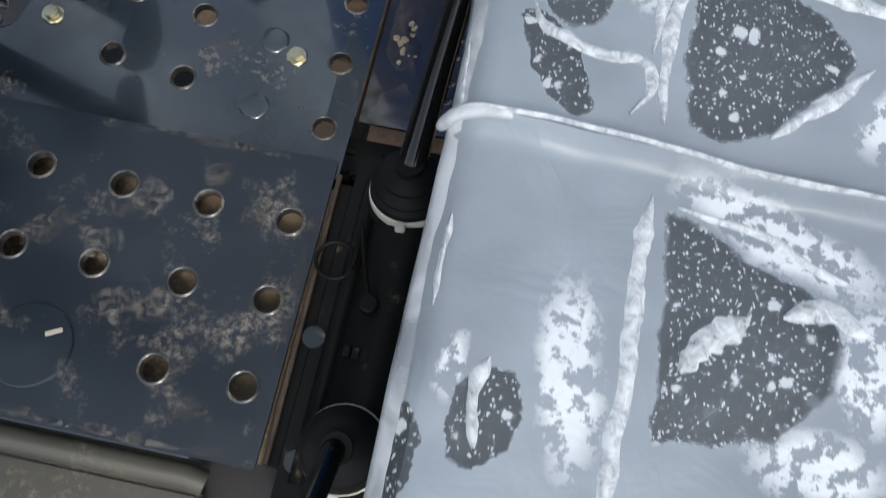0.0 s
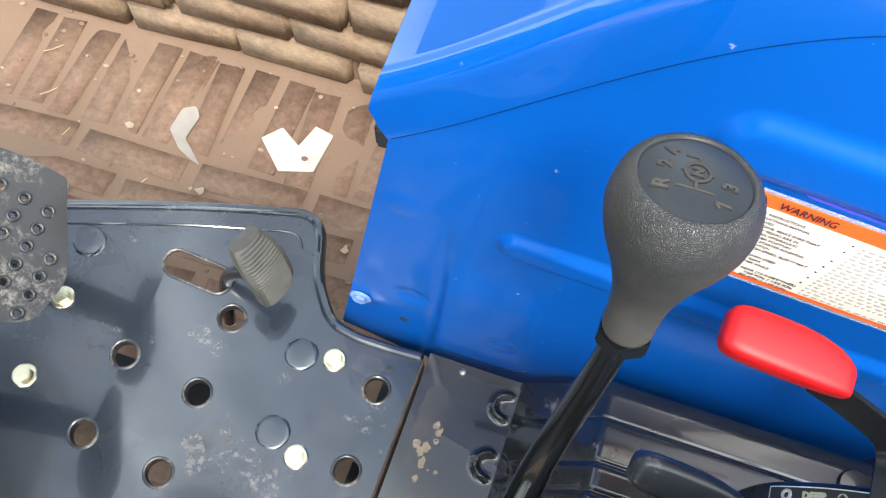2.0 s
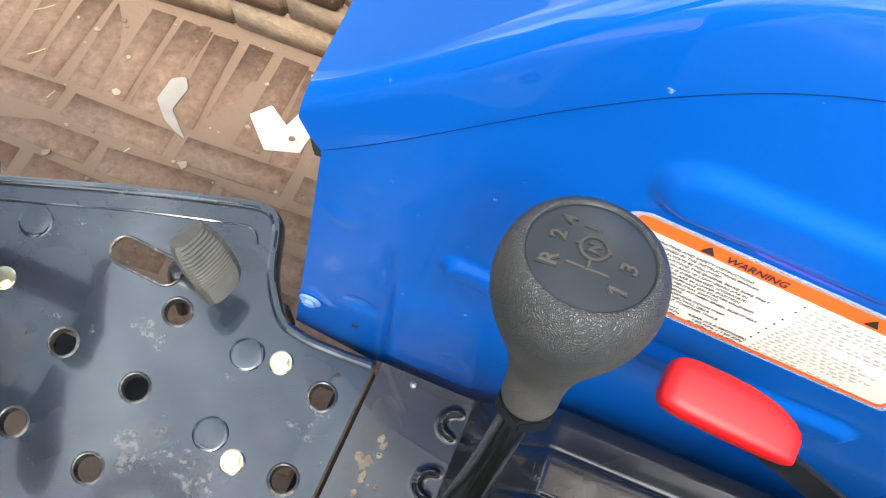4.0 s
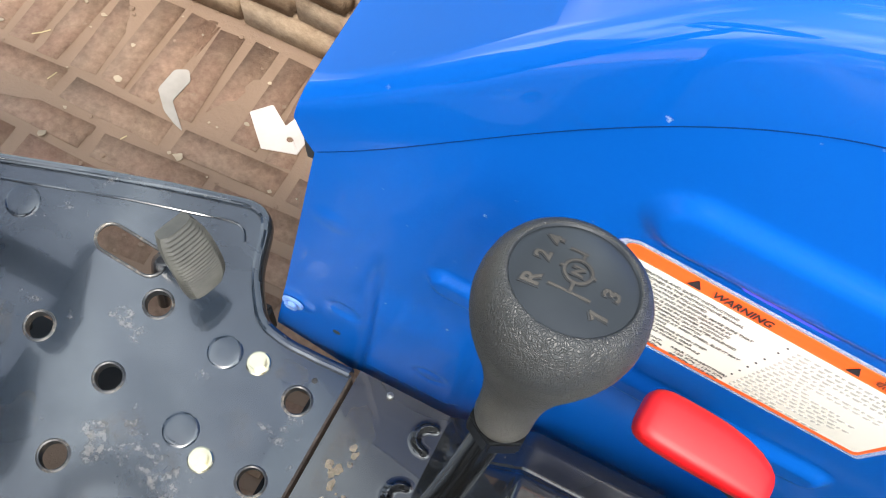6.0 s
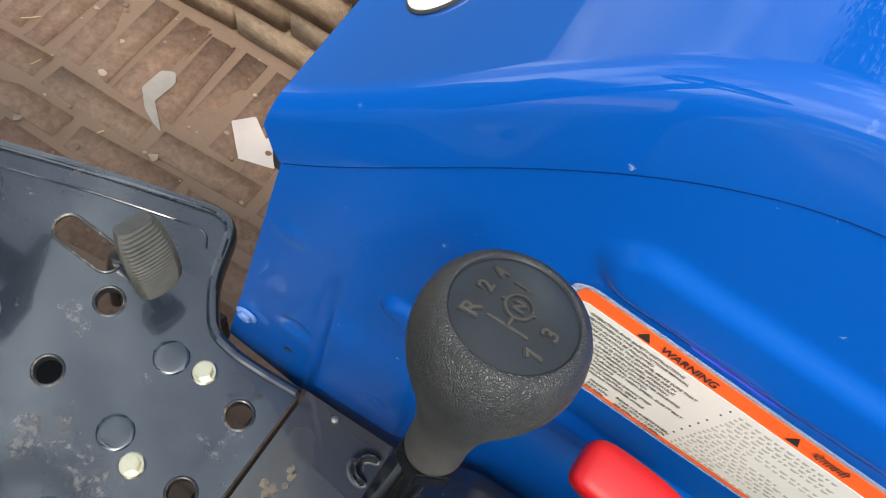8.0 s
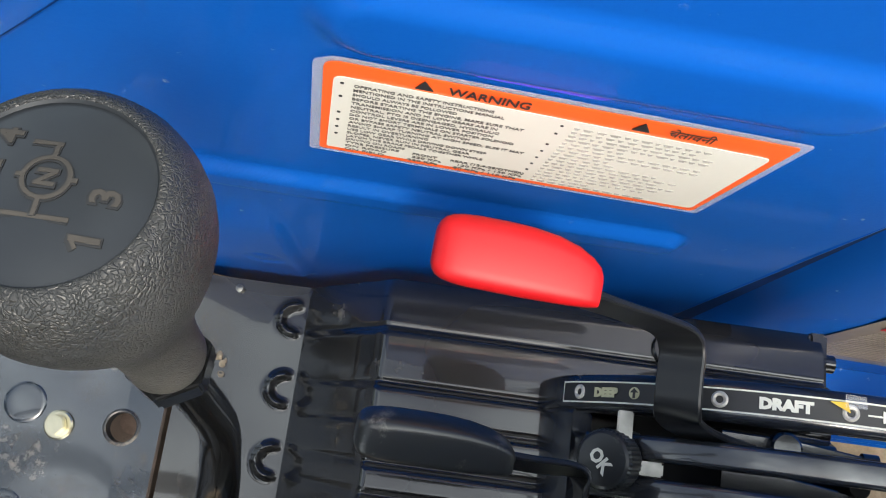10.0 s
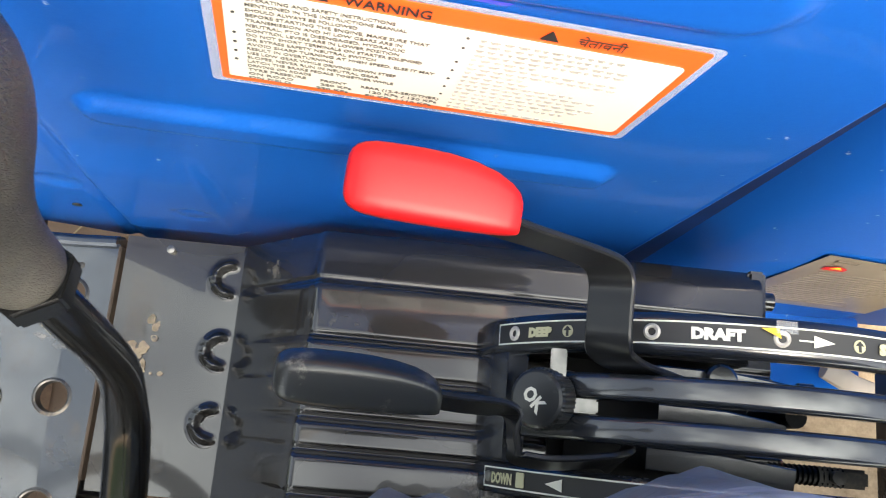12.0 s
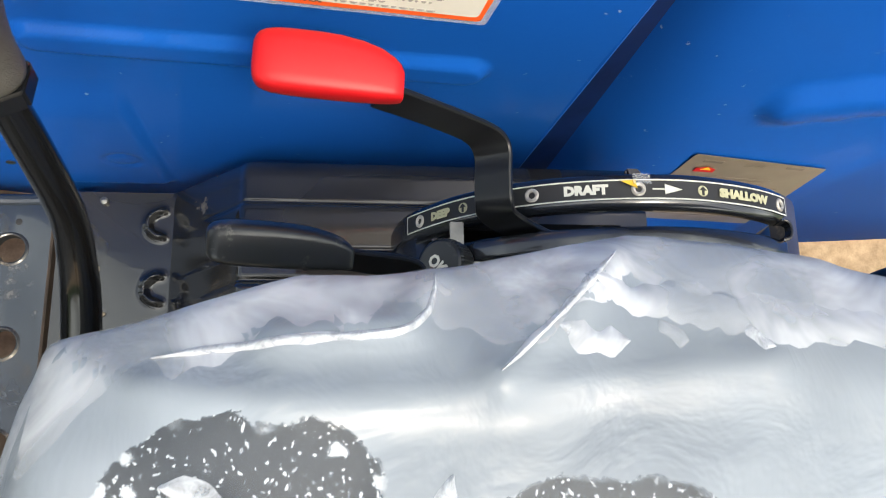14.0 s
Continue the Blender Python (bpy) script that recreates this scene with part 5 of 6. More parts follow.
for x in (0.1585, 0.2160, 0.2720, 0.3655):
    c, nn = arc_at(arc_s(x))
    part("rivet", turned([(0.0, 0.0), (0.0042, 0.0), (0.0040, 0.0010), (0.0031, 0.0017), (0.0021, 0.0014), (0.0017, 0.0003), (0.0, 0.0003)], 18, axis(c + Vector((0, 0.5083, 0)), nn)), M_rivet, quadrant, "dull hollow rivet")
part("peeled_film", join(wavy(on_arc(strip(-0.004, 0.006, 0.008, 0.014, 8), 0.5025, arc_s(0.272), 0.0035), 0.0015, 90)), M_clear, quadrant)
part("yellow_tab", on_arc(field([(-0.009, 0.010), (-0.001, 0.0105), (0.000, 0.0055)], 0.0004), 0.5025, arc_s(0.271), 0.0030), M_yellow, quadrant)
D0 = arc_s(0.150)
part("scale_label", on_arc(strip(0, 0.18, 0, 0.0105, 50), 0.4275, D0, 0.0006), M_ink, quadrant)
part("label_border", on_arc(join(strip(0, 0.18, 0, 0.0008, 50), strip(0, 0.18, 0.0097, 0.0105, 50), strip(0, 0.0007, 0, 0.0105, 2)), 0.4275, D0, 0.0010), M_white, quadrant)
part("word", on_arc(fitted(lettering("DOWN", 0.0075, 0.0001, 0.0003), 0.0165), 0.4300, D0 + 0.0085, 0.0014), M_gold, quadrant)
part("rivet", turned([(0.0, 0.0), (0.003, 0.0), (0.0028, 0.0012), (0.0, 0.002)], 14, axis(arc_at(D0 + 0.004)[0] + Vector((0, 0.4328, 0)), arc_at(D0 + 0.004)[1])), M_steel, quadrant)
part("arrow", on_arc(field([(0.048, 0.0052), (0.058, 0.0022), (0.058, 0.0082)], 0), 0.4275, D0, 0.0012), M_white, quadrant)
part("symbol", on_arc(field([(0.028, 0.0015), (0.034, 0.0015), (0.034, 0.009), (0.028, 0.009)], 0.001), 0.4275, D0, 0.0012), M_gold, quadrant)


def paddle(tip, root, up, length_w, thick):
    """A rounded flat grip, blunt at its tip and drawn in to its root."""
    tip, root = Vector(tip), Vector(root)
    d = (root - tip)
    u = Vector(up)
    u = (u - d * u.dot(d) / d.length_squared).normalized()
    s = d.normalized().cross(u)
    rings = []
    prof = [(-0.012, 0.28, 0.28), (-0.008, 0.52, 0.50), (0.006, 0.68, 0.68), (0.03, 0.81, 0.83), (0.07, 0.90, 0.92), (0.13, 0.96, 0.97), (0.22, 0.99, 1.0), (0.4, 1.0, 1.0), (0.55, 0.985, 1.0), (0.70, 0.93, 0.97), (0.83, 0.83, 0.92), (0.92, 0.70, 0.86), (0.97, 0.58, 0.78), (0.994, 0.46, 0.62), (1.0, 0.28, 0.4)]
    for t, w, h in prof:
        drop = -0.75 * length_w * (1 - w) if t > 0.3 else 0.0
        c = tip + d * t + u * drop
        ring_ = []
        for k in range(28):
            a = 2 * math.pi * k / 28
            ca, sa = math.cos(a), math.sin(a)
            e = 0.46
            ring_.append(c + u * (length_w * w * math.copysign(abs(sa) ** e, sa)) + s * (thick * h * math.copysign(abs(ca) ** e, ca)))
        rings.append(ring_)
    return loft(rings)


red_lever = part("draft_lever", ribbon(smooth_line([(0.130, 0.537, 0.855), (0.144, 0.536, 0.847), (0.166, 0.536, 0.830), (0.185, 0.5345, 0.815), (0.1915, 0.528, 0.808), (0.1918, 0.515, 0.806), (0.1922, 0.501, 0.804), (0.1950, 0.495, 0.799), (0.205, 0.4915, 0.790), (0.222, 0.4900, 0.772), (0.240, 0.489, 0.752)], 6),
                                      (0.72, 0.0, 0.69), 0.0118, 0.0032), M_lever, tractor, "black bent strip lever with a red grip")
part("grip", paddle((0.0700, 0.5465, 0.8705), (0.1395, 0.5435, 0.8645), (0.0, 0.98, 0.18), 0.0148, 0.0100), M_red, red_lever, "bright red plastic paddle grip")
black_lever = part("position_lever", ribbon(smooth_line([(0.100, 0.467, 0.816), (0.125, 0.466, 0.806), (0.146, 0.4655, 0.795), (0.152, 0.461, 0.791), (0.154, 0.450, 0.789), (0.157, 0.4445, 0.788), (0.175, 0.4435, 0.786), (0.205, 0.4475, 0.775), (0.215, 0.4485, 0.74)], 6), (0.0, 0.25, 1.0), 0.010, 0.0032), M_lever, tractor, "black bent strip lever with a black grip")
part("grip", paddle((0.0470, 0.4703, 0.8295), (0.1170, 0.4702, 0.8155), (0.0, 0.88, 0.47), 0.0108, 0.0095), M_bgrip, black_lever, "glossy black plastic paddle grip")

# lever stop: knurled knob with bracket
stop_dir = Vector((-0.62, -0.06, 0.78)).normalized()
stop_at = Vector((0.1745, 0.4738, 0.763))
stop_m = axis(stop_at, stop_dir)
rings = []
for r, h in ((0.011, 0.0), (0.0145, 0.0005), (0.0148, 0.002), (0.0148, 0.0125), (0.0142, 0.0145), (0.0128, 0.0152), (0.0, 0.0156)):
    rings.append([Vector(((r + (0.0006 if k % 2 and 0.001 < h < 0.013 else 0)) * math.cos(2 * math.pi * k / 84), (r + (0.0006 if k % 2 and 0.001 < h < 0.013 else 0)) * math.sin(2 * math.pi * k / 84), h)) for k in range(84)])
stop_knob = part("stop_knob", moved(loft(rings), stop_m), M_bgrip, quadrant, "black knurled stop knob marked OK", angle=20)
part("lock_knob", moved(loft([[q.copy() for q in r_] for r_ in rings]), axis(stop_at - stop_dir * 0.019, stop_dir)), M_bgrip, quadrant, "black knurled lock knob", angle=20)
ok = moved(fitted(lettering("OK", 0.0100, 0.0001, 0.0004), 0.0135), Matrix.Translation((-0.0065, -0.004, 0.0160)))
turn_ok = Matrix.Rotation(radians(-48), 4, "Z")
bx = (stop_dir.cross(Vector((0, 1, 0)))).normalized() * -1
by = stop_dir.cross(bx)
flat = Matrix.Translation(stop_at) @ Matrix((bx, by, stop_dir)).transposed().to_4x4()
if (flat.to_3x3() @ Vector((0, 1, 0))).y < 0:
    flat = flat @ Matrix.Rotation(math.pi, 4, "Z")
part("knob_word", moved(ok, flat @ turn_ok), M_white, quadrant)
part("stop_bracket", box(0.172, 0.1800, 0.476, 0.4985, 0.7705, 0.7725, 0.0006), M_steel, quadrant, "bright steel stop bracket")
part("stop_tab", box(0.182, 0.1965, 0.4680, 0.4750, 0.7700, 0.7735, 0.001), M_steel, quadrant, "bright steel tab")

# ---- gear lever ----
shaft = smooth_line([(-0.033, 0.281, 0.690), (-0.030, 0.297, 0.712), (-0.0225, 0.342, 0.754), (-0.0130, 0.393, 0.801), (-0.0050, 0.434, 0.840), (-0.0015, 0.451, 0.862), (0.0030, 0.4640, 0.895), (0.0070, 0.4730, 0.951), (0.0085, 0.4778, 0.9833)], 6)
gear_lever = part("gear_lever", tube(shaft, [0.0124 - 0.0036 * k / 24 for k in range(24)] + [0.0088 - 0.0030 * k / (len(shaft) - 25) for k in range(len(shaft) - 24)], 20), M_rod, tractor, "glossy black bent gear lever rod")
k0, kd = Vector((0.0093, 0.4776, 0.9833)), Vector((0.004, 0.230, 1.0)).normalized()
km = axis(k0, kd)
nut = bmesh.new()
bmesh.ops.create_cone(nut, cap_ends=True, segments=6, radius1=0.0114, radius2=0.0114, depth=0.0078, matrix=Matrix.Translation((0, 0, 0.0002)))
bmesh.ops.bevel(nut, geom=nut.edges[:], offset=0.0008, segments=2, affect="EDGES")
part("lock_nut", moved(nut, km), M_rod, gear_lever, "black hexagon lock nut")
prof = [(0.0080, 0.0043), (0.0096, 0.0048), (0.0101, 0.0066), (0.0100, 0.012), (0.0102, 0.018), (0.0109, 0.025), (0.0121, 0.0315), (0.0138, 0.0375), (0.0156, 0.0435), (0.0179, 0.0495), (0.0203, 0.0555), (0.0224, 0.0615), (0.0238, 0.0670), (0.0244, 0.0720), (0.0241, 0.0768), (0.0231, 0.0812), (0.0215, 0.0845), (0.0197, 0.0864), (0.0185, 0.0869), (0.0180, 0.0869), (0.0177, 0.0866)]
face = [(0.0177, 0.0866), (0.0173, 0.0860), (0.0169, 0.0861), (0.0135, 0.0870), (0.0072, 0.0877), (0.0, 0.0879)]
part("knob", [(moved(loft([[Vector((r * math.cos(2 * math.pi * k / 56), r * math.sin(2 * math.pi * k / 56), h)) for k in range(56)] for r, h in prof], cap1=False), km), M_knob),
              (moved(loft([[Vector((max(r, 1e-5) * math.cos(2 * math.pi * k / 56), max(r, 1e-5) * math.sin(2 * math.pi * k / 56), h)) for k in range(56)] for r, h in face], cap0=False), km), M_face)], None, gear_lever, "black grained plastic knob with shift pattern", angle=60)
# shift pattern: letters upright towards the tractor's front
kz = kd
kup = (Vector((-1, 0, 0)) - kz * Vector((-1, 0, 0)).dot(kz)).normalized()
kright = kup.cross(kz)
kface = Matrix.Translation(k0) @ Matrix((kright, kup, kz)).transposed().to_4x4()


def mark(bm, x, y):
    x, y = x * 0.9, y * 0.9
    for v in bm.verts:
        v.co.x, v.co.y = v.co.x * 0.9, v.co.y * 0.9
        r2 = (v.co.x + x) ** 2 + (v.co.y + y) ** 2
        v.co.z += 0.0880 - 5.2 * r2
    return moved(bm, kface @ Matrix.Translation((x, y, 0)))


def glyph(c, size, bold):
    bm = lettering(c, size, 0.00012, bold)
    xs_, ys_ = [v.co.x for v in bm.verts], [v.co.y for v in bm.verts]
    if c == "1":  # with its flag
        bm = join(bm, stroke((max(xs_) + min(xs_)) / 2, max(ys_) - 0.0003, min(xs_) - 0.0013, max(ys_) - 0.0016, 0.0006 + bold))
    return moved(bm, Matrix.Translation((-(max(xs_) + min(xs_)) / 2, -(max(ys_) + min(ys_)) / 2, 0)))


def stroke(x0, y0, x1, y1, w=0.0007):
    a = math.atan2(y1 - y0, x1 - x0)
    dx, dy = -math.sin(a) * w / 2, math.cos(a) * w / 2
    return sheet([(x0 - dx, y0 - dy), (x1 - dx, y1 - dy), (x1 + dx, y1 + dy), (x0 + dx, y0 + dy)], [], 0.0001, 0.0002)


# wider dark copy under each mark paints the shade of an engraved edge
for c, x, y, size in (("R", -0.0070, 0.0113, 0.0076), ("2", 0.0020, 0.0112, 0.0068), ("4", 0.0092, 0.0096, 0.0066), ("1", -0.0096, -0.0100, 0.0076), ("3", -0.0010, -0.0112, 0.0074), ("N", 0.0012, 0.0, 0.0050)):
    part("shift_mark", mark(glyph(c, size, 0.00055), x, y), M_groove_shade, gear_lever)
    part("shift_mark", mark(moved(glyph(c, size, 0.00016), Matrix.Translation((0.0001, -0.0001, 0.00012))), x, y), M_mark, gear_lever)


def gate(w):
    """The shift gate: a ring with two brackets."""
    r0, r1 = 0.0042 - w / 2, 0.0042 + w / 2
    return join(sheet(circle(0, 0, r1, 28), [circle(0, 0, r0, 28)], 0.0001, 0.0002), stroke(0.0042, 0, 0.0072, 0, w), stroke(0.0072, 0.0048, 0.0072, -0.0008, w), stroke(0, 0.0040, 0, 0.0056, w), stroke(0, -0.0040, 0, -0.0056, w), stroke(-0.0042, 0, -0.0078, 0, w), stroke(-0.0078, 0.0066, -0.0078, -0.0064, w))


part("shift_pattern", mark(gate(0.0015), 0.0012, 0), M_groove_shade, gear_lever)
part("shift_pattern", mark(moved(gate(0.0008), Matrix.Translation((0.0001, -0.0001, 0.00012))), 0.0012, 0), M_mark, gear_lever)

# ---- pedals ----
acc_rings = []
pc, pu, pv = Vector((-0.239, 0.5640, 0.678)), Vector((-0.2, 0.10, 0.97)).normalized(), Vector((0.30, 0.95, 0.0)).normalized()
pn = pv.cross(pu).normalized()
for i in range(73):
    t = i / 72
    half = 0.0190 * (1 - 0.30 * abs(2 * t - 1) ** 4)
    c = pc + pu * (t - 0.5) * 0.080 - pn * 0.010 * (2 * t - 1) ** 2
    rib = 0.0012 if i % 3 == 1 and 1 < i < 71 else 0.0
    tread = [(1 - k / 8, 0.0062 + rib * (1 if 1 < k < 15 else 0) - 0.0035 * abs(1 - k / 8) ** 3) for k in range(17)]
    acc_rings.append([c + pv * (half * a) + pn * b for a, b in [(-1, -0.004), (-0.9, -0.006), (0.9, -0.006), (1, -0.004)] + tread])
accelerator = part("accelerator_pedal", loft(acc_rings), M_rubber, tractor, "worn ribbed rubber accelerator pad", angle=25)
part("pedal_arm", tube(smooth_line([(-0.250, 0.564, 0.655), (-0.270, 0.569, 0.645), (-0.292, 0.5685, 0.622), (-0.306, 0.567, 0.570), (-0.32, 0.566, 0.50)]), 0.0062, 12), M_gloss, accelerator)


def brake_pedal(dy):
    o = Vector((-0.379, 0.505 + dy, 0.760))
    u, v = Vector((-0.732, 0.0, 0.681)), Vector((0.0, 1.0, 0.0))
    m = Matrix.Translation(o) @ Matrix((v, u, v.cross(u) * -1 if v.cross(u).z < 0 else v.cross(u))).transposed().to_4x4()
    outline_ = rounded([(-0.062, -0.010), (-0.050, -0.0300), (-0.014, -0.0356), (0.0515, 0.0010), (0.050, 0.030), (0.042, 0.062), (-0.045, 0.062), (-0.062, 0.040)], [0.010, 0.010, 0.010, 0.004, 0.01, 0.012, 0.012, 0.01])
    spots = [(-0.050 + 0.0145 * i, -0.0178 + 0.0178 * j) for j in range(5) for i in range(7)]
    spots = [q for q in spots if q[0] < (0.0 if q[1] < -0.01 else 0.03) and q[1] < 0.055]
    bm = sheet(outline_, [circle(x, y, 0.0026, 12) for x, y in spots], 0.0, 0.004)
    pad = part("brake_pedal", moved(bm, m), M_pedal, tractor, "scuffed black perforated brake pedal", angle=40)
    for x, y in spots:
        part("stud_rim", moved(turned_open([(0.0050, 0.0), (0.0047, 0.0020), (0.0037, 0.0027), (0.0027, 0.0020), (0.0025, -0.004)], x, y, 14), m), M_worn, pad)
    w = m.to_3x3() @ Vector((0, 0, 1))
    part("pedal_arm", ribbon(smooth_line([o + u * 0.04 - w * 0.008, o + Vector((-0.07, 0, -0.02)), o + Vector((-0.10, 0, -0.10)), o + Vector((-0.10, 0, -0.25))]), (0, 1, 0), 0.016, 0.010), M_gloss, pad)
    return pad


brake_pedal(0)
brake_pedal(-0.120)

# steering wheel rim ahead of the seat
sc = Vector((-0.272, 0.1815, 1.210))
sm = axis(sc, (0.2443, 0, 0.9697))
wheel = part("steering_wheel", moved(tube([(0.1953 * math.cos(a), 0.1953 * math.sin(a), 0) for a in [2 * math.pi * k / 64 for k in range(65)]], 0.0155, 14), sm), M_bgrip, tractor, "dark plastic steering wheel")
for k in range(3):
    a = radians(90 + 120 * k)
    part("spoke", moved(ribbon([(0.03 * math.cos(a), 0.03 * math.sin(a), -0.02), (0.12 * math.cos(a), 0.12 * math.sin(a), -0.012), (0.2 * math.cos(a), 0.2 * math.sin(a), 0)], (-math.sin(a), math.cos(a), 0), 0.011, 0.005), sm), M_bgrip, wheel)
part("hub", moved(turned([(0, -0.06), (0.03, -0.06), (0.038, -0.03), (0.038, -0.012), (0.03, 0.0), (0, 0.002)], 28), sm), M_bgrip, wheel)
part("column", moved(tube([(0, 0, -0.05), (0, 0, -0.45)], 0.045), sm), M_cast, wheel)
# unseen dashboard and bonnet, added so that the plates mirror something dark
loft_rings = [[Vector((x, y, z)) for x, z in ((-0.62, 0.70), (-0.56, 0.98), (-0.60, 1.12), (-0.72, 1.16), (-0.72, 0.70))] for y in (-0.02, 0.06, 0.30, 0.38)]
part("dashboard", loft(loft_rings), M_bgrip, tractor, "unseen dark dashboard added behind the steering wheel to darken reflections")
part("bonnet", loft([[Vector((x, 0.18 + a * w, z)) for a, z in ((-1, 0.66), (-1, 0.98), (-0.8, 1.10), (0, 1.14), (0.8, 1.10), (1, 0.98), (1, 0.66))] for x, w in ((-0.725, 0.20), (-1.2, 0.21), (-1.9, 0.20))]), M_blue, tractor, "unseen blue engine bonnet added to darken reflections")

# dark rear linkage and tyre, seen past the quadrant
part("lift_arm", tube(smooth_line([(0.470, 0.392, 0.575), (0.503, 0.432, 0.580), (0.530, 0.462, 0.580), (0.562, 0.488, 0.578), (0.64, 0.505, 0.56), (0.85, 0.51, 0.50)]), 0.0260, 18), M_cast, tractor, "black hydraulic lift arm")
lift_rod = part("lift_rod", tube([(0.500, 0.402, 0.584), (0.530, 0.432, 0.584), (0.580, 0.480, 0.580)], 0.0095, 14), M_scrap, tractor, "grey cast lift rod with raised marks")
for k in range(4):
    part("cast_mark", tube([(0.5235 + 0.0052 * k + 0.0015 * math.cos(a), 0.4245 + 0.0052 * k + 0.0022 * math.sin(a), 0.5935) for a in [radians(40 * j) for j in range(10)]], 0.0005, 6), M_cast, lift_rod)
rear_wheel = part("rear_wheel", turned([(0.24, -0.15), (0.40, -0.16), (0.475, -0.14), (0.505, -0.10), (0.505, 0.10), (0.475, 0.14), (0.40, 0.16), (0.24, 0.15)], 56, axis((0.80, 0.86, 0.505), (0, 1, 0))), M_tyre, tractor, "black rear tyre under the fender")

# ---- seat under its plastic ----
SEAT = (0.225, 0.190)
LEFT, RIGHT, NEAR = 0.008, 0.456, -0.05


def edge_y(x):
    """How far the film reaches out over the seat's right edge."""
    return float(np.interp(x, [0.008, 0.02, 0.048, 0.075, 0.098, 0.12, 0.145, 0.18, 0.213, 0.25, 0.275, 0.30, 0.46], [0.400, 0.4045, 0.4120, 0.4205, 0.4275, 0.4270, 0.4295, 0.4365, 0.4430, 0.4405, 0.4365, 0.430, 0.405]))


def left_x(y):
    """The film's front edge: cut back towards its outer corner."""
    return float(np.interp(y, [-0.05, 0.10, 0.20, 0.258, 0.317, 0.358, 0.385, 0.404], [0.015, 0.013, 0.014, 0.0125, 0.008, 0.008, 0.0125, 0.0195]))


def seat_ring(s, grow=0.0, k=240):
    """Points round the seat's outline, shrunk towards its middle by s."""
    n4 = k // 4
    pts = [(RIGHT, NEAR + (edge_y(RIGHT) - NEAR) * i / n4) for i in range(n4)]
    pts += [(x, edge_y(x)) for x in [RIGHT + (0.0195 - RIGHT) * (i / n4) ** 0.8 for i in range(n4)]]
    pts += [(left_x(y), y) for y in [0.4042 + (NEAR - 0.4042) * (i / n4) ** 1.3 for i in range(n4)]]
    pts += [(LEFT + (RIGHT - LEFT) * i / n4, NEAR) for i in range(n4)]
    cx, cy = SEAT
    out = []
    for x, y in pts:
        q = math.hypot(x - cx, y - cy)
        out.append((cx + (x - cx) * (s + grow / q), cy + (y - cy) * (s + grow / q)))
    return out


def ridge(x, y, pts, w):
    """A rounded fold along a line of points in plan."""
    d = min(cap_dist(x, y, *a, *b) for a, b in zip(pts, pts[1:]))
    return math.exp(-(d / w) ** 2)


RIDGE_A = [(0.0, 0.199), (0.05, 0.198), (0.10, 0.196), (0.15, 0.191), (0.26, 0.188)]
RIDGE_B = [(0.069, 0.345), (0.093, 0.337), (0.12, 0.322), (0.15, 0.312), (0.24, 0.300)]
RIDGE_C = [(0.092, 0.404), (0.132, 0.408), (0.142, 0.426)]
RIDGE_D = [(0.160, 0.392), (0.205, 0.434)]
RIDGE_E = [(0.02, 0.402), (0.055, 0.388), (0.10, 0.383), (0.16, 0.386), (0.25, 0.395)]


def seat_top(x, y, film):
    z = 0.974
    dy, dx = max(0.0, 1 - (edge_y(x) - y) / 0.050), max(0.0, 1 - (x - LEFT) / 0.024)
    z -= 0.025 * dy ** 2 + 0.022 * dx ** 2.2
    if film:
        z += 0.010 * ridge(x, y, RIDGE_A, 0.0045) + 0.009 * ridge(x, y, RIDGE_B, 0.0075) * step(0.069 - x, 0.0, 0.01) * step(x, 0.17, 0.10)
        z += 0.006 * ridge(x, y, RIDGE_C, 0.006) + 0.006 * ridge(x, y, RIDGE_D, 0.006) + 0.004 * ridge(x, y, RIDGE_E, 0.006)
        z += 0.0030 * noise.noise(Vector((x * 14, y * 14, 1.3))) + 0.0016 * noise.noise(Vector((x * 42, y * 30, 5.1)))
        z += 0.0035 * dx * noise.noise(Vector((x * 20, y * 55, 8.1))) + 0.0030 * dy * noise.noise(Vector((x * 55, y * 25, 9.1)))
    return z


cush = []
for t in [0.02] + [0.06 * k for k in range(1, 16)] + [0.94, 0.97]:
    cush.append([Vector((x, y, seat_top(x, y, False) - 0.010)) for x, y in seat_ring(t, -0.006)])
for g, z in ((-0.012, 0.915), (-0.014, 0.89), (-0.02, 0.87)):
    cush.append([Vector((x, y, z)) for x, y in seat_ring(1.0, g)])
seat = part("seat", loft(cush), M_vinyl, tractor, "dark vinyl tractor seat cushion", angle=70)
part("seat_base", box(0.10, 0.36, 0.05, 0.33, 0.60, 0.88, 0.02), M_dark, tractor)

film = []
for t in [0.01] + [0.02 * k for k in range(1, 46)] + [0.915, 0.93, 0.945, 0.96, 0.972, 0.984, 0.993, 1.0]:
    film.append([Vector((x, y, seat_top(x, y, True))) for x, y in seat_ring(t, 0.0, 360)])
for k in range(1, 15):
    ring_ = []
    for i, (x, y) in enumerate(seat_ring(1.0, 0.0, 360)):
        fall = k / 14
        pl = noise.noise(Vector((x * 22, y * 22, 0.4))) * 0.012 * fall + noise.noise(Vector((x * 70, y * 70, k * 0.10))) * 0.005 * fall - 0.003 * fall
        dx, dy = x - SEAT[0], y - SEAT[1]
        q = math.hypot(dx, dy)
        ring_.append(Vector((x + dx / q * pl, y + dy / q * pl, seat_top(x, y, True) - 0.003 - 0.12 * fall)))
    film.append(ring_)
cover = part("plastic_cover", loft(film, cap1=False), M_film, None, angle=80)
tagged(cover, "wrinkled clear plastic sheet draped over the seat", "plastic cover")


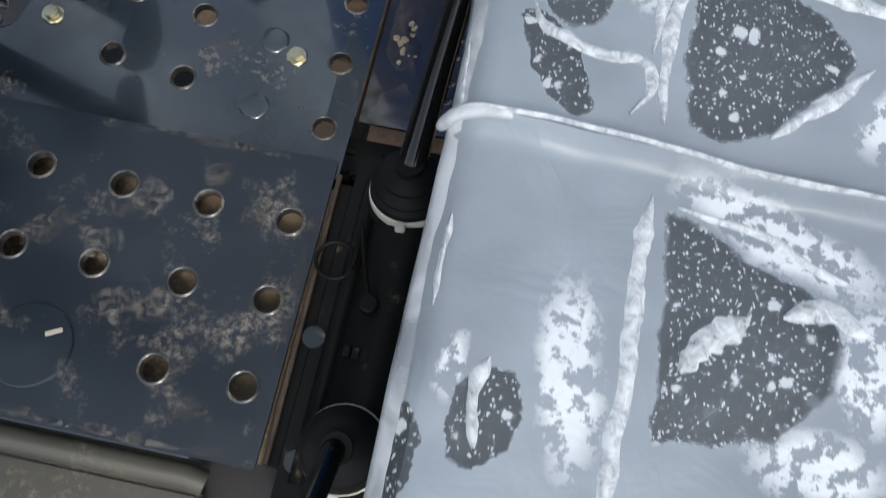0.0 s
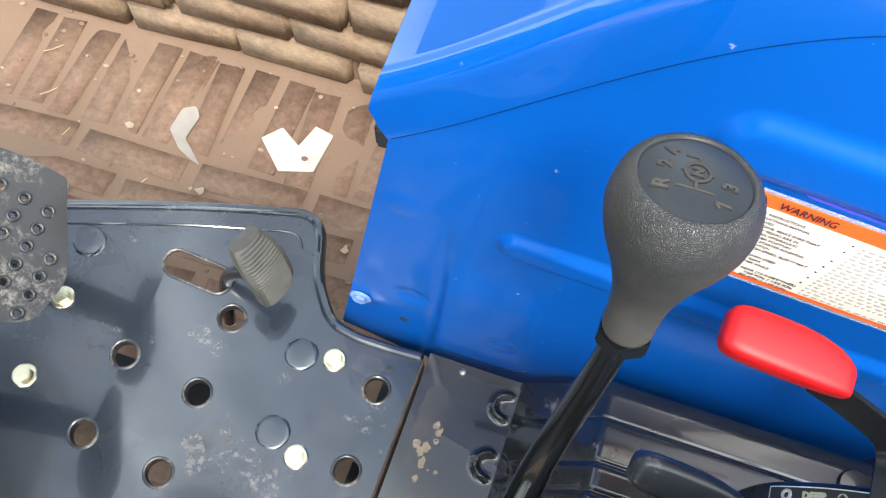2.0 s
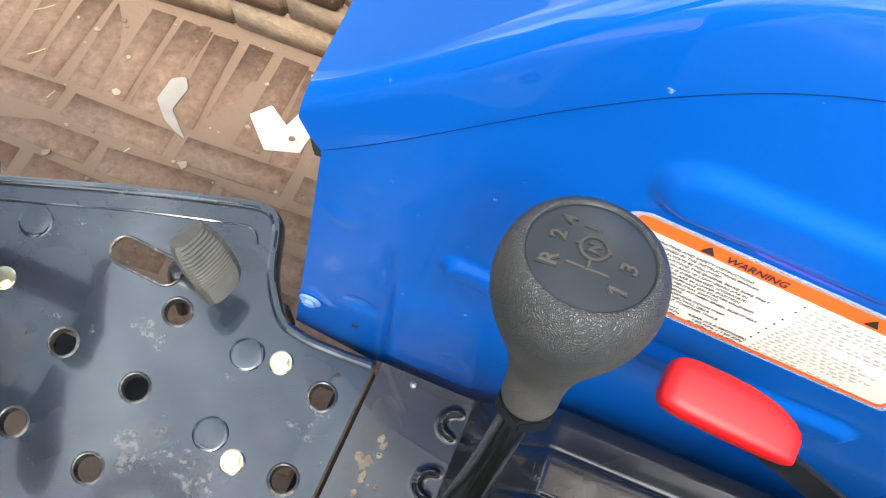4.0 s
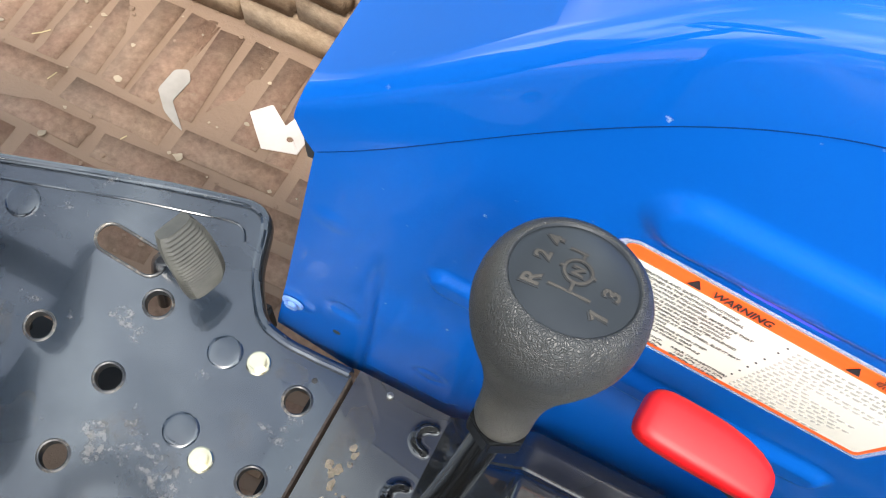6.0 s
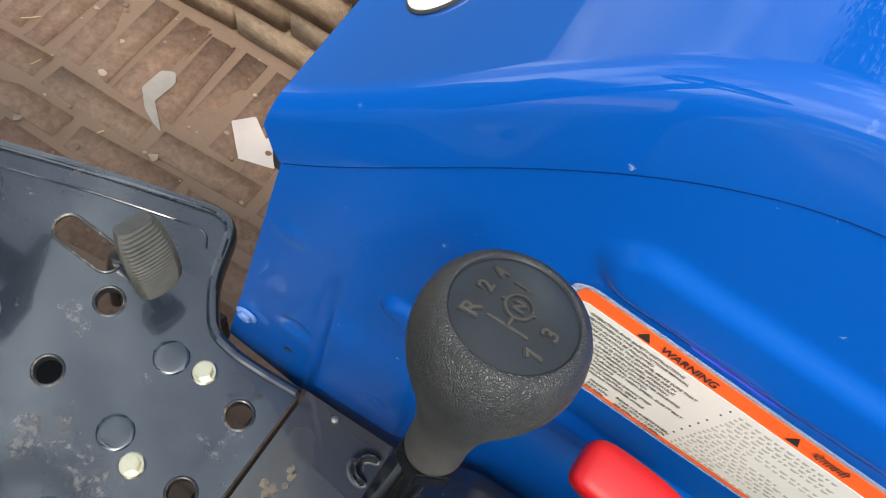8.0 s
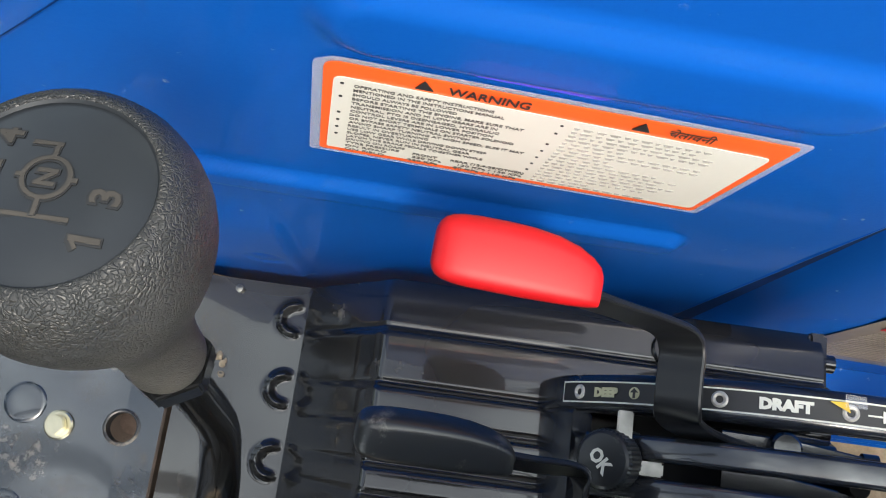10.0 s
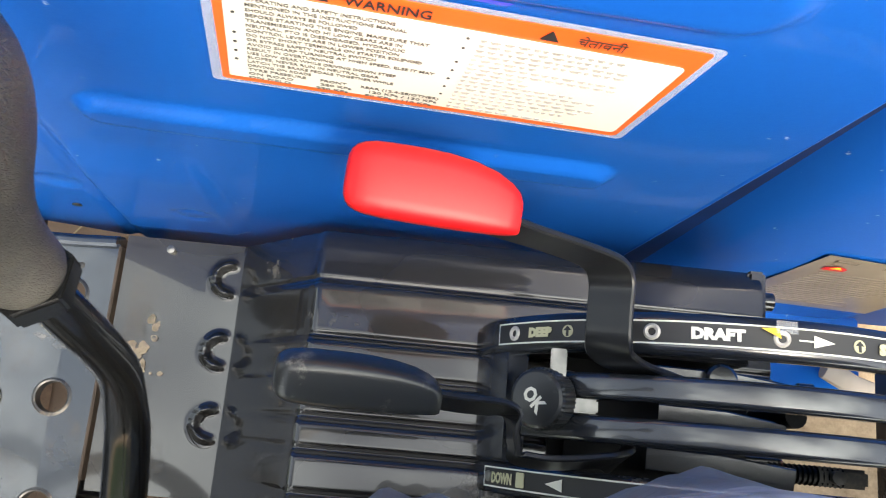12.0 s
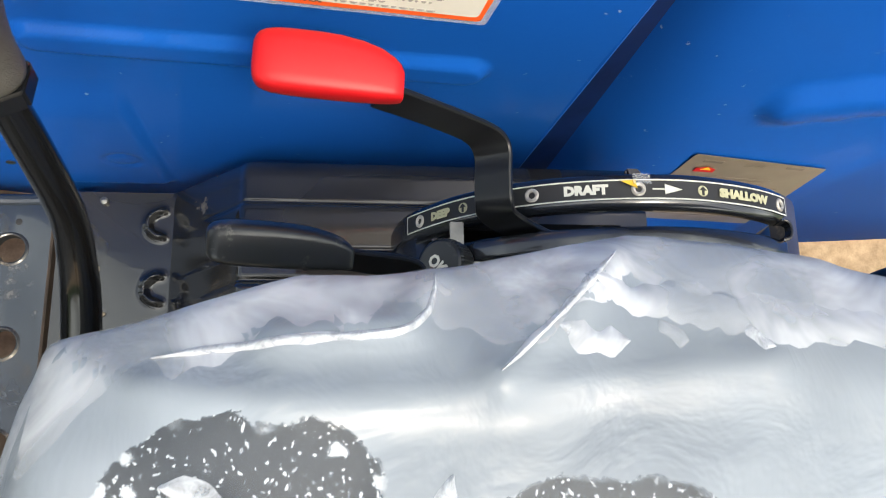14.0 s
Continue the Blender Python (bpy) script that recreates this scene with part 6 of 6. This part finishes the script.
def fold(pts, w, lift=0.0007, ragged=0.25, mat=M_fold_shine):
    """A doubled, milky crease on the film, shine painted in, ragged along both edges."""
    line = smooth_line([(x, y, 0) for x, y in pts], 10)
    n_ = len(line)
    rows_ = []
    for i, q in enumerate(line):
        d = (line[min(i + 1, n_ - 1)] - line[max(i - 1, 0)]).normalized()
        side = Vector((-d.y, d.x, 0))
        env = min(1.0, 4 * i / (n_ - 1) + 0.15, 4 * (1 - i / (n_ - 1)) + 0.15)
        wl = w * env * max(0.15, 0.85 + 0.55 * noise.noise(q * 60) + ragged * noise.noise(q * 200))
        wr = w * env * max(0.15, 0.85 + 0.55 * noise.noise(q * 60 + Vector((9, 0, 0))) + ragged * noise.noise(q * 200 + Vector((5, 0, 0))))
        rows_.append([Vector((c.x, c.y, seat_top(c.x, c.y, True) + lift + h)) for c, h in ((q - side * wl, -0.0006), (q - side * wl * 0.5, 0.0007), (q, 0.0012), (q + side * wr * 0.5, 0.0007), (q + side * wr, -0.0006))])
    part("fold", loft(rows_, closed=False), mat, cover, "milky crumpled fold with shine in its colour", angle=70)


def hem(pts, depth, inward, drop=0.035, ragged=1.0):
    """The sheet's gathered border, doubled and milky with painted sheen, ragged on its inner side."""
    rows_ = []
    for x, y in pts:
        w = depth * max(0.2, 0.9 + ragged * (0.9 * noise.noise(Vector((x * 26, y * 26, 3))) + 0.4 * noise.noise(Vector((x * 90, y * 90, 6)))))
        ring_ = [Vector((x - inward[0] * 0.0012, y - inward[1] * 0.0012, seat_top(x, y, True) - drop * k)) for k in (1.0, 0.5, 0.12)]
        for k in (0.0, 0.25, 0.5, 0.75, 1.0):
            c = Vector((x + inward[0] * w * k, y + inward[1] * w * k, 0))
            ring_.append(Vector((c.x, c.y, seat_top(c.x, c.y, True) + 0.0009 * (1 - k) + 0.0002)))
        rows_.append(ring_)
    part("hem", loft(rows_, closed=False), M_hem_sheen, cover, "milky gathered border of the sheet with sheen in its colour", angle=70)


hem([(x, edge_y(x)) for x in [0.0195 + 0.0022 * k for k in range(180)]], 0.026, (0.0, -1.0))
hem([(left_x(0.4035 - 0.0025 * k), 0.4035 - 0.0025 * k) for k in range(165)], 0.007, (1.0, 0.0), 0.035, 0.35)
part("fold", wavy(tube(smooth_line([(0.010, 0.1965, 0.962), (0.017, 0.197, 0.974), (0.026, 0.1975, 0.980), (0.038, 0.1978, 0.981), (0.046, 0.198, 0.978)], 6), [0.0024, 0.0029, 0.0032, 0.0034, 0.0035, 0.0035, 0.0035, 0.0035, 0.0035, 0.0034, 0.0033, 0.0032, 0.0031, 0.0031, 0.0030, 0.0029, 0.0028, 0.0027, 0.0025, 0.0024, 0.0021, 0.0018, 0.0015, 0.0011, 0.0007], 14), 0.0008, 120), M_hem_sheen, cover, "rolled pleat of film", angle=70)
fold([(0.039, 0.267), (0.046, 0.252), (0.058, 0.245), (0.072, 0.241), (0.092, 0.241), (0.098, 0.228), (0.090, 0.213)], 0.0034)
fold([(0.062, 0.358), (0.061, 0.344), (0.070, 0.330), (0.080, 0.317), (0.090, 0.301), (0.097, 0.285), (0.098, 0.268), (0.096, 0.244)], 0.0042)
fold([(0.062, 0.360), (0.072, 0.358), (0.080, 0.353), (0.088, 0.346)], 0.0040)
fold([(0.118, 0.312), (0.108, 0.306), (0.106, 0.285), (0.103, 0.262), (0.103, 0.236), (0.105, 0.211)], 0.0038)
fold([(0.090, 0.324), (0.099, 0.313), (0.110, 0.311)], 0.0034)
fold([(0.112, 0.310), (0.128, 0.307), (0.150, 0.301), (0.190, 0.291), (0.225, 0.285)], 0.0046)
fold([(0.104, 0.177), (0.103, 0.160), (0.102, 0.143), (0.1025, 0.106), (0.100, 0.062), (0.099, 0.03)], 0.0042)
fold([(0.115, 0.173), (0.135, 0.171), (0.152, 0.168), (0.172, 0.158), (0.193, 0.150)], 0.0026)
fold([(0.122, 0.104), (0.132, 0.118), (0.147, 0.131)], 0.0062, ragged=0.5)
fold([(0.160, 0.134), (0.178, 0.140), (0.195, 0.132)], 0.0050)
fold([(0.150, 0.213), (0.164, 0.226), (0.178, 0.240), (0.194, 0.257)], 0.0040)
fold([(0.150, 0.297), (0.168, 0.294), (0.190, 0.288)], 0.0040)
fold([(0.137, 0.338), (0.142, 0.350), (0.146, 0.362)], 0.0035)
fold([(0.050, 0.095), (0.046, 0.080), (0.050, 0.060)], 0.0036)
fold([(0.100, 0.402), (0.120, 0.404), (0.134, 0.407), (0.141, 0.415), (0.143, 0.426)], 0.0016)
fold([(0.180, 0.407), (0.190, 0.403), (0.203, 0.402)], 0.0050, ragged=0.5, mat=M_hem_sheen)
fold([(0.194, 0.424), (0.210, 0.417), (0.232, 0.412), (0.260, 0.409), (0.295, 0.406), (0.335, 0.402)], 0.0080, ragged=0.5, mat=M_hem_sheen)
fold([(0.055, 0.398), (0.075, 0.4005), (0.100, 0.4025), (0.118, 0.404)], 0.0018)
fold([(0.214, 0.409), (0.218, 0.404), (0.222, 0.402)], 0.0045, ragged=0.6, mat=M_hem_sheen)
fold([(0.244, 0.408), (0.247, 0.403), (0.250, 0.400)], 0.0030, ragged=0.6)
fold([(0.160, 0.392), (0.180, 0.410), (0.204, 0.434)], 0.0016)
fold([(0.012, 0.199), (0.05, 0.1985), (0.10, 0.1962), (0.15, 0.1912), (0.22, 0.189)], 0.0016)
fold([(0.014, 0.245), (0.0155, 0.225), (0.0165, 0.205), (0.019, 0.197)], 0.0018)
fold([(0.024, 0.152), (0.0235, 0.135), (0.024, 0.112)], 0.0016)

# ---- ground, paving and wall ----
bm = bmesh.new()
gx = [-3000, -300, -30, -6] + [-4 + 0.25 * i for i in range(10)] + [-1.62 + 0.04 * i for i in range(50)] + [0.40 + 0.02 * i for i in range(46)] + [1.5 + 0.25 * i for i in range(11)] + [6, 30, 300, 3000]
gy = [-3000, -300, -30, -6] + [-4 + 0.25 * i for i in range(17)] + [0.15 + 0.02 * i for i in range(56)] + [1.3 + 0.25 * i for i in range(12)] + [6, 30, 300, 3000]


def earth(x, y):
    if abs(x) > 4 or abs(y) > 4:
        return -0.0028
    trod = step(0.42 - x, 0.0, 0.06) * step(x, 1.25, 0.1) * step(0.18 - y, 0.0, 0.06) * step(y, 0.90, 0.08)
    p = Vector((x, y, 0.0))
    lumps = 0.010 * noise.noise(p * 9) + 0.008 * noise.noise(p * 21) - 0.012 * max(0.0, noise.noise(p * 13 + Vector((4, 0, 0))) - 0.15)
    return -0.0016 + 0.0022 * noise.noise(p * 3) + 0.0034 * noise.noise(p * 11) + trod * lumps


gr = [[bm.verts.new((x, y, earth(x, y))) for y in gy] for x in gx]
for i in range(len(gx) - 1):
    for j in range(len(gy) - 1):
        bm.faces.new((gr[i][j], gr[i + 1][j], gr[i + 1][j + 1], gr[i][j + 1]))
ground = tagged(part("ground", bm, M_soil), "dusty bare earth with brick paving", "ground", kind="structure")


def worn_brick(lx, ly, lz, seed):
    bm = box(-lx / 2, lx / 2, -ly / 2, ly / 2, -lz / 2, lz / 2, 0.007, 2)
    r = random.Random(seed)
    for v in bm.verts:
        v.co += Vector((r.uniform(-1, 1), r.uniform(-1, 1), r.uniform(-1, 1))) * 0.0022
    me = bpy.data.meshes.new("brick")
    bm.to_mesh(me)
    bm.free()
    for f in me.polygons:
        f.use_smooth = True
    return me


pave_meshes = [worn_brick(0.218, 0.0640, 0.05, s) for s in range(6)]
for me in pave_meshes:
    me.materials.append(M_pave)
wall_meshes = [worn_brick(0.226, 0.11, 0.073, 20 + s) for s in range(6)]
for me in wall_meshes:
    me.materials.append(M_wall)
rnd = random.Random(11)
def lay(x, y, turn_):
    ob = new("brick", pave_meshes[rnd.randrange(6)])
    ob.parent = ground
    ob.matrix_world = Matrix.Translation((x + rnd.uniform(-0.003, 0.003), y + rnd.uniform(-0.004, 0.004), -0.0245 + rnd.uniform(-0.0026, 0.0016))) @ pose(0, 0, 0, rnd.uniform(-1.2, 1.2), rnd.uniform(-1.2, 1.2), turn_ + rnd.uniform(-3.5, 3.5) + (180 if rnd.random() < 0.5 else 0))


for k in range(24):  # a soldier course along the foot of the wall
    lay(-1.477 + 0.0685 * k, 1.082 + 0.004 * math.sin(k * 1.7), 93)
for r in range(8):  # stretcher courses in front of it
    for k in range(8):
        lay(-1.50 + 0.228 * k + (0.114 if r % 2 else 0.0), 0.938 - 0.0690 * r + 0.010 * (k - 3) * 0.3, 2)

wall_core = tagged(part("wall_brick", box(-2.6, 1.6, 1.228, 1.42, -0.02, 0.655, 0.0), M_soil), "low dry-laid wall of mud-coloured bricks", "brick wall", kind="structure")
for c in range(8):
    for k in range(18):
        x = -2.5 + k * 0.237 + (0.118 if c % 2 else 0.0) + rnd.uniform(-0.006, 0.006)
        ob = new("brick", wall_meshes[rnd.randrange(6)])
        ob.parent = wall_core
        ob.matrix_world = Matrix.Translation((x, 1.258 + rnd.uniform(-0.010, 0.006), 0.040 + c * 0.082)) @ pose(0, 0, 0, rnd.uniform(-1, 1), rnd.uniform(-1, 1), rnd.uniform(-2, 2) + (180 if rnd.random() < 0.5 else 0))

# leafy trees behind the wall, mirrored in the fender's top
def tree(x, y, height, spread, seed):
    r = random.Random(seed)
    base = tagged(new("tree"), "green leafy tree standing behind the brick wall", "tree", group="trees behind the wall")
    base.location = (x, y, 0)
    stem = smooth_line([(0, 0, -0.05), (0.06, 0.04, height * 0.2), (-0.05, 0.08, height * 0.42), (0.04, 0.0, height * 0.75)], 8)
    part("trunk", tube(stem, [0.16 * (1 - 0.8 * i / len(stem)) for i in range(len(stem))], 12), M_bark, base)
    tips = []
    for k in range(9):
        a, h = k * 2.4 + r.uniform(-0.3, 0.3), height * r.uniform(0.38, 0.7)
        d = spread * r.uniform(0.55, 1.0)
        end = Vector((d * math.cos(a), d * math.sin(a), h + height * r.uniform(0.12, 0.3)))
        mid = Vector((end.x * 0.4, end.y * 0.4, h + height * 0.05))
        part("limb", tube(smooth_line([(0, 0.04, h - height * 0.06), mid, end], 6), [0.055 * (1 - 0.85 * i / 12) for i in range(13)], 8), M_bark, base)
        tips += [mid.lerp(end, 0.5), end, end + Vector((0, 0, height * 0.1))]
    vs, fs = [], []
    for c in tips:
        for _ in range(170):
            q = c + Vector((r.gauss(0, 0.3), r.gauss(0, 0.3), r.gauss(0, 0.24))) * spread * 0.42
            u = Vector((r.uniform(-1, 1), r.uniform(-1, 1), r.uniform(-0.6, 0.6))).normalized()
            w = u.cross(Vector((r.uniform(-1, 1), r.uniform(-1, 1), 1))).normalized()
            ln, wd = r.uniform(0.05, 0.10), r.uniform(0.02, 0.04)
            i = len(vs)
            vs += [q - u * ln, q + w * wd, q + u * ln, q - w * wd]
            fs.append((i, i + 1, i + 2, i + 3))
    me = bpy.data.meshes.new("crown")
    me.from_pydata(vs, [], fs)
    me.materials.append(M_leaf)
    ob = new("crown", me)
    ob.parent = base


M_bark = plain("bark", (0.12, 0.085, 0.06), 0.9, grain=0.8, scale=40, vary=0.4, bump=0.01)
M_leaf = plain("leaf", (0.055, 0.095, 0.03), 0.5, scale=30, vary=0.4)
tree(-1.2, 5.2, 6.6, 1.7, 3)
tree(2.6, 5.8, 7.2, 1.9, 8)

# litter on the paving
v_card = part("cardboard_scrap", wavy(sheet(rounded([(-0.609, 1.044), (-0.581, 1.078), (-0.537, 1.048), (-0.523, 1.098), (-0.485, 1.090), (-0.490, 1.010), (-0.551, 0.990)], 0.003), [circle(-0.516, 1.029, 0.007, 14)], 0.006, 0.002), 0.003, 60), M_paper)
tagged(v_card, "white V-shaped piece of board with a hole", "scrap")
scrap = part("paper_scrap", wavy(sheet(rounded([(-0.777, 1.008), (-0.774, 1.058), (-0.752, 1.070), (-0.735, 1.048), (-0.739, 0.998), (-0.687, 0.953), (-0.709, 0.960), (-0.739, 0.973)], 0.006), [], 0.006, 0.0015), 0.003, 20), M_scrap)
tagged(scrap, "torn grey-white paper scrap on the bricks", "scrap")
bits = []
for i in range(22):
    x, y, a, ln = rnd.uniform(-1.3, -0.3), rnd.uniform(0.6, 1.24), rnd.uniform(0, math.pi), rnd.uniform(0.01, 0.06)
    bits.append(tube([(x, y, 0.004), (x + ln * 0.5 * math.cos(a), y + ln * 0.5 * math.sin(a), 0.006), (x + ln * math.cos(a + 0.2), y + ln * math.sin(a + 0.2), 0.004)], 0.0012, 5))
tagged(part("straw_litter", join(*bits), M_straw), "scattered bits of dry straw", "straw", kind="stuff")
flecks = []
for i in range(48):  # pale flecks and torn bits of leaf
    x, y, r, a = rnd.uniform(-1.35, -0.35), rnd.uniform(0.62, 1.19), rnd.choice((0.002, 0.003, 0.004, 0.007)), rnd.uniform(0, 6.3)
    ring_ = [(x + r * (1 + 0.4 * rnd.uniform(-1, 1)) * math.cos(a + k * 0.9) * 1.3, y + r * (1 + 0.4 * rnd.uniform(-1, 1)) * math.sin(a + k * 0.9)) for k in range(7)]
    flecks.append(wavy(sheet(ring_, [], 0.0045, 0.0008), 0.0012, 40, i))
tagged(part("litter_flecks", join(*flecks), M_fleck), "pale flecks of husk and torn leaf", "litter", kind="stuff")
crumbs = []
for i in range(90):
    x, y, r = rnd.uniform(-1.4, -0.3), rnd.uniform(0.6, 1.25), rnd.uniform(0.0015, 0.006)
    b = bmesh.new()
    bmesh.ops.create_icosphere(b, subdivisions=1, radius=r, matrix=Matrix.Translation((x, y, 0.002)) @ Matrix.Diagonal((1.3, 1, 0.6, 1)))
    crumbs.append(wavy(b, r * 0.3, 90, i))
tagged(part("crumbs", join(*crumbs), M_soil), "small crumbs of brick and earth", "gravel", kind="stuff")
